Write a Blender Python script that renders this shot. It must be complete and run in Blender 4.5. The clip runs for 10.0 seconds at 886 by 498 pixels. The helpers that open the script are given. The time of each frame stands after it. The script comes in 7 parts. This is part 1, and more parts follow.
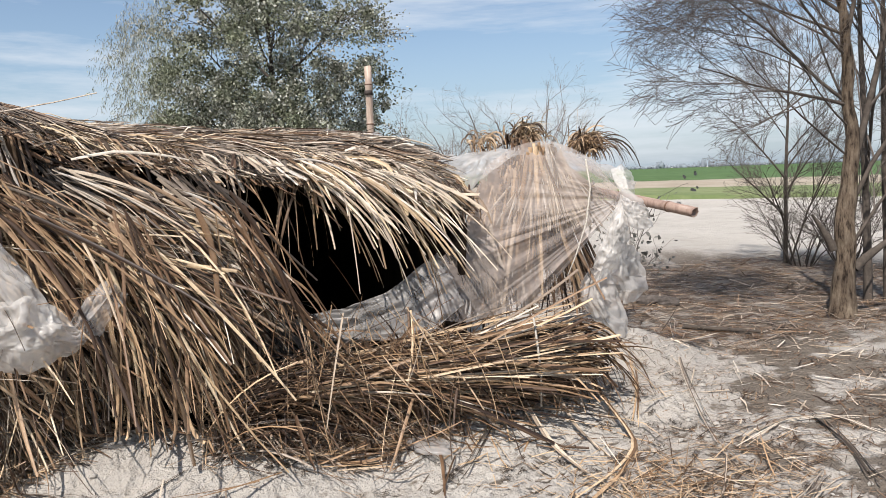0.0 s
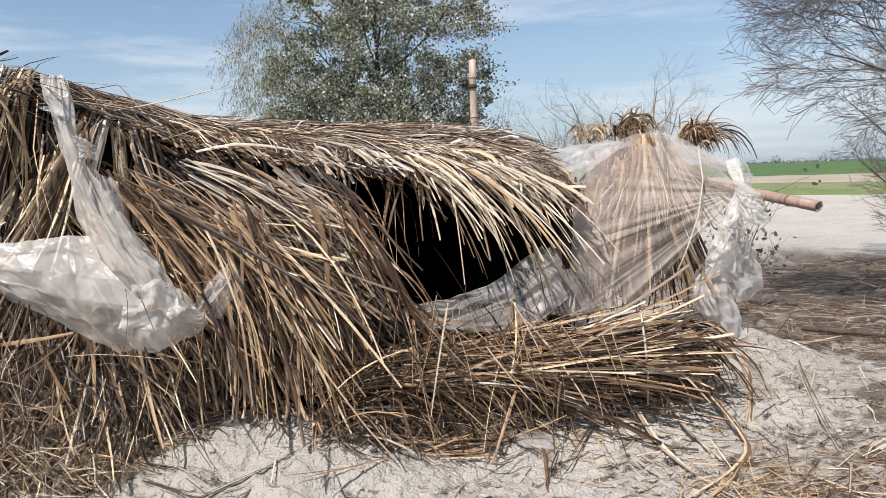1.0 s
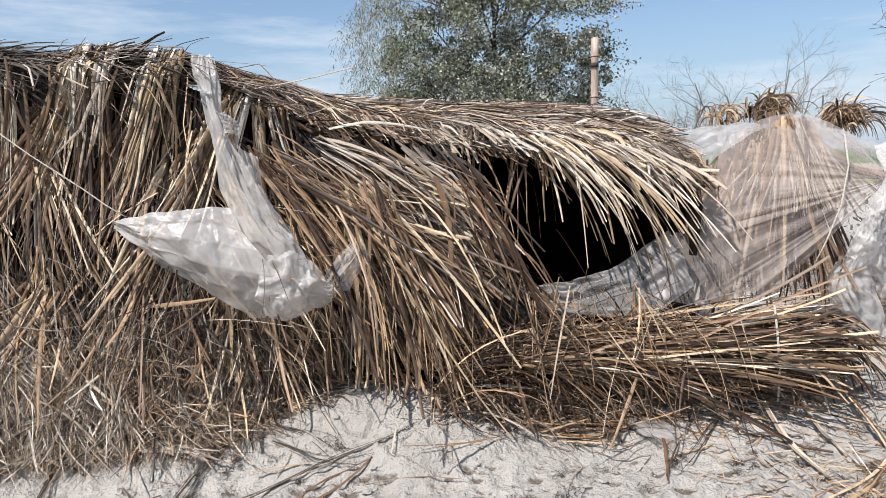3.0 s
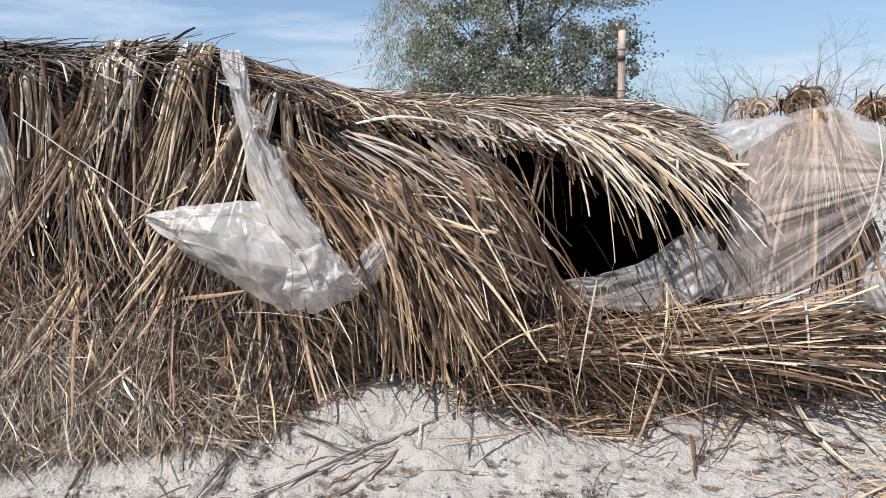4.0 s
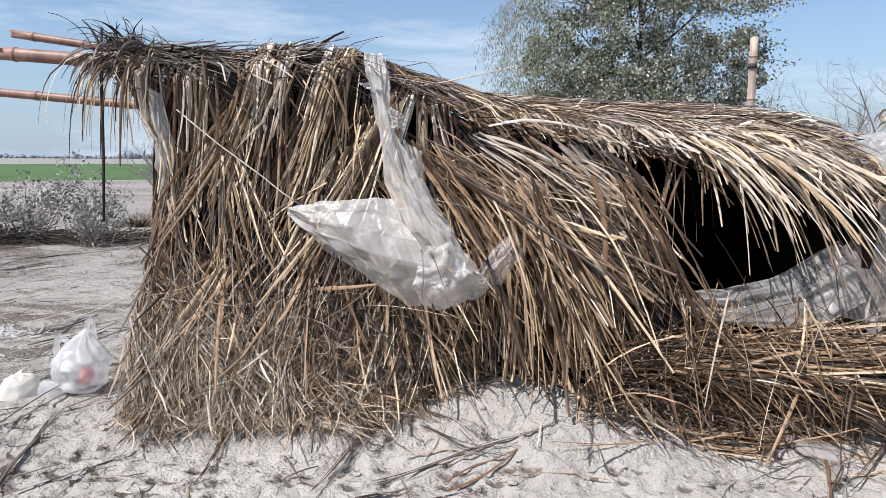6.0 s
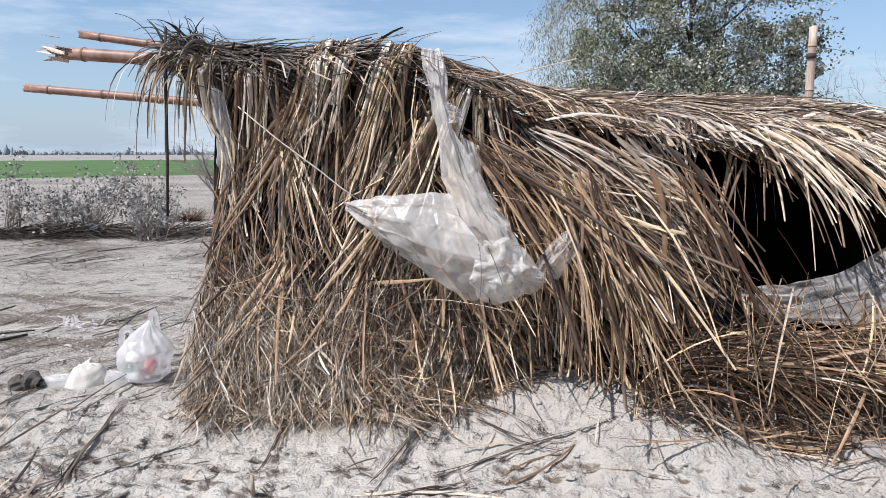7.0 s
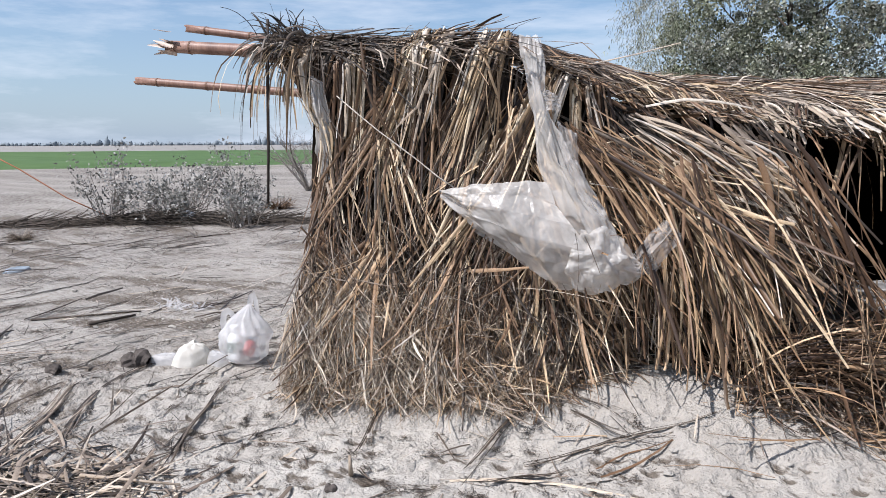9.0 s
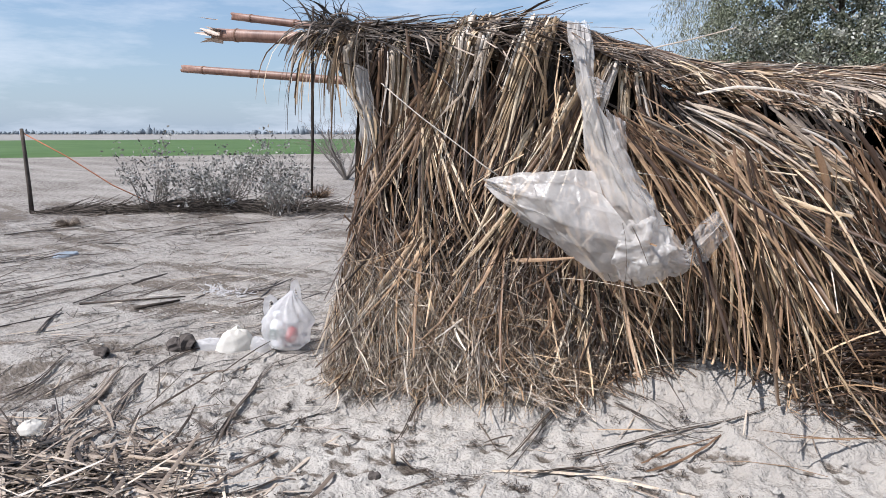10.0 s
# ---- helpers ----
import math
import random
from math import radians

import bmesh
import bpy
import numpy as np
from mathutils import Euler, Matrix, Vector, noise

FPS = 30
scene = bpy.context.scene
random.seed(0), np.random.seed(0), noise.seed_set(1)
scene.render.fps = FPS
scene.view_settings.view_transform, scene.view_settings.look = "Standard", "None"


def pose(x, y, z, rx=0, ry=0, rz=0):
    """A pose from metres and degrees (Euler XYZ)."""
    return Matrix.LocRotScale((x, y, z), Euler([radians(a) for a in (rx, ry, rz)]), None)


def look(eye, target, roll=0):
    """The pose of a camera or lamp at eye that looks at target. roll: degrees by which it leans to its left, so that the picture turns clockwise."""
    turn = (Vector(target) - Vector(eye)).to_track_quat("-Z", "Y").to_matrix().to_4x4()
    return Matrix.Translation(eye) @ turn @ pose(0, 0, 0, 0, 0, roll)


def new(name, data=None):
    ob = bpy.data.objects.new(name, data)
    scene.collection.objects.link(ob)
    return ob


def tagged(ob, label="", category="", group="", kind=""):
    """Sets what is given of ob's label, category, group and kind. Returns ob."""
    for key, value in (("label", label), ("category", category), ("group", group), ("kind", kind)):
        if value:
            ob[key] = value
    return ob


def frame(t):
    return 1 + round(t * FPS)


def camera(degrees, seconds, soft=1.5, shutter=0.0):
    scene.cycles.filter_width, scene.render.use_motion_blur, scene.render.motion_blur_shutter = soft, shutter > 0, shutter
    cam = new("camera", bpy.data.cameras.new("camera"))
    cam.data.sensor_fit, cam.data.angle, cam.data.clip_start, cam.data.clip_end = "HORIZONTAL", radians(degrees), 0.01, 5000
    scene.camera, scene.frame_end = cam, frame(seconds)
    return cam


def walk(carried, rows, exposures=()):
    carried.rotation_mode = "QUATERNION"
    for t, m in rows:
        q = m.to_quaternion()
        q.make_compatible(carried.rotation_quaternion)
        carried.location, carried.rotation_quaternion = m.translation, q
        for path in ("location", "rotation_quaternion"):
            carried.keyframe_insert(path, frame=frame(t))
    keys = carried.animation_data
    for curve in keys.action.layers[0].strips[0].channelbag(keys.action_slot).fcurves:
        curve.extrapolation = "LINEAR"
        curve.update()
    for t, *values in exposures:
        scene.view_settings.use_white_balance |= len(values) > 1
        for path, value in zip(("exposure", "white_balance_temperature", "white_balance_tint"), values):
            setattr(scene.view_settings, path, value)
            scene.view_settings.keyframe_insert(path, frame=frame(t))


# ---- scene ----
cam = camera(63.3, 10.0, soft=0.85)
PATH = [
    (0, (-0.208, -0.416, 1.397), (-0.411, 1.563, 1.193), -2.1),
    (0.5, (-0.204, -0.42, 1.392), (-0.5, 1.548, 1.19), -2.3),
    (1, (-0.237, -0.422, 1.381), (-0.712, 1.51, 1.173), -2.1),
    (1.5, (-0.249, -0.425, 1.377), (-0.809, 1.484, 1.163), -1.6),
    (2, (-0.274, -0.437, 1.373), (-0.928, 1.439, 1.138), -1.4),
    (2.5, (-0.3, -0.443, 1.379), (-1.015, 1.408, 1.133), -1.3),
    (4, (-0.324, -0.458, 1.382), (-1.139, 1.348, 1.113), -1.2),
    (4.5, (-0.332, -0.466, 1.38), (-1.185, 1.321, 1.104), -1.1),
    (5, (-0.376, -0.499, 1.374), (-1.299, 1.253, 1.096), 0.5),
    (6.5, (-0.431, -0.589, 1.357), (-1.549, 1.051, 1.113), -0.2),
    (7, (-0.468, -0.611, 1.361), (-1.627, 0.997, 1.098), 0.0),
    (7.5, (-0.49, -0.618, 1.357), (-1.693, 0.956, 1.08), -0.1),
    (8, (-0.496, -0.637, 1.355), (-1.765, 0.886, 1.086), -0.4),
    (8.5, (-0.513, -0.649, 1.363), (-1.809, 0.847, 1.08), -0.5),
    (9, (-0.534, -0.663, 1.354), (-1.859, 0.807, 1.063), -0.2),
    (9.5, (-0.561, -0.667, 1.352), (-1.922, 0.768, 1.053), -0.1),
    (10, (-0.583, -0.674, 1.344), (-1.976, 0.726, 1.026), -0.0),
]
EXPOSURES = [(0.0, 0.54, 6620, 11), (3.0, 0.55, 6270, 11), (6.5, 0.60, 6150, 12), (10.0, 0.55, 6130, 13)]
walk(cam, [(t, look(eye, target, roll)) for t, eye, target, roll in PATH], EXPOSURES)

# ---- world, sun, exposure ----
SUN_EL, SUN_X, SUN_Y = 53.0, -0.30, -0.95
world = bpy.data.worlds.new("world")
scene.world = world
world.use_nodes = True
wn, wl = world.node_tree.nodes, world.node_tree.links
wn.clear()
sky = wn.new("ShaderNodeTexSky")
sky.sky_type, sky.sun_disc = "NISHITA", False
sky.sun_elevation = radians(SUN_EL)
sky.sun_rotation = math.atan2(SUN_X, SUN_Y)
sky.air_density, sky.dust_density, sky.ozone_density = 1.0, 0.6, 2.0
tc = wn.new("ShaderNodeTexCoord")
cm = wn.new("ShaderNodeMapping")
cm.inputs["Scale"].default_value = (1.0, 1.7, 8.5)
cm.inputs["Rotation"].default_value = (0.10, 0.16, 0.5)
cl = wn.new("ShaderNodeTexNoise")
cl.inputs["Scale"].default_value, cl.inputs["Detail"].default_value, cl.inputs["Roughness"].default_value = 1.3, 7.0, 0.62
cr = wn.new("ShaderNodeValToRGB")
cr.color_ramp.elements[0].position, cr.color_ramp.elements[0].color = 0.46, (0, 0, 0, 1)
cr.color_ramp.elements[1].position, cr.color_ramp.elements[1].color = 0.68, (0.9, 0.9, 0.9, 1)
cmix = wn.new("ShaderNodeMix")
cmix.data_type = "RGBA"
cmix.inputs["B"].default_value = (6.4, 6.9, 7.5, 1)
bg = wn.new("ShaderNodeBackground")
bg.inputs["Strength"].default_value = 0.088
out = wn.new("ShaderNodeOutputWorld")
wl.new(tc.outputs["Generated"], cm.inputs["Vector"])
wl.new(cm.outputs["Vector"], cl.inputs["Vector"])
wl.new(cl.outputs["Fac"], cr.inputs["Fac"])
wl.new(cr.outputs["Color"], cmix.inputs["Factor"])
sep = wn.new("ShaderNodeSeparateXYZ")
hz = wn.new("ShaderNodeValToRGB")
hz.color_ramp.elements[0].position, hz.color_ramp.elements[0].color = 0.0, (0.75, 0.75, 0.75, 1)
hz.color_ramp.elements[1].position, hz.color_ramp.elements[1].color = 0.19, (0.10, 0.10, 0.10, 1)
hmix = wn.new("ShaderNodeMix")
hmix.data_type = "RGBA"
hmix.inputs["B"].default_value = (2.95, 3.95, 5.2, 1)
wl.new(tc.outputs["Generated"], sep.inputs["Vector"])
wl.new(sep.outputs["Z"], hz.inputs["Fac"])
wl.new(hz.outputs["Color"], hmix.inputs["Factor"])
wl.new(sky.outputs["Color"], hmix.inputs["A"])
wl.new(hmix.outputs["Result"], cmix.inputs["A"])
wl.new(cmix.outputs["Result"], bg.inputs["Color"])
wl.new(bg.outputs["Background"], out.inputs["Surface"])

sun = new("sun", bpy.data.lights.new("sun", "SUN"))
sun.data.energy, sun.data.angle, sun.data.color = 4.6, radians(0.55), (1.0, 0.955, 0.905)
rise = math.tan(radians(SUN_EL)) * math.hypot(SUN_X, SUN_Y)
sun.matrix_world = look((SUN_X * 40, SUN_Y * 40, rise * 40), (0, 0, 0))

# ---- materials ----
def base_mat(name, rough=0.8, spec=0.25):
    m = bpy.data.materials.new(name)
    m.use_nodes = True
    b = m.node_tree.nodes["Principled BSDF"]
    b.inputs["Roughness"].default_value = rough
    b.inputs["Specular IOR Level"].default_value = spec
    return m, m.node_tree.nodes, m.node_tree.links, b


def ramp(nodes, stops):
    r = nodes.new("ShaderNodeValToRGB")
    e = r.color_ramp.elements
    while len(e) < len(stops):
        e.new(0.5)
    for el, (pos, col) in zip(e, stops):
        el.position, el.color = pos, (*col, 1)
    return r


def noise_node(nodes, links, scale, detail=4, rough=0.6, stretch=None, coords="Object"):
    t = nodes.new("ShaderNodeTexCoord")
    mp = nodes.new("ShaderNodeMapping")
    mp.inputs["Scale"].default_value = stretch or (1, 1, 1)
    n = nodes.new("ShaderNodeTexNoise")
    n.inputs["Scale"].default_value, n.inputs["Detail"].default_value, n.inputs["Roughness"].default_value = scale, detail, rough
    links.new(t.outputs[coords], mp.inputs["Vector"])
    links.new(mp.outputs["Vector"], n.inputs["Vector"])
    return n


def mix_col(nodes, links, fac, a, b, mode="MIX"):
    m = nodes.new("ShaderNodeMix")
    m.data_type, m.blend_type = "RGBA", mode
    for value, socket in ((fac, m.inputs["Factor"]), (a, m.inputs["A"]), (b, m.inputs["B"])):
        if hasattr(value, "is_linked"):
            links.new(value, socket)
        elif isinstance(value, (int, float)):
            socket.default_value = value
        else:
            socket.default_value = (*value, 1)
    return m.outputs["Result"]


def bump(nodes, links, height, strength, distance, target):
    b = nodes.new("ShaderNodeBump")
    b.inputs["Strength"].default_value, b.inputs["Distance"].default_value = strength, distance
    links.new(height, b.inputs["Height"])
    links.new(b.outputs["Normal"], target.inputs["Normal"])


def straw_mat(name, stops, single=False, rough=0.5, glow=0.03):
    """Dry reed: each blade has a tone of its own, with streaks and blotches along it."""
    m, n, l, b = base_mat(name, rough, 0.35)
    if single:
        pick = n.new("ShaderNodeObjectInfo").outputs["Random"]
    else:
        pick = n.new("ShaderNodeNewGeometry").outputs["Random Per Island"]
    r = ramp(n, stops)
    l.new(pick, r.inputs["Fac"])
    spots = noise_node(n, l, 14, 5, 0.65)
    sr = ramp(n, [(0.28, (0.6, 0.56, 0.52)), (0.5, (1, 1, 1)), (0.8, (1.12, 1.08, 1.0))])
    l.new(spots.outputs["Fac"], sr.inputs["Fac"])
    fine = noise_node(n, l, 120, 3, 0.6)
    fr = ramp(n, [(0.3, (0.78, 0.76, 0.74)), (0.7, (1.1, 1.1, 1.1))])
    l.new(fine.outputs["Fac"], fr.inputs["Fac"])
    c = mix_col(n, l, 1.0, r.outputs["Color"], sr.outputs["Color"], "MULTIPLY")
    c = mix_col(n, l, 1.0, c, fr.outputs["Color"], "MULTIPLY")
    l.new(c, b.inputs["Base Color"])
    bump(n, l, fine.outputs["Fac"], 0.4, 0.002, b)
    if glow:
        tr = n.new("ShaderNodeBsdfTranslucent")
        l.new(c, tr.inputs["Color"])
        mx = n.new("ShaderNodeMixShader")
        mx.inputs["Fac"].default_value = glow
        l.new(b.outputs["BSDF"], mx.inputs[1])
        l.new(tr.outputs["BSDF"], mx.inputs[2])
        l.new(mx.outputs["Shader"], n["Material Output"].inputs["Surface"])
    return m


GOLD = [(0.0, (0.052, 0.031, 0.018)), (0.25, (0.18, 0.109, 0.060)), (0.5, (0.38, 0.252, 0.146)), (0.8, (0.62, 0.465, 0.305)), (1.0, (0.36, 0.305, 0.25))]
PALE = [(0.0, (0.12, 0.095, 0.075)), (0.22, (0.33, 0.268, 0.205)), (0.55, (0.54, 0.452, 0.352)), (0.8, (0.73, 0.645, 0.535)), (1.0, (0.48, 0.452, 0.415))]
# Brown reeds, with the tone lowered to deepen the shade in the gaps.
BROWN = [(0.0, (0.021, 0.012, 0.008)), (0.35, (0.080, 0.045, 0.026)), (0.65, (0.182, 0.110, 0.064)), (0.88, (0.37, 0.25, 0.156)), (1.0, (0.19, 0.158, 0.13))]
HANK = [(0.0, (0.04, 0.025, 0.015)), (0.3, (0.14, 0.09, 0.05)), (0.55, (0.37, 0.268, 0.163)), (0.78, (0.64, 0.51, 0.345)), (1.0, (0.78, 0.67, 0.51))]
GREYS = [(0.0, (0.055, 0.042, 0.034)), (0.3, (0.16, 0.127, 0.101)), (0.65, (0.33, 0.27, 0.215)), (1.0, (0.56, 0.485, 0.40))]
# Dark straw; in under layers this tone also carries painted shade between reeds.
DARKS_AND_SHADE = [(0.0, (0.022, 0.017, 0.014)), (0.6, (0.085, 0.066, 0.051)), (1.0, (0.22, 0.18, 0.145))]
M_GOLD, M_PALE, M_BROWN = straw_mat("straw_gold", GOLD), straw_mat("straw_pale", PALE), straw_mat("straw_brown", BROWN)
M_GREY, M_DARK_AND_SHADE = straw_mat("straw_grey", GREYS), straw_mat("straw_dark_and_shade", DARKS_AND_SHADE)
M_HANK = straw_mat("straw_hank", HANK)
M_LEAF1 = straw_mat("reed_leaf", GOLD, single=True)
M_LEAFP = straw_mat("reed_leaf_pale", PALE, single=True)


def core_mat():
    m, n, l, b = base_mat("thatch_core_shade", 0.9, 0.1)
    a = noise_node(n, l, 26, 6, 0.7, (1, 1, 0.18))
    # Near-black brown: the shade in the gaps is put into this colour.
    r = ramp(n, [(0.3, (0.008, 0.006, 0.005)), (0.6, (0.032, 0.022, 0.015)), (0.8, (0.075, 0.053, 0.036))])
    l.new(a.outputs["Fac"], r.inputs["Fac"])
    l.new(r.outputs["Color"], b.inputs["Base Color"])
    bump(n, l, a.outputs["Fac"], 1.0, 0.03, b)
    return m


def ground_mat():
    m, n, l, b = base_mat("sand", 0.95, 0.12)
    big = noise_node(n, l, 0.55, 5, 0.6)
    mid = noise_node(n, l, 3.5, 6, 0.65)
    fine = noise_node(n, l, 60, 5, 0.7)
    r1 = ramp(n, [(0.3, (0.41, 0.378, 0.337)), (0.55, (0.465, 0.434, 0.391)), (0.75, (0.50, 0.473, 0.433))])
    l.new(big.outputs["Fac"], r1.inputs["Fac"])
    r2 = ramp(n, [(0.30, (0.85, 0.845, 0.84)), (0.5, (1, 1, 1)), (0.8, (1.04, 1.035, 1.03))])
    l.new(mid.outputs["Fac"], r2.inputs["Fac"])
    r3 = ramp(n, [(0.28, (0.78, 0.76, 0.74)), (0.42, (1, 1, 1))])
    l.new(fine.outputs["Fac"], r3.inputs["Fac"])
    c = mix_col(n, l, 1.0, r1.outputs["Color"], r2.outputs["Color"], "MULTIPLY")
    c = mix_col(n, l, 1.0, c, r3.outputs["Color"], "MULTIPLY")
    # trampled chaff: long thin brownish flecks
    chaff = noise_node(n, l, 11, 8, 0.75, (0.6, 1.5, 1))
    rc = ramp(n, [(0.44, (0, 0, 0)), (0.60, (1, 1, 1))])
    l.new(chaff.outputs["Fac"], rc.inputs["Fac"])
    att = n.new("ShaderNodeAttribute")
    att.attribute_name = "litter"
    k = n.new("ShaderNodeMath")
    k.operation = "MULTIPLY"
    l.new(rc.outputs["Color"], k.inputs[0])
    l.new(att.outputs["Fac"], k.inputs[1])
    c = mix_col(n, l, k.outputs["Value"], c, (0.125, 0.10, 0.08))
    # dirtier, trodden sand where the chaff lies
    c = mix_col(n, l, att.outputs["Fac"], c, mix_col(n, l, 1.0, c, (0.66, 0.655, 0.66), "MULTIPLY"))
    # damp brown soil and dark chaff that fills the hollows, feathered at the rims
    soil = n.new("ShaderNodeAttribute")
    soil.attribute_name = "soil"
    fray = noise_node(n, l, 28, 6, 0.75, (0.7, 1.4, 1))
    sm = n.new("ShaderNodeMath")
    sm.operation = "MULTIPLY_ADD"
    sm.inputs[1].default_value = 1.3
    l.new(fray.outputs["Fac"], sm.inputs[0])
    l.new(soil.outputs["Fac"], sm.inputs[2])
    sr = ramp(n, [(0.40, (0, 0, 0)), (0.64, (1, 1, 1))])
    sub = n.new("ShaderNodeMath")
    sub.operation = "SUBTRACT"
    sub.inputs[1].default_value = 0.47
    l.new(sm.outputs["Value"], sub.inputs[0])
    l.new(sub.outputs["Value"], sr.inputs["Fac"])
    dark = mix_col(n, l, fine.outputs["Fac"], (0.07, 0.058, 0.047), (0.25, 0.212, 0.175))
    c = mix_col(n, l, sr.outputs["Color"], c, dark)
    l.new(c, b.inputs["Base Color"])
    h = n.new("ShaderNodeMath")
    h.operation = "ADD"
    l.new(fine.outputs["Fac"], h.inputs[0])
    l.new(mid.outputs["Fac"], h.inputs[1])
    crust = noise_node(n, l, 17, 4, 0.6)
    lump = n.new("ShaderNodeTexVoronoi")
    lump.feature, lump.inputs["Scale"].default_value, lump.inputs["Detail"].default_value = "SMOOTH_F1", 55, 2
    lt = n.new("ShaderNodeTexCoord")
    warp = n.new("ShaderNodeVectorMath")
    warp.operation = "MULTIPLY_ADD"
    warp.inputs[1].default_value = (0.06, 0.06, 0.06)
    l.new(mid.outputs["Color"], warp.inputs[0])
    l.new(lt.outputs["Object"], warp.inputs[2])
    l.new(warp.outputs["Vector"], lump.inputs["Vector"])
    hv = n.new("ShaderNodeMath")
    hv.operation = "MULTIPLY_ADD"
    hv.inputs[1].default_value = -0.6
    l.new(lump.outputs["Distance"], hv.inputs[0])
    h2 = n.new("ShaderNodeMath")
    h2.operation = "ADD"
    l.new(h.outputs["Value"], h2.inputs[0])
    l.new(crust.outputs["Fac"], h2.inputs[1])
    l.new(h2.outputs["Value"], hv.inputs[2])
    bump(n, l, hv.outputs["Value"], 1.0, 0.018, b)
    return m


def crop_mat(name, a, c2):
    m, n, l, b = base_mat(name, 0.85, 0.2)
    x = noise_node(n, l, 0.35, 8, 0.7, (1, 0.35, 1))
    r = ramp(n, [(0.35, a), (0.65, c2)])
    l.new(x.outputs["Fac"], r.inputs["Fac"])
    l.new(r.outputs["Color"], b.inputs["Base Color"])
    return m


def film_mat(name, tint=(0.86, 0.85, 0.83), clear=0.45, dust=0.5):
    """Thin cloudy polythene: part of the light goes straight through, part is scattered, with glossy folds."""
    m, n, l, b = base_mat(name, 0.3, 0.55)
    x = noise_node(n, l, 5, 6, 0.6)
    r = ramp(n, [(0.3, tuple(v * 0.86 for v in tint)), (0.7, tint)])
    l.new(x.outputs["Fac"], r.inputs["Fac"])
    l.new(r.outputs["Color"], b.inputs["Base Color"])
    y = noise_node(n, l, 22, 5, 0.6)
    vo = n.new("ShaderNodeTexVoronoi")
    vo.inputs["Scale"].default_value = 3.2
    vw = n.new("ShaderNodeTexCoord")
    vm = n.new("ShaderNodeVectorMath")
    l.new(vw.outputs["Object"], vm.inputs[0])
    l.new(x.outputs["Color"], vm.inputs[1])
    l.new(vm.outputs["Vector"], vo.inputs["Vector"])
    hs = n.new("ShaderNodeMath")
    hs.operation = "ADD"
    y.noise_type = "RIDGED_MULTIFRACTAL"
    y.inputs["Scale"].default_value = 9
    y.inputs["Detail"].default_value = 3
    l.new(vo.outputs["Distance"], hs.inputs[0])
    l.new(y.outputs["Fac"], hs.inputs[1])
    bump(n, l, hs.outputs["Value"], 0.28, 0.02, b)
    tl = n.new("ShaderNodeBsdfTranslucent")
    l.new(r.outputs["Color"], tl.inputs["Color"])
    tp = n.new("ShaderNodeBsdfTransparent")
    m1, m2 = n.new("ShaderNodeMixShader"), n.new("ShaderNodeMixShader")
    m1.inputs["Fac"].default_value = dust
    l.new(b.outputs["BSDF"], m1.inputs[1])
    l.new(tl.outputs["BSDF"], m1.inputs[2])
    z = ramp(n, [(0.3, (clear + 0.07,) * 3), (0.7, (max(clear - 0.1, 0.02),) * 3)])
    l.new(x.outputs["Fac"], z.inputs["Fac"])
    l.new(z.outputs["Color"], m2.inputs["Fac"])
    l.new(m1.outputs["Shader"], m2.inputs[1])
    l.new(tp.outputs["BSDF"], m2.inputs[2])
    l.new(m2.outputs["Shader"], n["Material Output"].inputs["Surface"])
    return m


def bamboo_mat(name, a, c2):
    m, n, l, b = base_mat(name, 0.5, 0.4)
    x = noise_node(n, l, 7, 6, 0.65, (1, 1, 0.25))
    r = ramp(n, [(0.3, a), (0.7, c2)])
    l.new(x.outputs["Fac"], r.inputs["Fac"])
    f = noise_node(n, l, 90, 3, 0.6, (1, 1, 0.08))
    fr = ramp(n, [(0.35, (0.75, 0.72, 0.7)), (0.6, (1, 1, 1))])
    l.new(f.outputs["Fac"], fr.inputs["Fac"])
    l.new(mix_col(n, l, 1.0, r.outputs["Color"], fr.outputs["Color"], "MULTIPLY"), b.inputs["Base Color"])
    bump(n, l, f.outputs["Fac"], 0.3, 0.002, b)
    return m


def plain_mat(name, col, rough=0.8, scale=12, vary=0.35, spec=0.25):
    m, n, l, b = base_mat(name, rough, spec)
    x = noise_node(n, l, scale, 6, 0.65)
    r = ramp(n, [(0.3, tuple(v * (1 - vary) for v in col)), (0.7, tuple(min(1, v * (1 + vary * 0.5)) for v in col))])
    l.new(x.outputs["Fac"], r.inputs["Fac"])
    l.new(r.outputs["Color"], b.inputs["Base Color"])
    bump(n, l, x.outputs["Fac"], 0.5, 0.01, b)
    return m


def leaf_mat(name, stops, glow=0.3, boughs=None):
    """Leaves with a tone each; boughs: a second tint that some boughs take."""
    m, n, l, b = base_mat(name, 0.55, 0.35)
    r = ramp(n, stops)
    l.new(n.new("ShaderNodeNewGeometry").outputs["Random Per Island"], r.inputs["Fac"])
    c = r.outputs["Color"]
    if boughs:
        x = noise_node(n, l, 1.1, 3, 0.6)
        k = ramp(n, [(0.42, (0, 0, 0)), (0.58, (1, 1, 1))])
        l.new(x.outputs["Fac"], k.inputs["Fac"])
        c = mix_col(n, l, k.outputs["Color"], c, mix_col(n, l, 1.0, c, boughs, "MULTIPLY"))
    l.new(c, b.inputs["Base Color"])
    tr = n.new("ShaderNodeBsdfTranslucent")
    l.new(c, tr.inputs["Color"])
    mx = n.new("ShaderNodeMixShader")
    mx.inputs["Fac"].default_value = glow
    l.new(b.outputs["BSDF"], mx.inputs[1])
    l.new(tr.outputs["BSDF"], mx.inputs[2])
    l.new(mx.outputs["Shader"], n["Material Output"].inputs["Surface"])
    return m


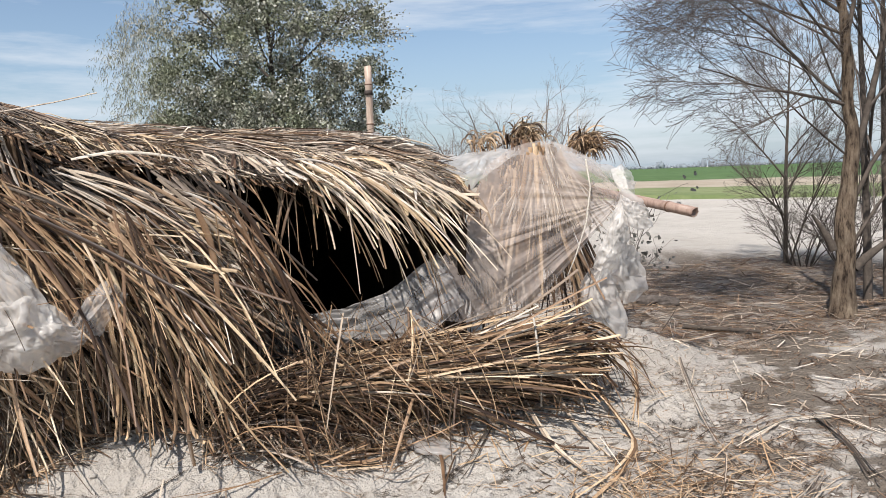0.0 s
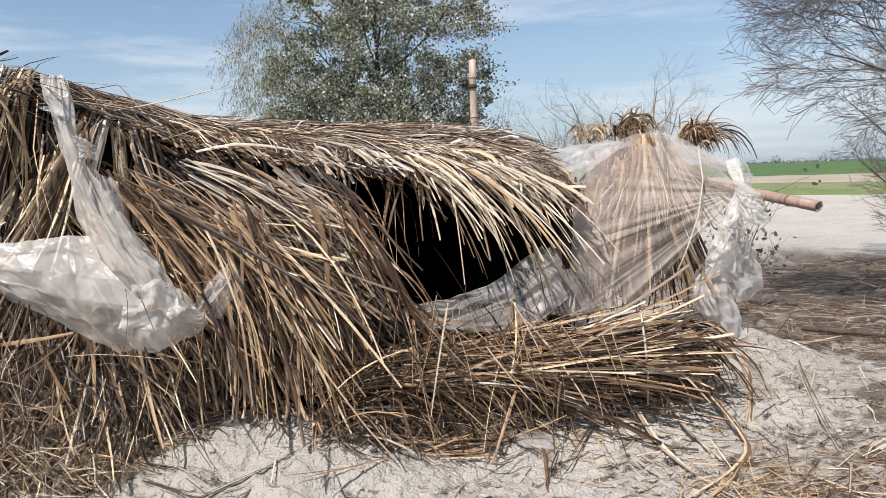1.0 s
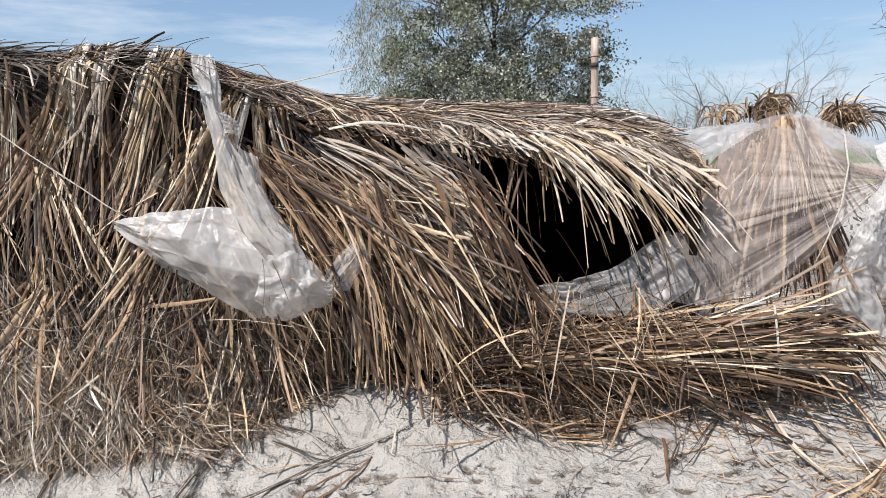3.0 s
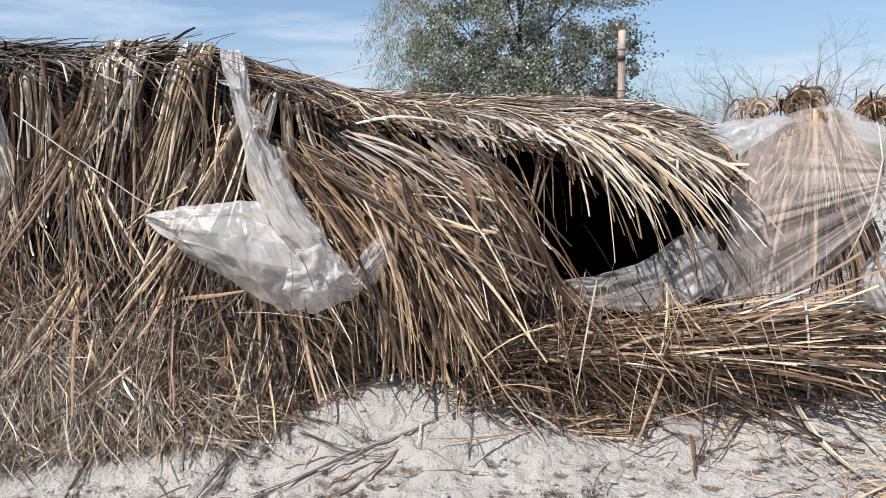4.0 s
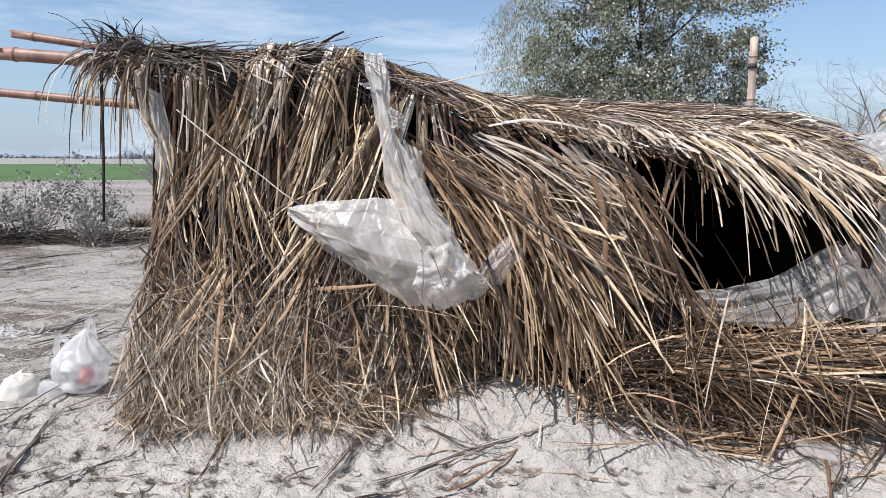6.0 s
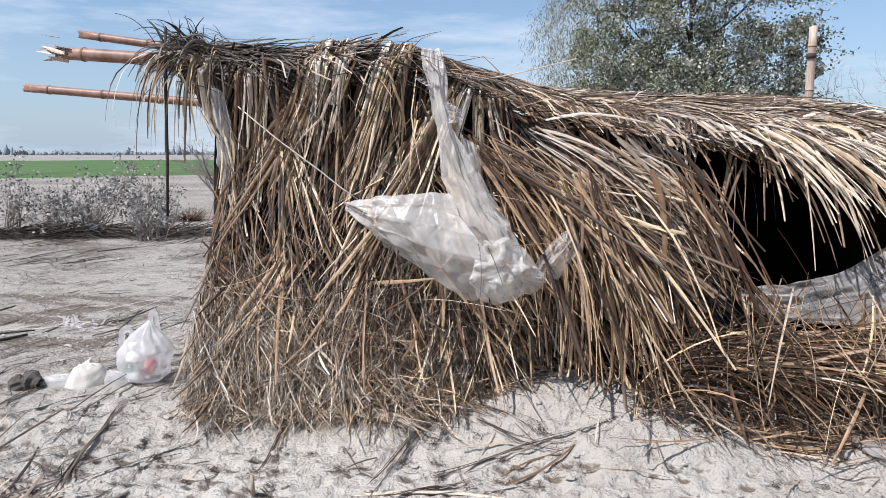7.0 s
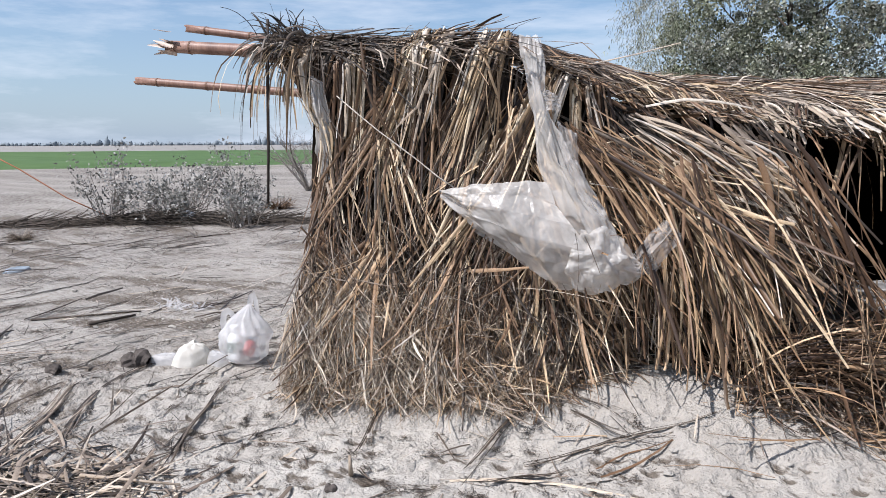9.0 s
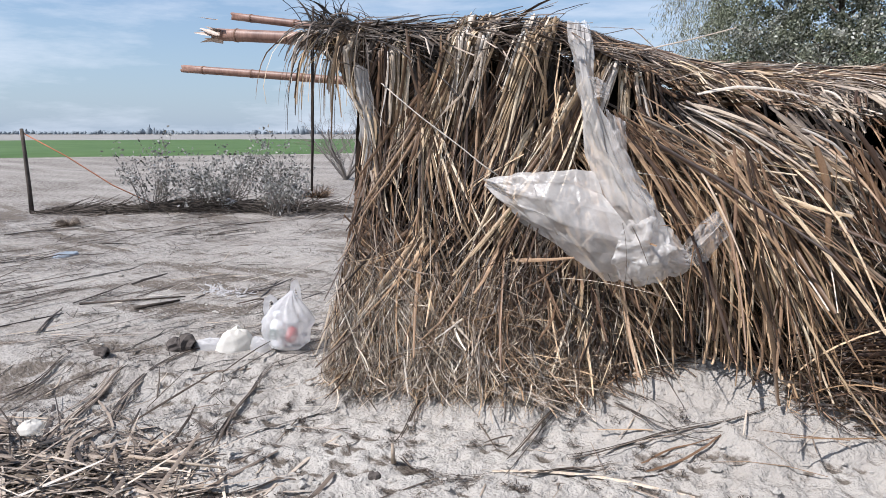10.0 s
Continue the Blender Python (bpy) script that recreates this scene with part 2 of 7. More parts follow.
def bark_mat():
    """Flaking bark: long upright plates in grey and brown with dark cracks."""
    m, n, l, b = base_mat("bark", 0.9, 0.15)
    plates = noise_node(n, l, 26, 6, 0.7, (1, 1, 0.22))
    r = ramp(n, [(0.40, (0.04, 0.03, 0.023)), (0.48, (0.16, 0.122, 0.09)), (0.62, (0.27, 0.22, 0.165)), (0.75, (0.36, 0.31, 0.25))])
    l.new(plates.outputs["Fac"], r.inputs["Fac"])
    big = noise_node(n, l, 4, 4, 0.6)
    k = ramp(n, [(0.35, (0.45, 0.43, 0.42)), (0.65, (0.88, 0.86, 0.83))])
    l.new(big.outputs["Fac"], k.inputs["Fac"])
    l.new(mix_col(n, l, 1.0, r.outputs["Color"], k.outputs["Color"], "MULTIPLY"), b.inputs["Base Color"])
    bump(n, l, plates.outputs["Fac"], 1.0, 0.03, b)
    return m


M_CORE_SHADE, M_SAND = core_mat(), ground_mat()
M_FILM = film_mat("polythene", (0.72, 0.70, 0.67), 0.62, 0.3)
M_FILMC = film_mat("polythene_clear", (0.72, 0.69, 0.66), 0.66, 0.3)
M_RAG = film_mat("polythene_torn", (0.76, 0.73, 0.69), 0.50, 0.25)
M_FILMF = film_mat("polythene_fan", (0.64, 0.55, 0.49), 0.62, 0.25)
M_BAM_RED = bamboo_mat("bamboo_red", (0.16, 0.085, 0.062), (0.33, 0.20, 0.15))
M_BAM_TAN = bamboo_mat("bamboo_tan", (0.36, 0.265, 0.205), (0.54, 0.43, 0.35))
M_BAM_DULL = bamboo_mat("bamboo_dull", (0.25, 0.165, 0.13), (0.40, 0.295, 0.24))
M_BAM_OLD = bamboo_mat("bamboo_old", (0.17, 0.12, 0.09), (0.33, 0.26, 0.2))
M_NODE = plain_mat("bamboo_node", (0.16, 0.09, 0.06), 0.7, 60)
M_BARK = bark_mat()
M_BARKD = plain_mat("bark_dark", (0.085, 0.07, 0.058), 0.9, 14, 0.5)
M_TWIG = plain_mat("twig", (0.125, 0.105, 0.09), 0.9, 20, 0.4)
M_ROPE = plain_mat("rope", (0.48, 0.44, 0.38), 0.8, 90, 0.5)
M_ROD = plain_mat("dark_rod", (0.05, 0.04, 0.035), 0.7, 40, 0.4)
M_LEAF = leaf_mat("tree_leaf", [(0.0, (0.06, 0.066, 0.047)), (0.35, (0.185, 0.188, 0.143)), (0.7, (0.36, 0.36, 0.305)), (1.0, (0.60, 0.60, 0.55))], 0.3, (0.70, 0.76, 0.60))
M_DUSTLEAF = leaf_mat("dusty_leaf", [(0.0, (0.09, 0.088, 0.075)), (0.5, (0.22, 0.213, 0.19)), (1.0, (0.47, 0.455, 0.42))], 0.2)
M_DUSTTWIG = plain_mat("dusty_twig", (0.22, 0.195, 0.175), 0.9, 20, 0.4)

# ---- mesh tools ----
RNG = np.random.default_rng(7)


def mesh_of(name, verts, faces, mats, smooth=True):
    """A mesh from arrays: verts (n, 3), faces (m, 3 or 4)."""
    me = bpy.data.meshes.new(name)
    verts, faces = np.asarray(verts, np.float32), np.asarray(faces, np.int32)
    k = faces.shape[1]
    me.vertices.add(len(verts))
    me.vertices.foreach_set("co", verts.ravel())
    me.loops.add(faces.size)
    me.loops.foreach_set("vertex_index", faces.ravel())
    me.polygons.add(len(faces))
    me.polygons.foreach_set("loop_start", np.arange(0, faces.size, k, dtype=np.int32))
    me.polygons.foreach_set("use_smooth", np.full(len(faces), smooth, bool))
    me.update(calc_edges=True)
    me.validate()
    for m in mats if isinstance(mats, (list, tuple)) else [mats]:
        me.materials.append(m)
    return me


def part_of(name, me, parent, label="", kind=""):
    ob = new(name, me)
    ob.parent = parent
    return tagged(ob, label, kind=kind)


def part(name, bm, material, parent, label="", smooth=True, kind=""):
    me = bpy.data.meshes.new(name)
    for f in bm.faces:
        f.smooth = smooth
    bm.to_mesh(me)
    bm.free()
    me.materials.append(material)
    return part_of(name, me, parent, label, kind)


def thing(name, label, category, m=None, group="", kind=""):
    e = new(name)
    e.empty_display_size = 0.1
    if m is not None:
        e.matrix_world = m
    return tagged(e, label, category, group, kind)


def unit(a):
    return a / np.maximum(np.linalg.norm(a, axis=-1, keepdims=True), 1e-9)


def grow(root, way, length, k, droop=0.0, curl=0.0, keep=None, rng=RNG, kink=0.0):
    """Centre lines (n, k, 3) that start at root and bend down and aside as they go."""
    n = len(root)
    p, d = np.array(root, float), unit(np.array(way, float))
    droop, length = np.broadcast_to(droop, n), np.broadcast_to(length, n)
    bend = rng.normal(0, 1, (n, 3)) * curl
    at = rng.integers(1, k, n)
    line = [p.copy()]
    for i in range(1, k):
        d = d + bend / (k - 1)
        d[:, 2] -= droop / (k - 1)
        if kink:
            hit = (at == i) & (rng.random(n) < 0.35)
            d[hit] += rng.normal(0, kink, (hit.sum(), 3))
        d = unit(d)
        p = p + d * (length / (k - 1))[:, None]
        if keep is not None:
            p = keep(p)
        line.append(p.copy())
    return np.stack(line, 1)


def strips(line, width, fold=0.62, tip=0.25, rng=RNG, twist=0.6, up=None):
    """Folded leaf strips along the centre lines: verts, faces."""
    n, k, _ = line.shape
    t = unit(np.gradient(line, axis=1))
    ref = rng.normal(0, 1, (n, 1, 3)) if up is None else np.array(up)[None, None, :] + rng.normal(0, twist, (n, 1, 3))
    s = unit(np.cross(t, np.broadcast_to(ref, t.shape)))
    nn = np.cross(s, t)
    prof = np.interp(np.linspace(0, 1, k), [0, 0.15, 0.6, 1], [0.75, 1, 0.9, tip])
    w = (np.broadcast_to(width, n)[:, None] * prof[None, :] * 0.5)[..., None]
    v = np.stack([line - s * w, line + nn * w * fold, line + s * w], 2).reshape(-1, 3)
    b = (np.arange(n)[:, None, None] * k + np.arange(k - 1)[None, :, None]) * 3 + np.arange(2)[None, None, :]
    f = np.stack([b, b + 1, b + 4, b + 3], -1).reshape(-1, 4)
    return v, f


def leaf_quads(root, way, length, width, rng):
    """Small flat leaves, one quad each, pointed at both ends."""
    d = unit(way)
    side = unit(np.cross(d, rng.normal(0, 1, d.shape))) * (width * 0.5)[:, None]
    mid = root + d * (length * 0.45)[:, None]
    v = np.stack([root, mid - side, root + d * length[:, None], mid + side], 1).reshape(-1, 3)
    return v, np.arange(len(v)).reshape(-1, 4)


def stalks(line, width, rng=RNG, tip=0.5, sides=3):
    """Round stalks along the centre lines."""
    n, k, _ = line.shape
    t = unit(np.gradient(line, axis=1))
    s = unit(np.cross(t, np.broadcast_to(rng.normal(0, 1, (n, 1, 3)), t.shape)))
    nn = np.cross(s, t)
    r = (np.broadcast_to(width, n)[:, None] * np.linspace(1, tip, k)[None, :] * 0.5)[..., None]
    v = np.stack([line + r * (s * math.cos(a) + nn * math.sin(a)) for a in np.arange(sides) * 2 * math.pi / sides], 2).reshape(-1, 3)
    i = (np.arange(n)[:, None, None] * k + np.arange(k - 1)[None, :, None]) * sides
    j = np.arange(sides)[None, None, :]
    j2 = (j + 1) % sides
    f = np.stack([i + j, i + j2, i + sides + j2, i + sides + j], -1).reshape(-1, 4)
    return v, f


def joined(pieces):
    """One pair of verts and faces out of several."""
    vs, fs, base = [], [], 0
    for v, f in pieces:
        vs.append(v)
        fs.append(f + base)
        base += len(v)
    return np.concatenate(vs), np.concatenate(fs)


def tube(points, radii, sides=8, cap=True):
    """verts, faces of a bent tapered tube."""
    p = np.asarray(points, float)
    t = unit(np.gradient(p, axis=0))
    ref = np.array([0.31, 0.17, 0.93]) if abs(t[:, 2]).mean() < 0.8 else np.array([0.9, 0.3, 0.1])
    s = unit(np.cross(t, ref[None, :]))
    nn = np.cross(s, t)
    a = np.arange(sides) * 2 * math.pi / sides
    r = np.broadcast_to(radii, len(p))
    v = (p[:, None] + r[:, None, None] * (s[:, None] * np.cos(a)[None, :, None] + nn[:, None] * np.sin(a)[None, :, None])).reshape(-1, 3)
    i = np.arange(len(p) - 1)[:, None] * sides
    j = np.arange(sides)[None, :]
    j2 = (j + 1) % sides
    f = np.stack([i + j, i + j2, i + sides + j2, i + sides + j], -1).reshape(-1, 4)
    if cap:
        c0, c1 = len(v), len(v) + 1
        v = np.concatenate([v, p[:1], p[-1:]])
        jj = np.arange(sides)
        e = (len(p) - 1) * sides
        f = np.concatenate([f, np.stack([jj, np.full(sides, c0), np.full(sides, c0), (jj + 1) % sides], -1)[:, [0, 1, 3, 3]],
                            np.stack([e + jj, e + (jj + 1) % sides, np.full(sides, c1), np.full(sides, c1)], -1)])
    return v, f


def tube_mesh(name, points, radii, mat, sides=8):
    v, f = tube(points, radii, sides, cap=False)
    n = len(v)
    bm = bmesh.new()
    bv = [bm.verts.new(c) for c in v]
    for q in f:
        bm.faces.new([bv[i] for i in q])
    bm.faces.new(bv[:sides])
    bm.faces.new(bv[n - sides:][::-1])
    bmesh.ops.recalc_face_normals(bm, faces=bm.faces)
    me = bpy.data.meshes.new(name)
    for q in bm.faces:
        q.smooth = len(q.verts) == 4
    bm.to_mesh(me)
    bm.free()
    me.materials.append(mat)
    return me


# the hut's own axes: u along its front, v into it
HUT = pose(-3.72, 1.62, 0, 0, 0, 29.41)
HUT_INV = HUT.inverted()


def to_world(u, v, z=0.0):
    return HUT @ Vector((u, v, z))


def ground_height(u, v):
    """Height of the sand, by the hut's axes."""
    u, v = np.asarray(u, float), np.asarray(v, float)
    near = np.exp(-((u - 2) / 6) ** 2)
    edge = -0.10 + 0.10 * np.sin(1.7 * u + 0.4) + 0.05 * np.sin(4.3 * u + 1.0) + 0.02 * np.sin(11.0 * u)
    step = np.clip((edge - v) / 0.26, 0, 1)
    z = -0.075 * near * step * step * (3 - 2 * step) - 0.06 * near * np.clip((edge - v) / 1.2, 0, 1)
    z = z + 0.19 * np.exp(-((u - 2.05) / 0.62) ** 2 - ((v - 0.25) / 0.34) ** 2)
    z = z + 0.22 * np.exp(-((u - 5.35) / 0.42) ** 2 - ((v - 0.75) / 0.45) ** 2)
    z = z + 0.15 * np.exp(-((u - 3.75) / 0.75) ** 2 - ((v - 0.22) / 0.22) ** 2)
    return z

# ---- ground, fields, distance ----
def fade(x, a, b):
    return np.clip((np.asarray(x, float) - a) / (b - a), 0, 1)


def wave(x, y, s, seed, octaves=3):
    """Cheap smooth noise out of turned sines, for large arrays."""
    r = np.random.default_rng(seed)
    z = np.zeros_like(x)
    amp = 1.0
    for _ in range(octaves):
        for _ in range(4):
            a, ph = r.random() * 6.283, r.random() * 6.283
            z += amp * np.sin((x * math.cos(a) + y * math.sin(a)) * s * (0.7 + 0.6 * r.random()) + ph)
        s, amp = s * 2.1, amp * 0.5
    return z / 5.0


SAND = {}


def make_ground():
    cx, cy = -1.7, 1.9

    def axis_of(lo, hi, step):
        """Even steps from lo to hi, then growing ones out to the horizon."""
        far = np.cumsum(step * 1.12 ** np.arange(1, 86))
        return np.concatenate([lo - far[::-1], np.arange(lo, hi, step), hi + far])
    ax, ay = axis_of(-5.3, 1.3, 0.0135), axis_of(0.75, 4.1, 0.0135)
    nx_, ny_ = len(ax), len(ay)
    gx, gy = np.meshgrid(ax, ay, indexing="ij")
    inv = np.array(HUT_INV)
    u = inv[0, 0] * gx + inv[0, 1] * gy + inv[0, 3]
    v = inv[1, 0] * gx + inv[1, 1] * gy + inv[1, 3]
    z = ground_height(u, v)
    r = np.hypot(gx - cx, gy - cy)
    close = 1 - fade(r, 4, 14)
    z += 0.020 * wave(gx, gy, 1.3, 3) * (1 - fade(r, 20, 60)) + 0.018 * wave(gx, gy, 5.0, 4) * close + 0.008 * wave(gx, gy, 19.0, 5) * close
    # hoof and foot marks: small pits with a pushed-up rim
    g = np.random.default_rng(11)
    pit, rim, chaff = np.zeros_like(z), np.zeros_like(z), np.zeros_like(z)
    for i in range(3600):
        if i < 2000:
            px, py = cx + g.uniform(-4.0, 4.0), cy + g.uniform(-4.0, 4.0)
        else:
            spot = to_world(g.uniform(-1.2, 5.2), g.uniform(-1.5, 0.0))
            px, py = spot.x, spot.y
        rad, dep = (g.uniform(0.026, 0.065), g.uniform(0.006, 0.022)) if i < 2000 else (g.uniform(0.020, 0.045), g.uniform(0.006, 0.024))
        i0, i1 = np.searchsorted(ax, [px - 3 * rad, px + 3 * rad])
        j0, j1 = np.searchsorted(ay, [py - 3 * rad, py + 3 * rad])
        ex = g.uniform(0.6, 1.0)
        q = ((gx[i0:i1, j0:j1] - px) ** 2 + ((gy[i0:i1, j0:j1] - py) * ex) ** 2) / rad ** 2
        pit[i0:i1, j0:j1] = np.minimum(pit[i0:i1, j0:j1], -dep * np.exp(-q * q * 1.2))
        rim[i0:i1, j0:j1] = np.maximum(rim[i0:i1, j0:j1], 0.35 * dep * np.exp(-((np.sqrt(q) - 1.35) / 0.4) ** 2))
        if i % 3 == 0:
            q2 = (((gx[i0:i1, j0:j1] - px) * 0.75 + (gy[i0:i1, j0:j1] - py) * 0.4) ** 2 + ((gy[i0:i1, j0:j1] - py) * 1.7 - (gx[i0:i1, j0:j1] - px) * 0.6) ** 2) / rad ** 2
            c = np.exp(-(q2 / g.uniform(0.6, 1.8)) ** 2) * g.uniform(0.6, 1.0)
            chaff[i0:i1, j0:j1] = np.maximum(chaff[i0:i1, j0:j1], c)
    z += pit + rim * np.clip(1 + pit / 0.012, 0, 1)
    # broken crust between the marks
    crust = np.abs(wave(gx, gy, 34.0, 14)) * 0.55 + np.abs(wave(gx, gy, 75.0, 15)) * 0.3
    z += 0.020 * (crust - 0.25) * close * (0.35 + 0.65 * fade(wave(gx, gy, 2.3, 16), -0.3, 0.4))
    idx = np.arange(nx_ * ny_).reshape(nx_, ny_)
    faces = np.stack([idx[:-1, :-1], idx[1:, :-1], idx[1:, 1:], idx[:-1, 1:]], -1).reshape(-1, 4)
    me = mesh_of("ground", np.stack([gx, gy, z], -1).reshape(-1, 3), faces, M_SAND)
    # where chaff lies: behind and beside the hut, under the trees, thin on the clean sand in front
    patchy = fade(wave(u * 0.8, v * 1.7, 6.0, 31) + 0.6 * wave(u, v * 1.5, 19.0, 32), -0.32, 0.16)
    right = fade(u - 0.45 * (v + 1.0), 4.3, 5.2)
    lit = 0.02 + right * (1 - fade(r, 9.0, 12)) * (0.12 + 0.5 * np.maximum(patchy, fade(u, 6.2, 7.4) * fade(v, 0.0, 0.9))) * (1 - 0.9 * np.exp(-((u - 5.3) / 0.5) ** 2 - ((v - 0.6) / 0.6) ** 2))
    lit += (0.35 + 0.45 * fade(r, 6, 12)) * fade(-u, 0.1, 1.2) * (0.6 + 0.6 * fade(wave(u * 0.7, v * 1.2, 3.5, 33), -0.3, 0.4))
    lit += 0.5 * np.exp(-((u - 4.3) / 0.6) ** 2 - ((v + 0.9) / 0.35) ** 2)
    soil = right * (1 - fade(r, 9, 12)) * patchy * 0.75 * (1 - 0.95 * np.exp(-((u - 5.25) / 0.5) ** 2 - ((v - 0.6) / 0.7) ** 2))
    soil = np.maximum(soil, chaff * 0.62 * fade(-v + 0.25 * fade(-u, 0, 0.6), 0.12, 0.4) * (1 - 0.5 * right))
    streak = fade(wave(0.4 * u + 0.5 * v, 1.6 * v - 0.7 * u, 4.0, 41) + 0.6 * wave(u, v, 15.0, 42), 0.0, 0.45)
    soil = np.maximum(soil, 0.46 * streak * fade(-u, 0.2, 1.4) * (1 - 0.5 * fade(r, 12, 25)))
    att = me.attributes.new("soil", "FLOAT", "POINT")
    att.data.foreach_set("value", np.clip(soil, 0, 1).astype(np.float32).ravel())
    att = me.attributes.new("litter", "FLOAT", "POINT")
    att.data.foreach_set("value", np.clip(lit, 0, 1).astype(np.float32).ravel())
    SAND.update(x=ax, y=ay, z=z)
    return tagged(new("ground", me), "pale grey-beige trampled sand with hoof marks and chaff", "ground", kind="structure")


ground = make_ground()


def sand_height(u, v):
    """Height of the finished sand with all its marks, by the hut's axes."""
    u, v = np.asarray(u, float), np.asarray(v, float)
    m = np.array(HUT)
    x, y = m[0, 0] * u + m[0, 1] * v + m[0, 3], m[1, 0] * u + m[1, 1] * v + m[1, 3]
    ax, ay, z = SAND["x"], SAND["y"], SAND["z"]
    i = np.clip(np.searchsorted(ax, x) - 1, 0, len(ax) - 2)
    j = np.clip(np.searchsorted(ay, y) - 1, 0, len(ay) - 2)
    fx, fy = (x - ax[i]) / (ax[i + 1] - ax[i]), (y - ay[j]) / (ay[j + 1] - ay[j])
    return (z[i, j] * (1 - fx) + z[i + 1, j] * fx) * (1 - fy) + (z[i, j + 1] * (1 - fx) + z[i + 1, j + 1] * fx) * fy



def clods():
    """Small crumbs and clods of caked sand."""
    g = np.random.default_rng(19)
    t = (1 + 5 ** 0.5) / 2
    ico = unit(np.array([(-1, t, 0), (1, t, 0), (-1, -t, 0), (1, -t, 0), (0, -1, t), (0, 1, t), (0, -1, -t), (0, 1, -t), (t, 0, -1), (t, 0, 1), (-t, 0, -1), (-t, 0, 1)], float))
    tri = np.array([(0, 11, 5), (0, 5, 1), (0, 1, 7), (0, 7, 10), (0, 10, 11), (1, 5, 9), (5, 11, 4), (11, 10, 2), (10, 7, 6), (7, 1, 8), (3, 9, 4), (3, 4, 2), (3, 2, 6), (3, 6, 8), (3, 8, 9), (4, 9, 5), (2, 4, 11), (6, 2, 10), (8, 6, 7), (9, 8, 1)])
    n = 900
    u, v = g.uniform(-3.2, 5.4, n), g.uniform(-1.5, 0.05, n)
    far_side = u < -0.3
    v = np.where(far_side, g.uniform(-1.2, 3.0, n), v)
    r = 0.004 + 0.016 * g.random(n) ** 3
    vs = (ico[None] * (1 + g.normal(0, 0.2, (n, 12, 1)))) * (r[:, None, None] * np.array([1.2, 1.0, 0.7])) + np.stack([u, v, sand_height(u, v) + r * 0.4], 1)[:, None]
    fs = tri[None] + (np.arange(n) * 12)[:, None, None]
    ob = new("sand_clods", mesh_of("sand_clods", vs.reshape(-1, 3), fs.reshape(-1, 3), M_SAND, False))
    ob.matrix_world = HUT
    tagged(ob, "small crumbs of caked grey sand", "clods", kind="stuff")


clods()
EYE_XY = Vector((-0.4, -0.5, 0))


def field(name, az, near, far_d, half, mat, label, height=0.25, ridge=0.05):
    """A slab of standing crop, seen edge on, at a bearing from the place."""
    d = Vector((math.sin(radians(az)), math.cos(radians(az)), 0))
    s = Vector((d.y, -d.x, 0))
    nu, nv = 90, 30
    uu, vv = np.meshgrid(np.linspace(-half, half, nu), np.linspace(near, far_d, nv), indexing="ij")
    edge = wave(uu, vv, 0.12, 5) * 0.6
    x = EYE_XY.x + s.x * uu + d.x * (vv + edge)
    y = EYE_XY.y + s.y * uu + d.y * (vv + edge)
    z = height + ridge * wave(x, y, 0.9, 9)
    z[:, 0] = -0.05
    z[:, -1] = -0.05
    z[0, :] = -0.05
    z[-1, :] = -0.05
    idx = np.arange(nu * nv).reshape(nu, nv)
    f = np.stack([idx[:-1, :-1], idx[1:, :-1], idx[1:, 1:], idx[:-1, 1:]], -1).reshape(-1, 4)
    return tagged(new(name, mesh_of(name, np.stack([x, y, z], -1).reshape(-1, 3), f, mat)), label, "field", kind="structure")


M_CROP = crop_mat("green_crop", (0.05, 0.095, 0.028), (0.085, 0.14, 0.05))
M_CROP2 = crop_mat("sparse_crop", (0.10, 0.14, 0.05), (0.19, 0.21, 0.10))
M_STUBBLE = crop_mat("dry_stubble", (0.26, 0.215, 0.16), (0.36, 0.31, 0.245))
M_BANK = crop_mat("pale_bank", (0.20, 0.19, 0.175), (0.29, 0.275, 0.255))
# Distance haze is mixed into the colour of the far trees.
M_HAZE = crop_mat("hazed_wood", (0.17, 0.20, 0.225), (0.23, 0.265, 0.29))
field("field_left", -72, 46, 140, 90, M_CROP, "low green wheat field beyond the sand", 0.22)
field("field_far_right", 17, 72, 700, 420, M_CROP, "low green wheat field in the distance", 0.3)
field("stubble_right", 20, 44, 73, 60, M_STUBBLE, "dry tan stubble strip between the green fields", 0.1)
field("field_near_right", 22, 32, 45, 30, M_CROP2, "thin strip of sparse green crop behind the sand", 0.16)
field("bank_left", -70, 139, 700, 210, M_BANK, "pale dry river flat in the distance", 0.35, 0.1)


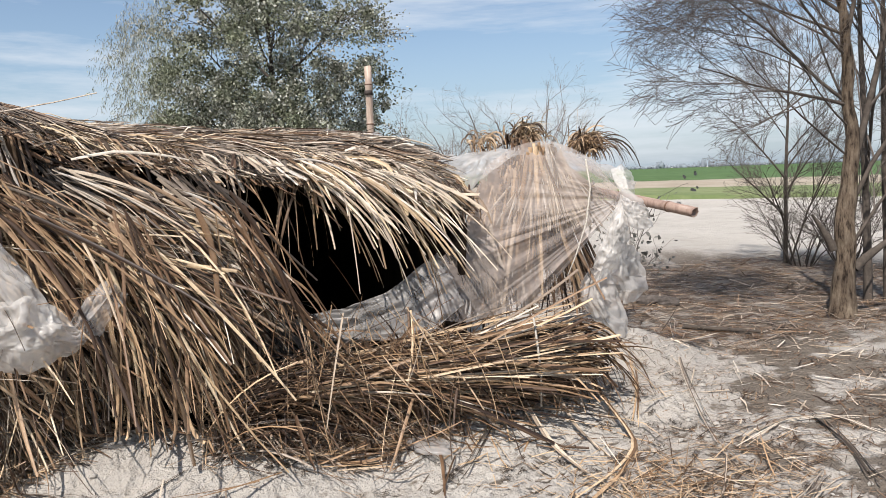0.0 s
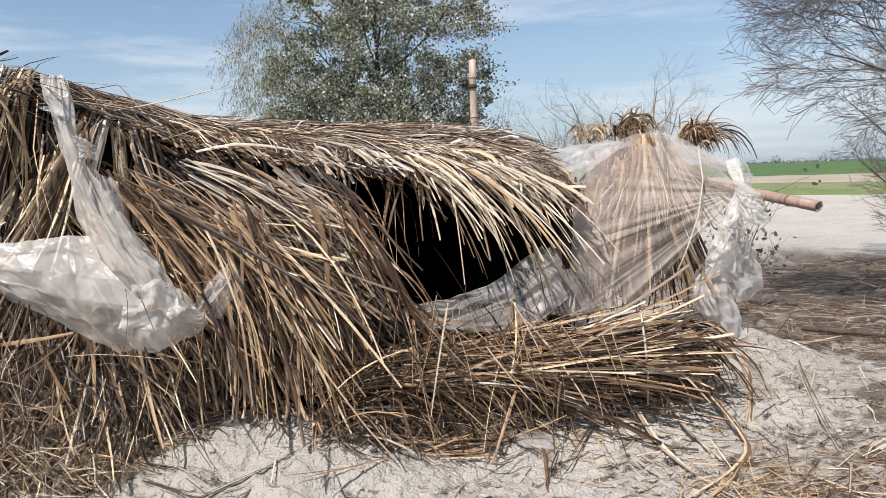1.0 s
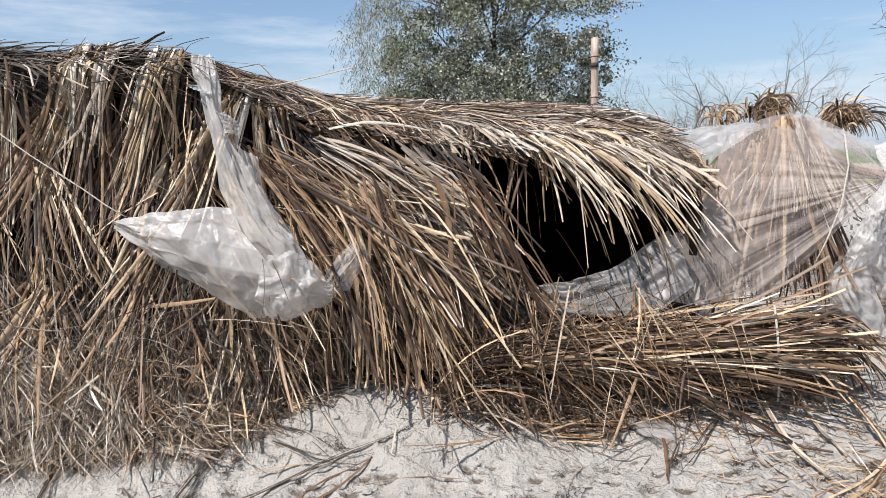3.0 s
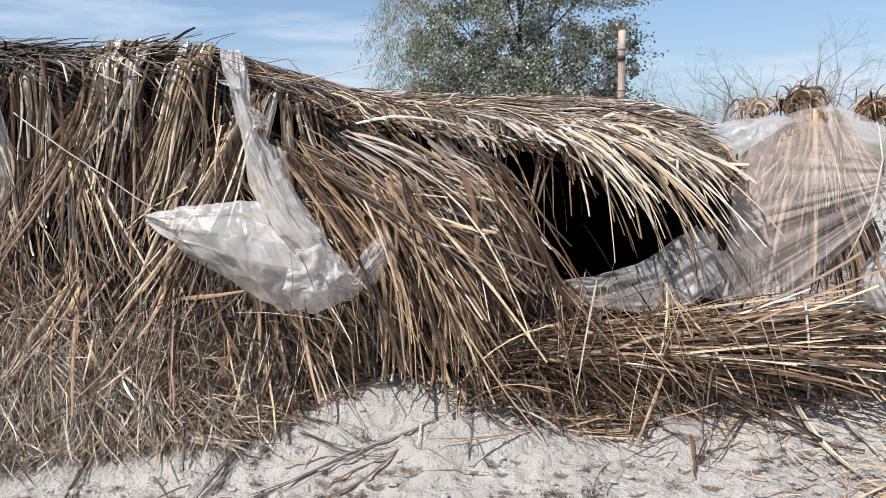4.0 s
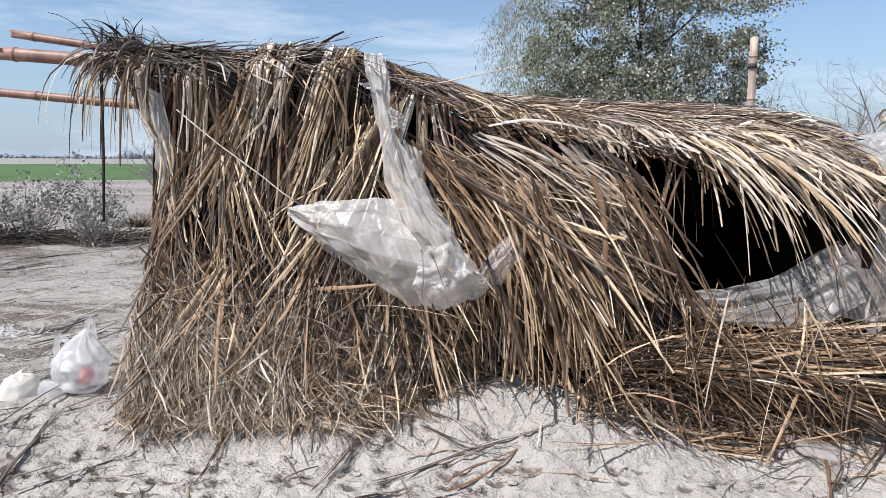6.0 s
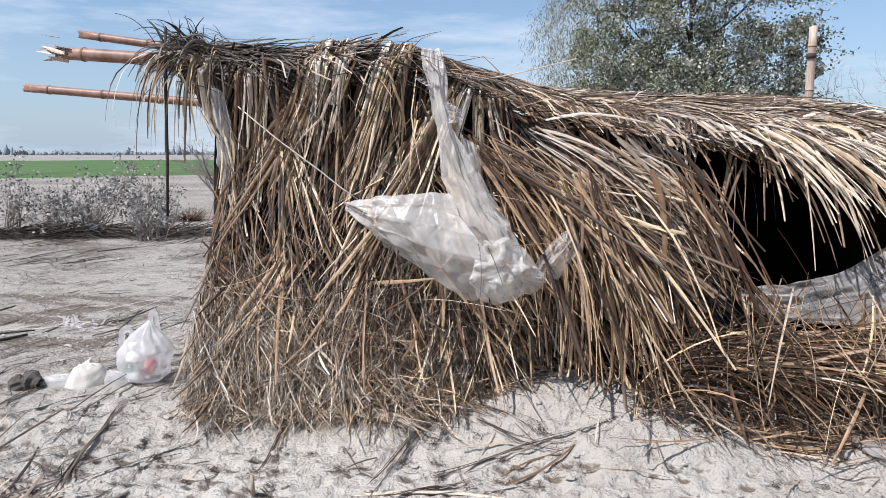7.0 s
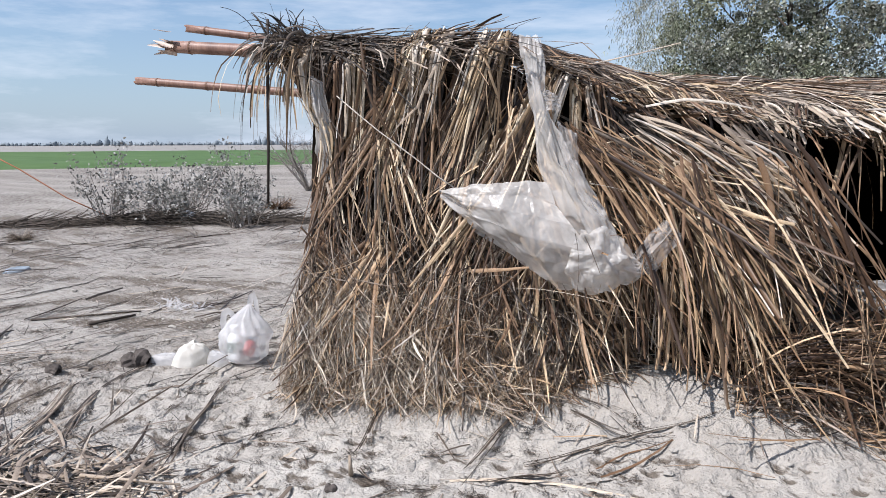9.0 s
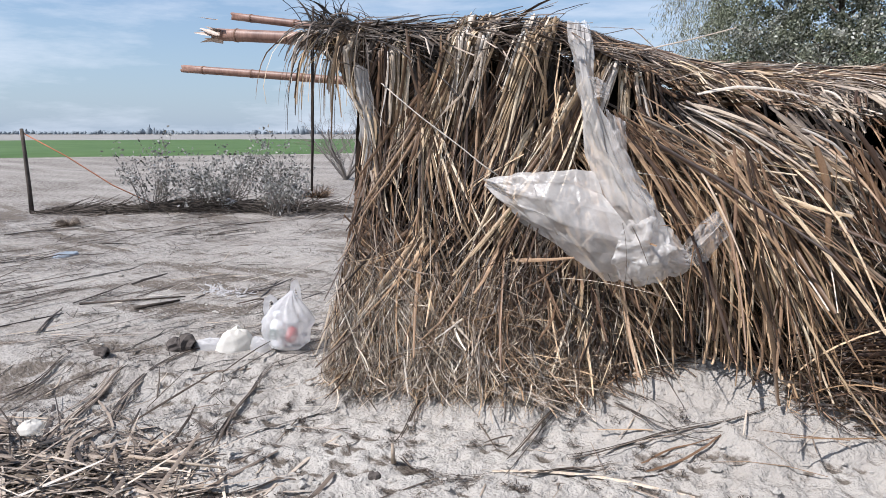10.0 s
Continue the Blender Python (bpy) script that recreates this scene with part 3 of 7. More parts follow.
def hazed_wood():
    """Tree line on the horizon: many rounded crowns of uneven height."""
    g = np.random.default_rng(21)
    vs, fs, base = [], [], 0
    for az in np.arange(-95, 55, 0.11):
        a = radians(az + g.normal(0, 0.08))
        dist = 800 + g.normal(0, 70)
        grove = max(0, 0.45 * math.sin(az * 0.55 + 0.6) + 0.4 * math.sin(az * 1.7 + 2) + 0.3 * math.sin(az * 4.1))
        h = 2.2 + 0.9 * g.random() + grove * (1.6 + 3.0 * g.random())
        w = g.uniform(1.0, 3.0)
        c = np.array([math.sin(a) * dist, math.cos(a) * dist, h * 0.45])
        th, ph = np.meshgrid(np.linspace(0, 2 * math.pi, 8)[:-1], np.linspace(-1.45, 1.45, 6), indexing="ij")
        wob = 1 + g.normal(0, 0.25, th.shape)
        v = np.stack([c[0] + w * wob * np.cos(th) * np.cos(ph), c[1] + w * wob * np.sin(th) * np.cos(ph), c[2] + h * 0.62 * wob * np.sin(ph)], -1).reshape(-1, 3)
        idx = np.arange(42).reshape(7, 6)
        nx = np.roll(idx, -1, 0)
        f = np.stack([idx[:, :-1], nx[:, :-1], nx[:, 1:], idx[:, 1:]], -1).reshape(-1, 4)
        vs.append(v)
        fs.append(f + base)
        base += len(v)
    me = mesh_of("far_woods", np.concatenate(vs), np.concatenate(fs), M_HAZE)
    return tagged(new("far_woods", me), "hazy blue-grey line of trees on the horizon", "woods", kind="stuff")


hazed_wood()

# ---- the reed hut ----
hut = thing("reed_hut", "low collapsing hut of dry reed thatch on a bamboo frame", "hut", HUT)
EU = np.array([-0.3, 0.0, 1.1, 1.45, 1.8, 2.2, 2.7, 3.2, 3.7, 4.2, 4.7, 5.4])
EV = np.array([0.24, 0.24, 0.25, 0.27, 0.27, 0.36, 0.42, 0.45, 0.42, 0.45, 0.5, 0.55])
EZ = np.array([1.86, 1.86, 1.84, 1.63, 1.47, 1.42, 1.36, 1.28, 1.18, 1.12, 1.15, 1.2])
RU = np.array([-0.3, 0.0, 1.3, 1.8, 2.3, 3.5, 4.4, 5.4])
RZ = np.array([1.88, 1.88, 1.84, 1.76, 1.71, 1.68, 1.56, 1.53])
RIDGE_V = 2.1


def eave(u):
    return np.interp(u, EU, EV), np.interp(u, EU, EZ)


def roof_z(u, v):
    ev, ez = eave(u)
    rz = np.interp(u, RU, RZ)
    s = np.clip((v - ev) / (RIDGE_V - ev), 0, 1)
    z = ez + (rz - ez) * s ** 0.42
    z = z + (0.022 * np.sin(3.1 * u + 1.3 + 1.2 * v) * np.sin(2.3 * v + u) + 0.014 * np.sin(7.3 * u + 3.1 * v)) * np.clip(s * 4, 0, 1)
    return np.where(v > RIDGE_V, rz - 0.45 * (v - RIDGE_V), z)


def front_v(u, z):
    left = np.interp(z, [0, 0.25, 0.5, 0.9, 1.3, 1.6, 1.9], [0.06, 0.08, 0.11, 0.15, 0.26, 0.26, 0.2])
    right = np.interp(z, [0, 0.3, 0.6, 0.9, 1.2, 1.5, 1.9], [0.26, 0.38, 0.40, 0.34, 0.27, 0.26, 0.3])
    k = fade(u, 1.0, 1.7)
    hollow = 0.46 * np.exp(-((u - 2.25) / 0.46) ** 2 - ((z - 0.42) / 0.32) ** 2)
    return left * (1 - k) + right * k + hollow


def keep_out(p, off):
    """Pushes points out of the hut's body and out of the sand."""
    u, v, z = p[:, 0], p[:, 1], p[:, 2]
    ev, ez = eave(u)
    over = v > ev
    zr = roof_z(u, np.maximum(v, ev)) + off
    lift = over & (z < zr) & (z > zr - 0.5)
    z = np.where(lift, zr, z)
    z = np.where((v > ev - 0.12) & (z > zr + 0.05), zr + 0.05, z)
    z = np.minimum(z, np.interp(u, RU, RZ) + 0.09)
    fv = front_v(u, z) - off
    inside = (~over) & (v > fv) & (z < ez)
    v = np.where(inside, fv, v)
    z = np.maximum(z, ground_height(u, v) + 0.006 + 0.3 * off)
    return np.stack([u, v, z], 1)


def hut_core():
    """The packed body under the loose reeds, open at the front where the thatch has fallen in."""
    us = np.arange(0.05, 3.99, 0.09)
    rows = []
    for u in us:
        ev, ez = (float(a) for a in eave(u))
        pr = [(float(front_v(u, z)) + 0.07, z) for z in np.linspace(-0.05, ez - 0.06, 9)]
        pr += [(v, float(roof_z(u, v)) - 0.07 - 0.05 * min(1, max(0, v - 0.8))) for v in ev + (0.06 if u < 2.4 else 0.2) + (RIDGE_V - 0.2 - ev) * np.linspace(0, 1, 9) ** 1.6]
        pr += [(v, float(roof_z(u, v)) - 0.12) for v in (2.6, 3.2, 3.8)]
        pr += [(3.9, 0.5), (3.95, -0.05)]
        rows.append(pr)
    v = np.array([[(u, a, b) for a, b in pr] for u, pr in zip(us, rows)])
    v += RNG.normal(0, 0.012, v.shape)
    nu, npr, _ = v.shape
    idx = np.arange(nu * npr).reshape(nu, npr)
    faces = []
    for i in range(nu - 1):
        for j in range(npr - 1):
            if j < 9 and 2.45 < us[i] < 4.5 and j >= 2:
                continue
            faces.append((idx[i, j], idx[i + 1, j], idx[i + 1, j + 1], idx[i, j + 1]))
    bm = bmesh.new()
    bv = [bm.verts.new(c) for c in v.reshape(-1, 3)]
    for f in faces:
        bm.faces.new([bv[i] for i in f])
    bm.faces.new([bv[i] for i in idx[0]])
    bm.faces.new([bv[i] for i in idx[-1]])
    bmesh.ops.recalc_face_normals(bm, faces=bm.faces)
    ob = part("thatch_body", bm, M_CORE_SHADE, hut, "dark packed reed thatch", smooth=False)
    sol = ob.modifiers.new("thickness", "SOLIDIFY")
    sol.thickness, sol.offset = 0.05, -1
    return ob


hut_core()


def left_edge(z):
    """How far the thatch reaches at the high end, by height."""
    return np.interp(z, [0, 0.3, 0.7, 1.1, 1.4, 1.7, 2.0], [-0.03, 0.0, 0.07, 0.16, 0.18, 0.0, -0.35])


def straw(name, line, width, mat, label="", kind="stuff", round_share=0.35, up=None, parent=None, tip=0.25, twist=0.45):
    """Loose reeds along the lines, some flat leaves, some round stalks, in one part."""
    n = len(line)
    width = np.broadcast_to(width, n)
    if parent is None:
        tidy = ((line[:, :, 0] > left_edge(line[:, :, 2]) - 0.05) | (line[:, :, 2] > 1.5)).all(1)
        line, width, n = line[tidy], width[tidy], int(tidy.sum())
    width = width * np.clip(np.exp(RNG.normal(-0.12, 0.42, n)), 0.35, 1.5)
    rnd = RNG.random(n) < round_share
    out_p = []
    if (~rnd).any():
        out_p.append(strips(line[~rnd], width[~rnd], up=up, tip=tip, twist=twist))
    if rnd.any():
        out_p.append(stalks(line[rnd], width[rnd] * 0.5))
    v, f = joined(out_p)
    return part_of(name, mesh_of(name, v, f, mat), parent or hut, label, kind)


def U(a, b, n):
    return RNG.uniform(a, b, n)


def N(s, n):
    return RNG.normal(0, s, n)


def pack(*cols):
    return np.stack([np.broadcast_to(c, max(np.size(x) for x in cols)) for c in cols], 1).astype(float)


def clumps(n, size=20):
    """Which clump each of n reeds belongs to, and a picker of one value per clump."""
    c = max(1, n // size)
    who = RNG.integers(0, c, n)
    return lambda draw: draw(c)[who]


# roof: layers laid from the ridge down, sweeping along the hut
def roof_layer(name, n, v0, v1, mat, slant, offs, length, width, u0=1.15, u1=4.2, label="", to_eave=None, jitter=0.2, round_share=0.4):
    one = clumps(n, 16)
    u = one(lambda c: U(u0, u1, c)) + N(0.05, n)
    s = np.clip(one(lambda c: U(0, 1, c)) + N(0.06, n), 0, 1)
    ev, ez = eave(u)
    v = np.maximum(v0 + (v1 - v0) * s, ev + 0.02)
    off = U(*offs, n)
    z = roof_z(u, v) + off
    sl = slant + one(lambda c: N(jitter, c)) + N(0.17, n)
    way = pack(np.cos(sl), -np.sin(sl), 0.0)
    ln = U(*length, n)
    if to_eave is not None:
        ln = np.minimum(ln, (v - ev) / np.maximum(np.sin(sl), 0.2) + U(*to_eave, n))
    line = grow(pack(u, v, z), way, ln, 6, droop=U(0.1, 0.5, n), curl=0.24, kink=0.34, keep=lambda p: keep_out(p, off))
    line = line[(line[:, :, 0] < 3.98 + 0.24 * (line[:, :, 1] - 0.5) + N(0.05, n)[:, None]).all(1)]
    return straw(name, line, U(*width, len(line)), mat, label, up=(0, 0, 1), tip=0.6, round_share=round_share)


# Under layer in the lowered brown: painted shade between the upper reeds.
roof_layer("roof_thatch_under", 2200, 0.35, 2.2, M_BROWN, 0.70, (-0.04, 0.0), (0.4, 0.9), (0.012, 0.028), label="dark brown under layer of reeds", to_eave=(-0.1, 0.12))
roof_layer("roof_thatch_top", 1300, 1.05, 2.3, M_GREY, 0.16, (0.0, 0.06), (0.25, 0.9), (0.006, 0.017), label="weathered grey reeds along the ridge", jitter=0.3)
roof_layer("roof_thatch_top", 420, 1.2, 2.3, M_PALE, 0.2, (0.02, 0.07), (0.2, 0.7), (0.006, 0.018), label="bleached reeds lying along the ridge", jitter=0.4)
roof_layer("roof_thatch_ridge_dark", 420, 1.1, 2.25, M_BROWN, 0.12, (0.02, 0.075), (0.3, 1.0), (0.007, 0.02), label="dark stalks along the ridge", jitter=0.3)
roof_layer("roof_thatch_mixed", 800, 0.4, 1.5, M_GREY, 0.5, (0.0, 0.07), (0.2, 0.7), (0.006, 0.018), u0=1.3, label="grey reeds mixed over the roof", to_eave=(-0.02, 0.12), jitter=0.4)
roof_layer("roof_thatch_mixed", 260, 0.4, 1.5, M_DARK_AND_SHADE, 0.5, (0.01, 0.07), (0.2, 0.7), (0.006, 0.018), u0=1.2, label="dark reeds mixed over the roof", to_eave=(-0.02, 0.12), jitter=0.45)
roof_layer("roof_thatch_mixed", 500, 0.4, 1.5, M_BROWN, 0.55, (0.01, 0.075), (0.2, 0.7), (0.006, 0.018), u0=1.3, label="brown reeds mixed over the roof", to_eave=(-0.02, 0.12), jitter=0.4)
roof_layer("roof_thatch_eave", 620, 0.45, 1.2, M_PALE, 0.62, (0.0, 0.06), (0.2, 0.6), (0.007, 0.019), u0=1.45, label="pale sun-bleached reeds over the eave", to_eave=(-0.02, 0.12), jitter=0.3, round_share=0.25)
roof_layer("roof_thatch_eave", 330, 0.40, 1.1, M_HANK, 0.66, (0.02, 0.08), (0.2, 0.6), (0.007, 0.019), u0=1.45, label="straw-coloured reeds over the eave", to_eave=(-0.02, 0.14), jitter=0.3, round_share=0.25)
roof_layer("roof_thatch_left", 480, 0.28, 1.7, M_GREY, 0.16, (0.0, 0.07), (0.4, 1.0), (0.007, 0.018), u0=-0.15, u1=1.2, label="grey reeds laid along the beam", jitter=0.25)
roof_layer("roof_thatch_left", 300, 0.22, 0.9, M_BROWN, 0.2, (0.0, 0.08), (0.3, 0.8), (0.007, 0.018), u0=-0.2, u1=1.4, label="brown reeds laid along the beam", jitter=0.35)
roof_layer("roof_thatch_left_dark", 420, 0.22, 0.7, M_DARK_AND_SHADE, 0.08, (0.0, 0.08), (0.3, 0.8), (0.007, 0.015), u0=-0.25, u1=1.3, label="dark stalks laid along the beam", jitter=0.2)


def roof_bits(n, mat, label, u0=1.2, u1=4.0, v0=0.45, v1=2.2):
    """Short broken pieces lying any way on the roof."""
    u, v = U(u0, u1, n), U(v0, v1, n)
    off = U(0.045, 0.085, n)
    a = 0.4 + N(0.8, n)
    line = grow(pack(u, v, roof_z(u, v) + off), pack(np.cos(a), -np.sin(a), N(0.12, n)), U(0.06, 0.3, n), 4, droop=0.1, curl=0.2, kink=0.3, keep=lambda p: keep_out(p, off))
    line = line[(line[:, :, 0] < 4.0).all(1)]
    return straw("roof_scatter", line, U(0.006, 0.02, len(line)), mat, label, up=(0, -0.3, 1), tip=0.7)


roof_bits(330, M_PALE, "short pale broken reeds on the roof")
roof_bits(330, M_GREY, "short grey broken reeds on the roof")
roof_bits(200, M_BROWN, "short brown broken reeds on the roof")


# thin stalks standing off the ridge
def flyaways(n, u0, u1, v0, v1, mat, name, label):
    u, v = U(u0, u1, n), U(v0, v1, n)
    a = U(0, 6.283, n)
    line = grow(pack(u, v, roof_z(u, v) + U(0.02, 0.06, n)), pack(np.cos(a), np.sin(a) * 0.6, U(0.0, 0.35, n)), U(0.1, 0.34, n), 6, droop=U(0.1, 0.6, n), curl=0.2, kink=0.3)
    line[:, :, 2] = np.maximum(line[:, :, 2], roof_z(line[:, :, 0], line[:, :, 1]) + 0.015)
    return straw(name, line[line[:, -1, 0] < 4.1], U(0.003, 0.009, n)[:(line[:, -1, 0] < 4.1).sum()], mat, label, round_share=0.7, tip=0.5)


flyaways(150, 0.0, 3.9, 1.8, 2.2, M_DARK_AND_SHADE, "ridge_straw", "thin dark stalks sticking out along the ridge")
flyaways(160, 0.2, 3.9, 0.9, 2.2, M_GREY, "ridge_straw", "thin grey stalks lying loose on the roof")
flyaways(60, -0.2, 1.2, 0.3, 0.8, M_DARK_AND_SHADE, "beam_straw", "thin dark stalks sticking out over the beam")


# the slumped front, sweeping down to the sand
def slump(n, u0, u1, z0, z1, mat, name, lean, length, width, offs, label="", droop=0.5, spread=0.2, curl=0.14, floor_z=0.0, round_share=0.3):
    one = clumps(n, 18)
    u = one(lambda c: U(u0, u1, c)) + N(0.045, n)
    z = (one(lambda c: U(z0, z1, c)) + N(0.05, n)) * np.minimum(1, eave(u)[1] / 1.4)
    off = one(lambda c: U(*offs, c)) + N(0.012, n)
    v = front_v(u, z) - off
    a = lean + one(lambda c: N(spread, c)) + N(0.19, n)
    way = pack(np.sin(a), -0.10 + N(0.08, n), -np.cos(a))
    line = grow(pack(u, v, z), way, U(*length, n), 7, droop=U(0.1, droop, n), curl=curl, kink=0.28, keep=lambda p: keep_out(p, off))
    # the edge beside the gap runs down and out
    lim = np.interp(line[:, :, 2], [0.2, 0.6, 0.72, 0.9, 1.1, 1.35], [3.0, 3.0, 2.95, 2.82, 2.70, 2.52]) + N(0.05, n)[:, None]
    line = line[(line[:, :, 0] < lim).all(1) & (line[:, -1, 2] > floor_z + N(0.1, n))]
    return straw(name, line, U(*width, len(line)), mat, label, up=(0, -1, 0.3), tip=0.55, round_share=round_share)


# Under and hollow reeds take near-black, which paints in the slump's shade.
slump(1100, 1.25, 2.5, 0.75, 1.45, M_DARK_AND_SHADE, "slumped_thatch_under", 0.8, (0.3, 0.8), (0.008, 0.021), (-0.03, 0.03), "dark brown slumped reeds", floor_z=0.62, spread=0.3)
slump(420, 1.85, 2.65, 0.2, 0.75, M_DARK_AND_SHADE, "hollow_reeds", 0.3, (0.2, 0.5), (0.008, 0.02), (-0.02, 0.05), "dark reeds inside the hollow of the slump", spread=0.5)
slump(130, 1.85, 2.65, 0.2, 0.7, M_BROWN, "hollow_reeds", 0.3, (0.2, 0.5), (0.008, 0.02), (0.0, 0.08), "brown reeds inside the hollow of the slump", spread=0.6)
slump(480, 1.25, 2.5, 0.8, 1.45, M_BROWN, "slumped_thatch_under", 0.85, (0.3, 0.8), (0.008, 0.021), (0.0, 0.09), "brown slumped reeds", floor_z=0.6, spread=0.35, round_share=0.15)
slump(110, 1.35, 2.35, 1.15, 1.5, M_HANK, "slumped_thatch_pale", 1.1, (0.25, 0.6), (0.007, 0.018), (0.03, 0.13), "straw-coloured reeds lying under the roof edge", floor_z=0.9, spread=0.4, round_share=0.2)
slump(130, 1.2, 2.45, 1.05, 1.5, M_PALE, "slumped_thatch_pale", 1.1, (0.35, 0.9), (0.007, 0.018), (0.04, 0.13), "pale slumped reeds sweeping along", floor_z=0.62, round_share=0.15)
slump(130, 1.3, 2.4, 0.95, 1.42, M_HANK, "slumped_thatch_sweep", 0.9, (0.35, 0.9), (0.007, 0.019), (0.03, 0.17), "straw-coloured slumped reeds sweeping down", spread=0.4, floor_z=0.66, round_share=0.2)
slump(130, 1.3, 2.4, 0.9, 1.4, M_GOLD, "slumped_thatch_sweep", 0.75, (0.4, 0.95), (0.007, 0.019), (0.04, 0.2), "golden slumped reeds sweeping down", spread=0.4, floor_z=0.55, round_share=0.2)
slump(150, 1.2, 1.95, 0.45, 0.95, M_GOLD, "slumped_thatch_foot", 0.05, (0.35, 0.7), (0.007, 0.018), (0.03, 0.15), "golden reeds hanging to the sand", 0.3, spread=0.28, round_share=0.2)
slump(130, 1.2, 1.75, 0.4, 0.95, M_HANK, "slumped_thatch_foot", 0.08, (0.35, 0.75), (0.007, 0.018), (0.04, 0.15), "straw-coloured reeds hanging to the sand", 0.3, spread=0.3, round_share=0.2)
slump(240, 1.2, 1.9, 0.4, 0.9, M_BROWN, "slumped_thatch_foot", 0.1, (0.35, 0.7), (0.007, 0.018), (0.0, 0.1), "brown reeds hanging to the sand", 0.3, spread=0.28, round_share=0.2)
slump(30, 1.35, 2.15, 1.05, 1.42, M_HANK, "slumped_thatch_fall", 0.75, (0.8, 1.5), (0.008, 0.020), (0.06, 0.24), "long straw-coloured reeds falling to the sand", 1.6, spread=0.28, curl=0.25, floor_z=-0.3, round_share=0.1)
slump(50, 1.35, 2.15, 1.05, 1.42, M_GOLD, "slumped_thatch_fall", 0.8, (0.7, 1.5), (0.007, 0.018), (0.05, 0.24), "golden reeds arching over and falling to the sand", 1.8, spread=0.28, curl=0.3, floor_z=-0.3, round_share=0.1)
slump(80, 1.35, 2.15, 1.05, 1.42, M_BROWN, "slumped_thatch_fall", 0.85, (0.7, 1.5), (0.007, 0.018), (0.03, 0.2), "brown reeds arching over and falling to the sand", 1.8, spread=0.3, curl=0.3, floor_z=-0.3, round_share=0.2)
slump(75, 1.7, 2.6, 0.6, 1.25, M_GOLD, "slumped_thatch_leaves", 0.33, (0.45, 1.0), (0.008, 0.021), (0.08, 0.32), "broad golden leaves hanging loose", 0.5, spread=0.32, round_share=0.1)
slump(90, 1.75, 2.7, 0.7, 1.3, M_BROWN, "slumped_thatch_leaves", 0.45, (0.5, 1.0), (0.008, 0.021), (0.06, 0.3), "broad brown leaves hanging loose", 0.5, spread=0.35, round_share=0.1)


# front wall at the high end: hanks bent over the beam and fanning down
def hank(u, n, spread, lean, length, mat, name, width=(0.012, 0.032), z=1.9, v=0.2, label="", offs=(0.0, 0.1)):
    one = clumps(n, 11)
    us = u + one(lambda c: N(0.035, c)) + N(0.014, n)
    off = one(lambda c: U(*offs, c)) + N(0.012, n)
    a = lean + one(lambda c: N(spread, c)) + N(0.045, n)
    k = 10
    ln = U(*length, n)
    s = np.linspace(0, 1, k)[None, :] * ln[:, None]
    # over the beam first, then down
    bend = 0.10 + 0.05 * RNG.random(n)
    ang = np.clip(s / bend[:, None], 0, 1) * (math.pi * 0.55)
    step = np.diff(s, axis=1, prepend=0)
    vv = v + 0.10 - np.cumsum(np.cos(ang) * step, 1)
    zz = z - 0.02 + N(0.015, n)[:, None] + 0.03 * np.sin(np.clip(s / 0.1, 0, math.pi)) - np.cumsum(np.sin(ang) * step, 1)
    bow = N(0.05, n)[:, None] * (s / 1.0) ** 2
    wig = np.cumsum(RNG.normal(0, 0.003, (n, k)), 1) + bow
    uu = us[:, None] + (z - zz) * np.tan(a)[:, None] + wig
    uu = np.maximum(uu, left_edge(zz) + N(0.03, n)[:, None])
    fv = front_v(uu, zz) - off[:, None] - 0.05 * np.abs(N(1.0, n))[:, None] * s
    vv = np.where(zz < z - 0.10, fv, np.minimum(vv, v + 0.12))
    zz = np.maximum(zz, ground_height(uu, vv) + 0.01)
    return straw(name, np.stack([uu, vv, zz], -1), U(*width, n), mat, label, up=(0, -1, 0.2), round_share=0.06, tip=0.45, twist=0.4)


# Back hanks, mostly near-black: shade between the bright hanks is put into colour.
for i in range(15):
    hu = -0.06 + i * 0.097
    hank(hu, 26, 0.16, -0.14 + N(0.10, 1)[0], (0.4, 1.1), (M_DARK_AND_SHADE, M_DARK_AND_SHADE, M_BROWN)[i % 3], "hanging_hank", (0.008, 0.022), label="reeds bent over the beam and hanging", offs=(-0.05, 0.03), z=1.9 if hu < 1.15 else 1.74)
for hu, ln, k, top in ((0.04, 0.05, 24, 1.88), (0.33, -0.10, 46, 1.90), (0.72, -0.28, 70, 1.94), (0.79, -0.34, 50, 1.94), (1.10, -0.30, 90, 1.92), (1.42, -0.42, 80, 1.76), (1.54, 0.12, 36, 1.68)):
    hank(hu, int(k * 0.6), 0.07, ln, (0.3, 0.8), M_HANK, "golden_hank", (0.009, 0.023), top, 0.15, "bright straw-coloured hank of reeds bent over the beam", (0.05, 0.13))
    hank(hu, int(k * 0.2), 0.07, ln, (0.25, 0.55), M_PALE, "golden_hank", (0.009, 0.021), top + 0.01, 0.15, "pale reeds in the hank", (0.08, 0.14))
    hank(hu, int(k * 0.9), 0.15, ln, (0.4, 1.2), M_BROWN, "golden_hank", (0.008, 0.021), top, 0.15, "brown reeds in the hank", (0.0, 0.09))
for hu, lean, z0 in ((1.34, -0.5, 1.62), (1.05, -0.4, 1.42), (1.28, -0.35, 1.38), (0.42, 0.25, 1.5), (0.10, 0.3, 1.6)):
    hank(hu, 22, 0.15, lean, (0.35, 0.75), M_HANK, "golden_hank", (0.010, 0.024), z0, 0.13, "broad straw-coloured leaves in the wall", (0.04, 0.11))


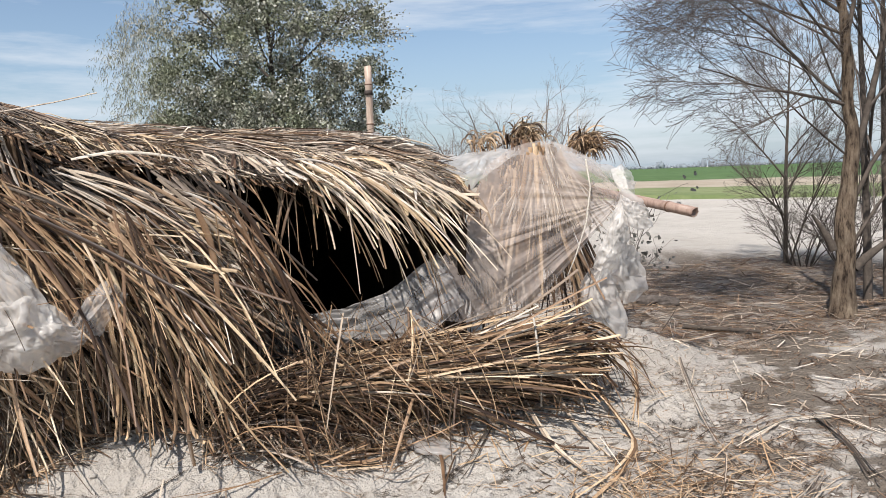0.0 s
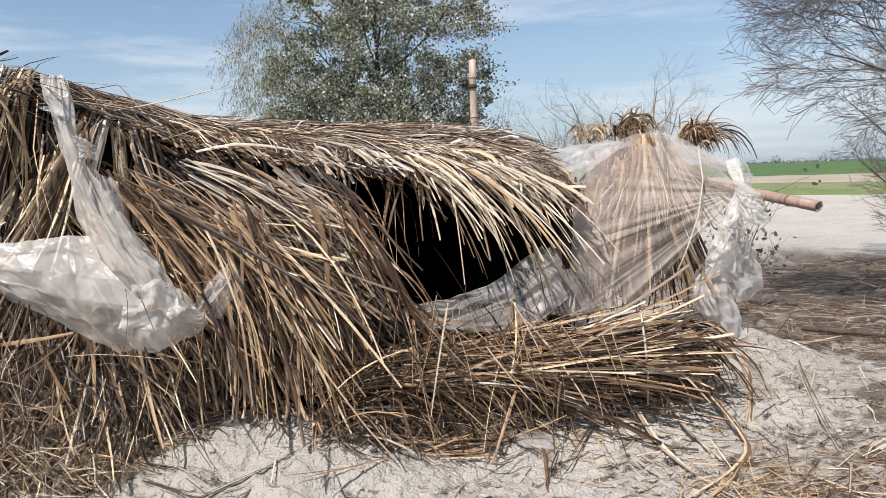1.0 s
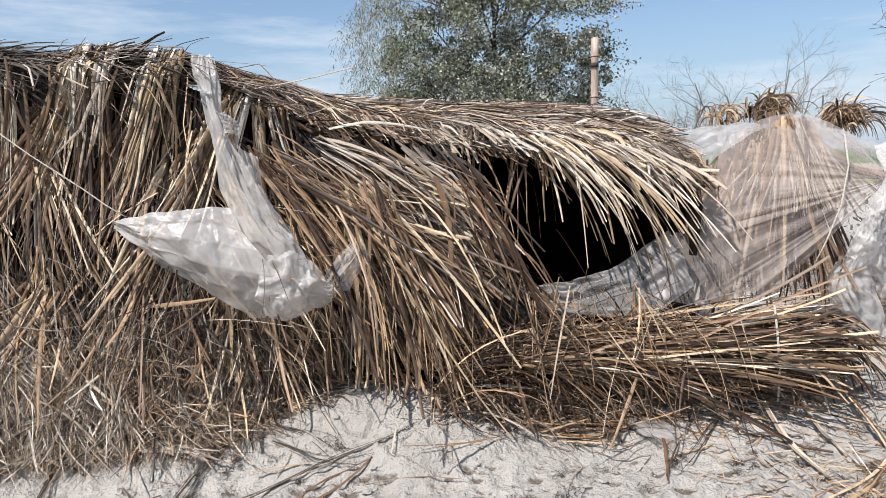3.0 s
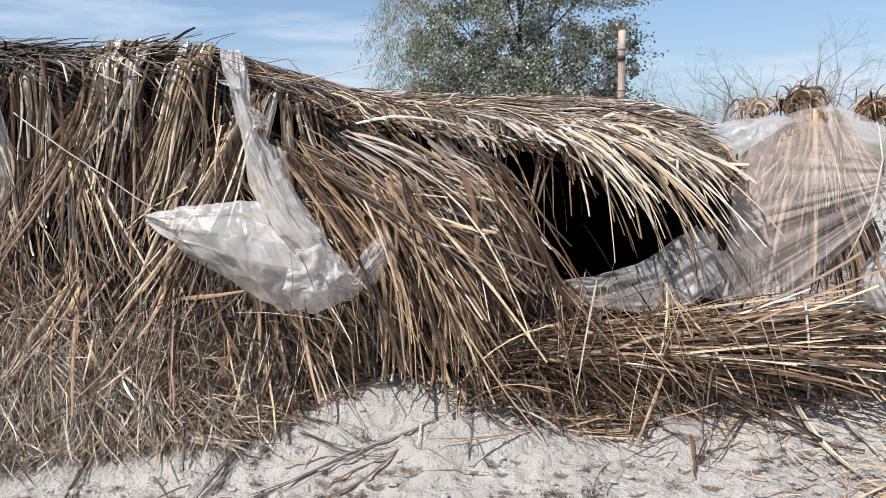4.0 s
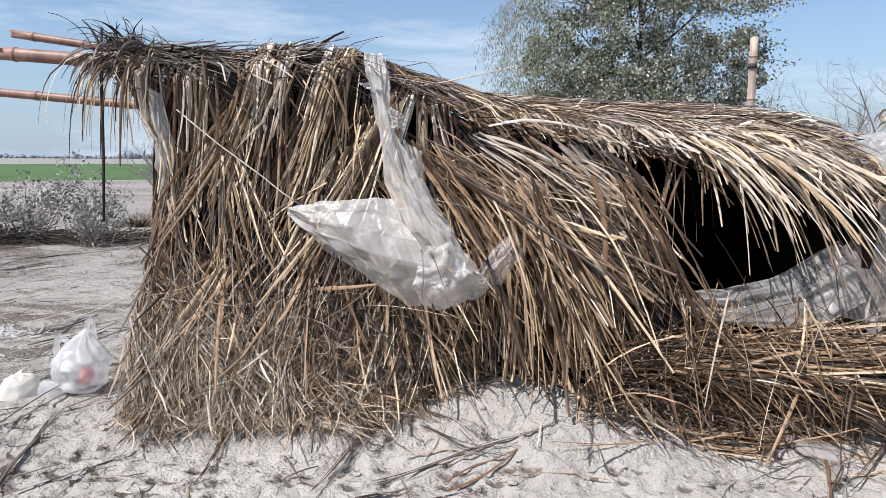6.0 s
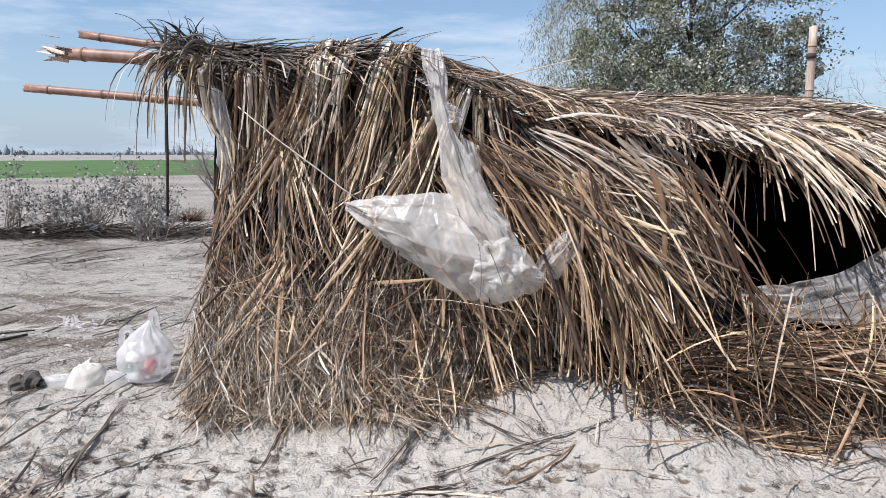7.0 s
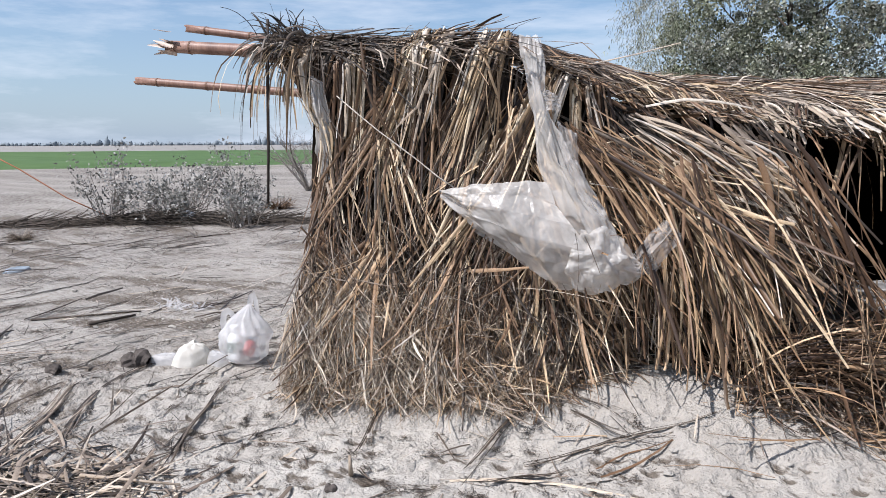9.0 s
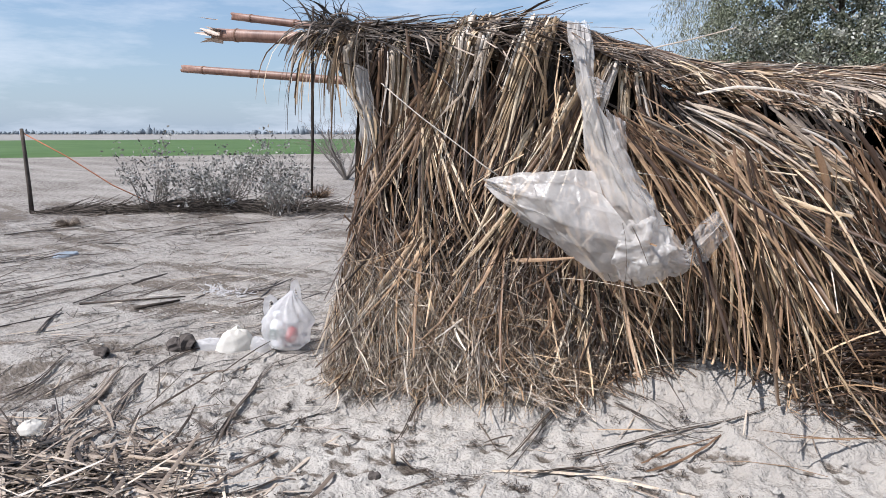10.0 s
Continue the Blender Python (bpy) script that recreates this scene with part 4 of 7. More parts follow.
# stray stalks lying criss-cross over the front
def strays(n, u0, u1, z0, z1, mat, name, label, lean=0.0, spread=0.7, length=(0.3, 0.9), width=(0.003, 0.008), offs=(0.08, 0.2)):
    u = U(u0, u1, n)
    z = U(z0, z1, n) * np.minimum(1, eave(u)[1] / 1.45)
    off = U(*offs, n)
    a = lean + N(spread, n)
    way = pack(np.sin(a), -0.1 + N(0.2, n), -np.cos(a))
    line = grow(pack(u, front_v(u, z) - off, z), way, U(*length, n), 7, droop=U(0.0, 0.5, n), curl=0.25, kink=0.5, keep=lambda p: keep_out(p, off))
    lim = np.interp(line[:, :, 2], [0.2, 0.6, 0.72, 0.9, 1.1, 1.35], [3.1, 3.02, 2.97, 2.84, 2.72, 2.54])
    line = line[(line[:, :, 0] < lim).all(1)]
    return straw(name, line, U(*width, len(line)), mat, label, round_share=0.7, tip=0.5)


strays(80, -0.15, 1.25, 1.72, 1.9, M_DARK_AND_SHADE, "beam_stray", "dark stalks laid along the beam", 1.5, 0.2, (0.2, 0.6), (0.006, 0.016), (0.0, 0.07))
strays(70, 1.75, 2.65, 0.6, 1.35, M_GOLD, "stray_leaves", "golden leaves hanging across the slump", 0.15, 0.4, (0.3, 0.8), (0.012, 0.026), (0.12, 0.26))
strays(90, 1.1, 2.7, 0.4, 1.45, M_PALE, "stray_straw", "thin pale stray stalks", 0.5)
strays(80, -0.05, 1.4, 0.3, 1.8, M_PALE, "stray_straw", "thin pale stray stalks", -0.1, 0.5)
strays(120, 0.0, 2.7, 0.2, 1.3, M_DARK_AND_SHADE, "stray_straw", "thin dark stray stalks", 0.2, 0.8)


# fine grass wall below
def low_wall(n, name, mat, z, length, width, offs, u0=-0.05, u1=1.75, label="", spread=0.2, round_share=0.6):
    one = clumps(n, 26)
    u = one(lambda c: U(u0, u1, c)) + N(0.05, n)
    zz = one(lambda c: U(*z, c)) + N(0.07, n)
    u = np.maximum(u, left_edge(zz))
    off = one(lambda c: U(*offs, c)) + N(0.01, n)
    a = one(lambda c: N(spread, c)) + N(0.12, n) + 0.02
    root = pack(u, front_v(u, zz) - off, zz)
    way = pack(np.sin(a), -0.12 + N(0.06, n), -np.cos(a))
    line = grow(root, way, U(*length, n), 6, droop=0.1, curl=0.32, kink=0.5, keep=lambda p: keep_out(p, off))
    return straw(name, line, U(*width, n), mat, label, up=(0, -1, 0.2), round_share=round_share, tip=0.4)


# Under grass is coloured dark to paint the shade in the wall's gaps.
low_wall(1300, "wall_grass_under", M_DARK_AND_SHADE, (0.2, 1.05), (0.3, 0.75), (0.006, 0.016), (-0.03, 0.03), label="fine dark grass packed upright")
low_wall(1500, "wall_grass_under", M_BROWN, (0.25, 0.95), (0.3, 0.75), (0.006, 0.016), (-0.03, 0.03), label="fine brown grass packed upright")
low_wall(700, "wall_grass_brown", M_BROWN, (0.12, 0.8), (0.2, 0.55), (0.004, 0.012), (0.01, 0.12), label="fine brown grass of the wall", spread=0.35)
low_wall(900, "wall_grass_outer", M_GREY, (0.12, 0.8), (0.2, 0.5), (0.004, 0.010), (0.01, 0.12), label="fine grey-brown grass of the wall", spread=0.4)
low_wall(1500, "wall_grass_gold", M_GOLD, (0.04, 0.65), (0.15, 0.5), (0.004, 0.012), (0.04, 0.15), label="fine golden grass low on the wall", spread=0.4)
low_wall(1900, "wall_grass_pale", M_PALE, (0.03, 0.55), (0.1, 0.36), (0.003, 0.010), (0.07, 0.18), label="fine pale grass low on the wall", spread=0.5)
low_wall(80, "wall_leaves", M_GOLD, (0.5, 1.2), (0.4, 0.9), (0.010, 0.023), (0.04, 0.12), u0=0.0, u1=1.5, label="dry leaves hanging on the wall", round_share=0.05, spread=0.35)
low_wall(130, "wall_leaves", M_BROWN, (0.5, 1.2), (0.4, 0.9), (0.010, 0.023), (0.02, 0.10), u0=0.0, u1=1.5, label="brown leaves hanging on the wall", round_share=0.05, spread=0.35)


def splay(n, u0, u1, v0, v1, name, mat, length, width, label="", rise=0.16):
    """Short broken straw lying and standing out at the foot of the wall."""
    u, v = U(u0, u1, n), U(v0, v1, n)
    v = np.minimum(v, front_v(u, np.full(n, 0.1)) + 0.02)
    root = pack(u, v, ground_height(u, v) + U(0.0, rise, n))
    a = U(0, 6.283, n)
    way = pack(np.cos(a), np.sin(a) - 0.4, U(-0.1, 0.6, n))
    line = grow(root, way, U(*length, n), 5, droop=U(0.2, 1.0, n), curl=0.3, kink=0.4, keep=lambda p: np.stack([p[:, 0], p[:, 1], np.maximum(p[:, 2], ground_height(p[:, 0], p[:, 1]) + 0.012)], 1))
    return straw(name, line, U(*width, n), mat, label, round_share=0.6, tip=0.5)


def tangle(n, u0, u1, z0, z1, mat, name, label):
    """Fine broken grass caught in all directions on the lower wall."""
    u, z = U(u0, u1, n), U(z0, z1, n) ** 1.0
    off = U(0.05, 0.14, n)
    a = U(0, 6.283, n)
    way = pack(np.cos(a) * 0.8, -0.25 + N(0.2, n), np.sin(a))
    line = grow(pack(np.maximum(u, left_edge(z)), front_v(u, z) - off, z), way, U(0.1, 0.35, n), 5, droop=U(0.1, 0.8, n), curl=0.4, kink=0.5, keep=lambda p: keep_out(p, off))
    return straw(name, line, U(0.003, 0.007, n), mat, label, round_share=0.7, tip=0.5)


tangle(450, 0.0, 1.7, 0.05, 0.75, M_GREY, "wall_tangle", "fine tangled grey grass")
tangle(700, 0.0, 1.7, 0.03, 0.6, M_PALE, "wall_tangle", "fine tangled pale grass")
tangle(550, 0.0, 1.5, 0.03, 0.5, M_GOLD, "wall_tangle", "fine tangled golden grass")
splay(1700, 0.0, 1.45, -0.08, 0.2, "foot_straw", M_GOLD, (0.08, 0.26), (0.003, 0.008), "broken straw at the foot of the wall")
splay(900, 0.0, 1.3, -0.08, 0.2, "foot_straw", M_PALE, (0.1, 0.32), (0.003, 0.009), "pale broken straw at the foot of the wall", 0.22)
splay(420, 2.4, 3.4, -0.06, 0.3, "foot_straw_middle", M_GREY, (0.1, 0.35), (0.004, 0.012), "broken straw under the slump", 0.08)


# strands hanging over the gap
def fringe(n, u0, u1, length, lean, width, mat, name, label, spread=0.2, fall=(1.4, 2.6), out=0.55):
    u = U(u0, u1, n)
    ev, ez = eave(u)
    a = lean + N(spread, n)
    root = pack(u, ev + U(0.02, 0.22, n), roof_z(u, ev + 0.15) + U(0.0, 0.05, n))
    way = pack(np.sin(a) * 0.9, -out, -0.25)
    line = grow(root, way, U(*length, n), 9, droop=U(*fall, n), curl=0.12, kink=0.2)
    line[:, :, 2] = np.maximum(line[:, :, 2], ground_height(line[:, :, 0], line[:, :, 1]) + 0.01)
    return straw(name, line, U(*width, n), mat, label, up=(0, -1, 0.3), tip=0.5)


fringe(110, 2.3, 3.0, (0.10, 0.26), 0.7, (0.008, 0.022), M_PALE, "eave_fringe", "pale reed ends hanging over the eave", 0.35, fall=(0.3, 1.2))
fringe(120, 3.0, 3.75, (0.12, 0.42), 0.75, (0.009, 0.022), M_PALE, "eave_fringe", "pale reed ends hanging over the eave", 0.35, fall=(0.3, 1.1))
fringe(120, 2.9, 3.75, (0.15, 0.45), 0.75, (0.010, 0.024), M_HANK, "eave_fringe", "straw-coloured reed ends hanging over the eave", 0.35, fall=(0.4, 1.4))
fringe(34, 2.85, 3.5, (0.5, 1.0), 0.7, (0.008, 0.020), M_PALE, "long_fringe", "long pale reeds drooping over the gap", 0.35, (0.5, 1.3))
fringe(34, 2.85, 3.5, (0.45, 1.0), 0.65, (0.008, 0.022), M_HANK, "long_fringe", "long straw-coloured reeds drooping over the gap", 0.35, (0.7, 1.8))
fringe(30, 2.35, 3.05, (0.25, 0.8), 0.15, (0.008, 0.024), M_GOLD, "gap_fringe", "brown reeds hanging in the gap", 0.3, (2.2, 3.4), 0.3)
fringe(200, 2.3, 3.9, (0.08, 0.2), 0.3, (0.010, 0.022), M_DARK_AND_SHADE, "dark_fringe", "dark reed ends under the eave", 0.35)


# standing straw and tufts at the far end
def tuft(u, v, z, n, length, mat, name, label, lean=(0, 0), wide=0.35, fall=(2.2, 3.6), root=0.05):
    a = U(0, 6.283, n)
    way = pack(np.cos(a) * wide + lean[0], np.sin(a) * wide + lean[1], 1.0)
    line = grow(pack(u + N(root, n), v + N(root, n), z + N(0.03, n)), way, U(*length, n), 8, droop=U(*fall, n), curl=0.12, kink=0.3)
    return straw(name, line, U(0.006, 0.015, n), mat, label, round_share=0.15, tip=0.35, parent=hut)


tuft(4.84, 1.30, 1.66, 150, (0.12, 0.25), M_HANK, "end_tuft", "straw-coloured tuft of bent reed leaves", (0.1, -0.2), 0.16, (2.4, 4.2), 0.06)
tuft(4.80, 1.32, 1.63, 90, (0.12, 0.24), M_BROWN, "end_tuft", "brown reeds in the straw-coloured tuft", (0.1, -0.2), 0.18, (2.4, 4.2), 0.06)
tuft(4.50, 1.30, 1.63, 70, (0.12, 0.24), M_GOLD, "end_tuft", "short golden tuft of bent reed leaves", (0, -0.2), 0.2, (3.5, 5.0), 0.05)
tuft(5.38, 1.30, 1.57, 150, (0.14, 0.30), M_GOLD, "end_tuft", "brown tuft of bent reed leaves", (0.10, -0.2), 0.16, (2.2, 4.0), 0.055)
tuft(5.38, 1.30, 1.55, 90, (0.14, 0.28), M_BROWN, "end_tuft", "dark brown reeds in the tuft", (0.10, -0.2), 0.18, (2.2, 4.0), 0.055)
tuft(-0.12, 0.42, 1.90, 70, (0.12, 0.26), M_DARK_AND_SHADE, "end_tuft", "dark bristly tuft at the beam end", (-0.5, 0), 0.5, (0.6, 1.6))
tuft(-0.02, 0.34, 1.88, 170, (0.14, 0.32), M_DARK_AND_SHADE, "end_tuft", "dark stalks massed at the beam end", (-0.6, -0.3), 0.5, (1.2, 3.0), 0.10)
tuft(0.02, 0.26, 1.84, 34, (0.35, 0.75), M_HANK, "end_tuft", "drooping straw-coloured leaves at the corner", (-0.3, -0.5), 0.4, (4.0, 6.0), 0.10)
tuft(0.10, 0.26, 1.86, 24, (0.25, 0.5), M_GREY, "end_tuft", "drooping grey leaves at the corner", (-0.2, -0.5), 0.4, (4.0, 6.0), 0.12)
tuft(-0.12, 0.32, 1.84, 16, (0.25, 0.50), M_GOLD, "end_tuft", "loose leaves hanging at the corner", (-0.5, -0.5), 0.4, (4.0, 6.0), 0.09)
tuft(-0.10, 0.30, 1.82, 8, (0.18, 0.36), M_PALE, "end_tuft", "pale leaves hanging at the corner", (-0.4, -0.5), 0.5, (3.5, 6.0), 0.1)
tuft(5.52, 1.30, 1.60, 16, (0.3, 0.5), M_DARK_AND_SHADE, "end_tuft", "dark loose leaves arching outward", (0.9, -0.2), 0.2, (2.0, 3.0))


def end_wall(n, mat, name, label, u0=4.2, u1=5.1, v=(0.62, 0.74)):
    u = U(u0, u1, n)
    top = 1.58 - 0.5 * np.abs(u - 4.65)
    fan = (u - 4.65) * 0.5
    root = pack(4.65 + (u - 4.65) * 0.55, U(*v, n), top + N(0.03, n))
    way = pack(fan + N(0.14, n), -0.16 + N(0.05, n), -1.0)
    line = grow(root, way, U(0.5, 1.1, n), 7, droop=0.1, curl=0.12, kink=0.1)
    line[:, :, 2] = np.maximum(line[:, :, 2], ground_height(line[:, :, 0], line[:, :, 1]) + 0.01)
    return straw(name, line, U(0.014, 0.03, n), mat, label, up=(0, -1, 0), round_share=0.15, tip=0.5)


end_wall(110, M_GOLD, "end_wall_reeds", "golden reeds standing behind the plastic", 4.0, 4.75, (0.74, 0.84))
n_fan = 620
fan_a = N(0.30, n_fan) - 0.05
straw("end_wall_fan", grow(pack(4.74 + 0.16 * fan_a + N(0.03, n_fan), 0.81 + N(0.012, n_fan), 1.585 - 0.2 * np.abs(fan_a)), pack(np.sin(fan_a) * 1.1, -0.36, -np.cos(fan_a)), U(0.2, 0.62, n_fan), 7, droop=0.1, curl=0.1, kink=0.1),
      U(0.012, 0.028, n_fan), M_PALE, "pale fan of reeds under the plastic", up=(0, -1, 0), round_share=0.1)
straw("end_wall_fan", grow(pack(4.12 + N(0.07, 70), 0.66 + N(0.02, 70), 1.0 + N(0.08, 70)), pack(N(0.10, 70) + 0.08, -0.12, -1.0), U(0.3, 0.55, 70), 6, droop=0.1, curl=0.1),
      U(0.010, 0.024, 70), M_PALE, "pale reeds low under the plastic", up=(0, -1, 0), round_share=0.1)
fringe(50, 3.75, 4.0, (0.12, 0.3), 0.15, (0.010, 0.022), M_BROWN, "end_fringe", "brown reeds hanging at the roof end", 0.2, (1.6, 2.6), 0.3)
end_wall(420, M_BROWN, "end_wall_reeds", "brown reeds packed behind the plastic", 4.0, 5.05, (0.86, 1.04))


# the fallen bundle lying along the foot of the front
def bundle():
    n = 1000
    a, r = U(0, 6.283, n), np.sqrt(U(0, 1, n))
    u = U(2.75, 3.9, n)
    reach = 4.62 - 0.5 * RNG.random(n) ** 1.6
    ln = np.minimum(reach - u, U(0.5, 1.6, n))
    v = 0.10 + 0.17 * r * np.cos(a)
    thin = np.clip((u - 2.3) / 1.0, 0.45, 1)
    high = r * np.sin(a)
    z = 0.335 + 0.135 * high * thin
    way = pack(1.0, N(0.10, n), 0.01 + 0.03 * high + N(0.06, n))
    line = grow(pack(u, v, z), way, ln, 8, droop=U(0.05, 0.3, n) + np.clip(-high, 0, 1) * U(0, 0.35, n), curl=0.16, kink=0.16)
    line[:, :, 2] = np.maximum(line[:, :, 2], ground_height(line[:, :, 0], line[:, :, 1]) + 0.015)
    k = RNG.random(n)
    for sel, mat, nm in ((k < 0.3, M_GOLD, "golden reeds of the bundle"), ((k >= 0.3) & (k < 0.46), M_HANK, "straw-coloured reeds of the bundle"), (k >= 0.46, M_BROWN, "brown reeds of the bundle")):
        straw("bundled_straw", line[sel], U(0.008, 0.020, sel.sum()), mat, nm, up=(0, -0.6, 1), tip=0.8, parent=heap, round_share=0.25)
    # bent ends hanging out of the butt
    n = 150
    u = U(4.05, 4.6, n)
    line = grow(pack(u, 0.06 + N(0.08, n), U(0.26, 0.5, n)), pack(1.0, -0.2 + N(0.2, n), -0.05 + N(0.15, n)), U(0.15, 0.5, n), 7, droop=U(0.5, 2.2, n), curl=0.25, kink=0.3)
    line[:, :, 2] = np.maximum(line[:, :, 2], ground_height(line[:, :, 0], line[:, :, 1]) + 0.012)
    straw("bent_straw", line[:80], U(0.010, 0.022, 80), M_GOLD, "bent golden ends of the bundle", parent=heap, tip=0.5)
    straw("bent_straw", line[80:], U(0.010, 0.022, n - 80), M_BROWN, "bent brown ends of the bundle", parent=heap, tip=0.5)
    # tangled straw where the bundle has come apart
    n = 520
    u = U(2.3, 3.5, n)
    root = pack(u, 0.10 + N(0.08, n), 0.12 + U(0, 0.40, n) * np.clip((u - 1.9) / 1.0, 0.4, 1))
    aa = N(0.9, n)
    way = pack(np.cos(aa), -0.15 + N(0.25, n), np.sin(aa) * 0.8 - 0.15)
    line = grow(root, way, U(0.2, 0.7, n), 7, droop=U(0.2, 1.1, n), curl=0.3, kink=0.4)
    line[:, :, 2] = np.maximum(line[:, :, 2], ground_height(line[:, :, 0], line[:, :, 1]) + 0.012)
    straw("tangled_straw", line[:440], U(0.005, 0.016, 440), M_BROWN, "tangled brown straw", parent=heap, tip=0.5, round_share=0.5)
    straw("tangled_straw", line[440:], U(0.005, 0.016, n - 440), M_GOLD, "tangled golden straw", parent=heap, tip=0.5, round_share=0.5)
    # loose ends trailing to the sand
    n = 100
    u = U(2.45, 4.5, n)
    root = pack(u, 0.06 + N(0.08, n), 0.18 + U(0, 0.28, n))
    aa = N(0.8, n)
    way = pack(np.sin(aa), -0.35 + N(0.2, n), -0.5 + N(0.35, n))
    line = grow(root, way, U(0.2, 0.6, n), 7, droop=U(0.4, 1.4, n), curl=0.25, kink=0.35)
    line[:, :, 2] = np.maximum(line[:, :, 2], ground_height(line[:, :, 0], line[:, :, 1]) + 0.012)
    straw("trailing_straw", line, U(0.012, 0.026, n), M_BROWN, "loose reeds trailing to the sand", parent=heap, tip=0.4)
    # stalks fallen from the eave across the bundle
    n = 100
    u = U(2.7, 4.1, n)
    root = pack(u, 0.02 + N(0.10, n), 0.45 + U(0.05, 0.4, n) * np.clip((3.9 - u) / 0.8, 0.25, 1))
    aa = N(0.55, n) + 0.25
    way = pack(np.sin(aa), -0.3 + N(0.15, n), -np.cos(aa))
    line = grow(root, way, U(0.3, 0.75, n), 7, droop=U(0.0, 0.5, n), curl=0.2, kink=0.35)
    line[:, :, 2] = np.maximum(line[:, :, 2], ground_height(line[:, :, 0], line[:, :, 1]) + 0.012)
    straw("fallen_straw", line, U(0.005, 0.016, n), M_GOLD, "loose stalks fallen across the bundle", parent=heap, tip=0.5, round_share=0.6)
    # arching stalks at the thin end
    n = 90
    u = U(2.25, 2.8, n)
    root = pack(u, 0.08 + N(0.07, n), 0.16 + U(0, 0.25, n))
    way = pack(1.0, N(0.12, n), 0.35 + N(0.15, n))
    line = grow(root, way, U(0.5, 1.1, n), 8, droop=U(0.5, 0.9, n), curl=0.12, kink=0.1)
    straw("arching_straw", line, U(0.008, 0.02, n), M_BROWN, "brown stalks arching into the bundle", parent=heap)


heap = thing("reed_bundle", "fallen bundle of golden dry reeds lying on sand", "reed bundle", HUT)
bundle()
tie = tube_mesh("tie_strip", [(4.10, -0.05, 0.60), (4.09, -0.10, 0.47), (4.10, -0.12, 0.3), (4.08, -0.15, 0.1)], np.array([0.006, 0.007, 0.007, 0.006]), M_ROPE, 5)
part_of("tie_strip", tie, heap, "pale plastic strip hanging from the bundle")

# bamboo frame
def bamboo(name, a, b, r0, r1, mat, parent, nodes=4, label="", cut=True):
    """A bamboo pole from a to b with swollen nodes and a hollow end."""
    a, b = Vector(a), Vector(b)
    ax = b - a
    ln = ax.length
    q = ax.to_track_quat("Z", "Y")
    ts = [0.0]
    rs = [r0]
    marks = [(i + 0.55) / nodes for i in range(nodes)]
    for t in sorted(marks + [m + 0.008 / ln for m in marks] + [m - 0.008 / ln for m in marks] + [m + 0.03 / ln for m in marks] + [m - 0.03 / ln for m in marks]):
        if 0.0 < t < 1.0:
            near = min(abs(t - m) * ln for m in marks)
            ts.append(t)
            rs.append((r0 + (r1 - r0) * t) * (1.10 if near < 0.004 else 1.07 if near < 0.012 else 0.99))
    ts.append(1.0)
    rs.append(r1)
    sides = 16
    bm = bmesh.new()
    rings = []
    g = np.random.default_rng(int(ln * 1000))
    bow = [0.012 * ln * math.sin(t * math.pi) for t in ts]
    for t, r, w in zip(ts, rs, bow):
        rings.append([bm.verts.new(a + q @ Vector((r * math.cos(k * 2 * math.pi / sides) + w, r * math.sin(k * 2 * math.pi / sides), t * ln))) for k in range(sides)])
    if cut:
        for k, vv in enumerate(rings[-1]):
            vv.co += q @ Vector((0, 0, g.uniform(-0.012, 0.012)))
    for r1_, r2_ in zip(rings, rings[1:]):
        for k in range(sides):
            bm.faces.new((r1_[k], r1_[(k + 1) % sides], r2_[(k + 1) % sides], r2_[k]))
    for end, sgn in ((rings[-1], -1), (rings[0], 1)):
        c = sum((vv.co for vv in end), Vector()) / sides
        inner = [bm.verts.new(c + (vv.co - c) * 0.72) for vv in end]
        deep = [bm.verts.new(vv.co + q @ Vector((0, 0, 0.06 * sgn))) for vv in inner]
        for k in range(sides):
            k2 = (k + 1) % sides
            bm.faces.new((end[k], end[k2], inner[k2], inner[k]))
            bm.faces.new((inner[k], inner[k2], deep[k2], deep[k]))
        bm.faces.new(deep)
    bmesh.ops.recalc_face_normals(bm, faces=bm.faces)
    pole = part(name, bm, mat, parent, label)
    for m in marks:
        if 0.02 < m < 0.98:
            c = a + q @ Vector((0.012 * ln * math.sin(m * math.pi), 0, m * ln))
            r = (r0 + (r1 - r0) * m) * 1.10
            pts = [(c + q @ Vector((0, 0, h)), rr) for h, rr in ((-0.007, r * 0.99), (-0.003, r * 1.02), (0.003, r * 1.02), (0.007, r * 0.99))]
            me = tube_mesh("node_ring", [tuple(p) for p, _ in pts], np.array([rr for _, rr in pts]), M_NODE, 14)
            part_of("node_ring", me, pole)
    return pole


bamboo("bamboo_pole", (0.9, 0.62, 1.80), (-0.90, 0.60, 2.065), 0.026, 0.023, M_BAM_RED, hut, 6, "thin reddish bamboo pole sticking out")
bamboo("bamboo_pole", (0.8, 0.40, 1.80), (-0.90, 0.40, 1.93), 0.037, 0.036, M_BAM_RED, hut, 5, "thick reddish bamboo pole with a splintered end")
bamboo("bamboo_pole", (0.8, 0.75, 1.58), (-1.38, 0.75, 1.77), 0.027, 0.025, M_BAM_RED, hut, 6, "reddish bamboo pole sticking out")
split = grow(pack(-0.84, 0.37 + N(0.022, 9), 1.93 + N(0.022, 9)), pack(-1.0, N(0.1, 9), 0.12 + N(0.16, 9)), U(0.08, 0.17, 9), 3)
vs_, fs_ = strips(split, U(0.016, 0.03, 9), 0.3, 0.15)
part_of("splinter", mesh_of("splinter", vs_, fs_, M_BAM_TAN), hut, "pale splinters at the broken bamboo end", "stuff")
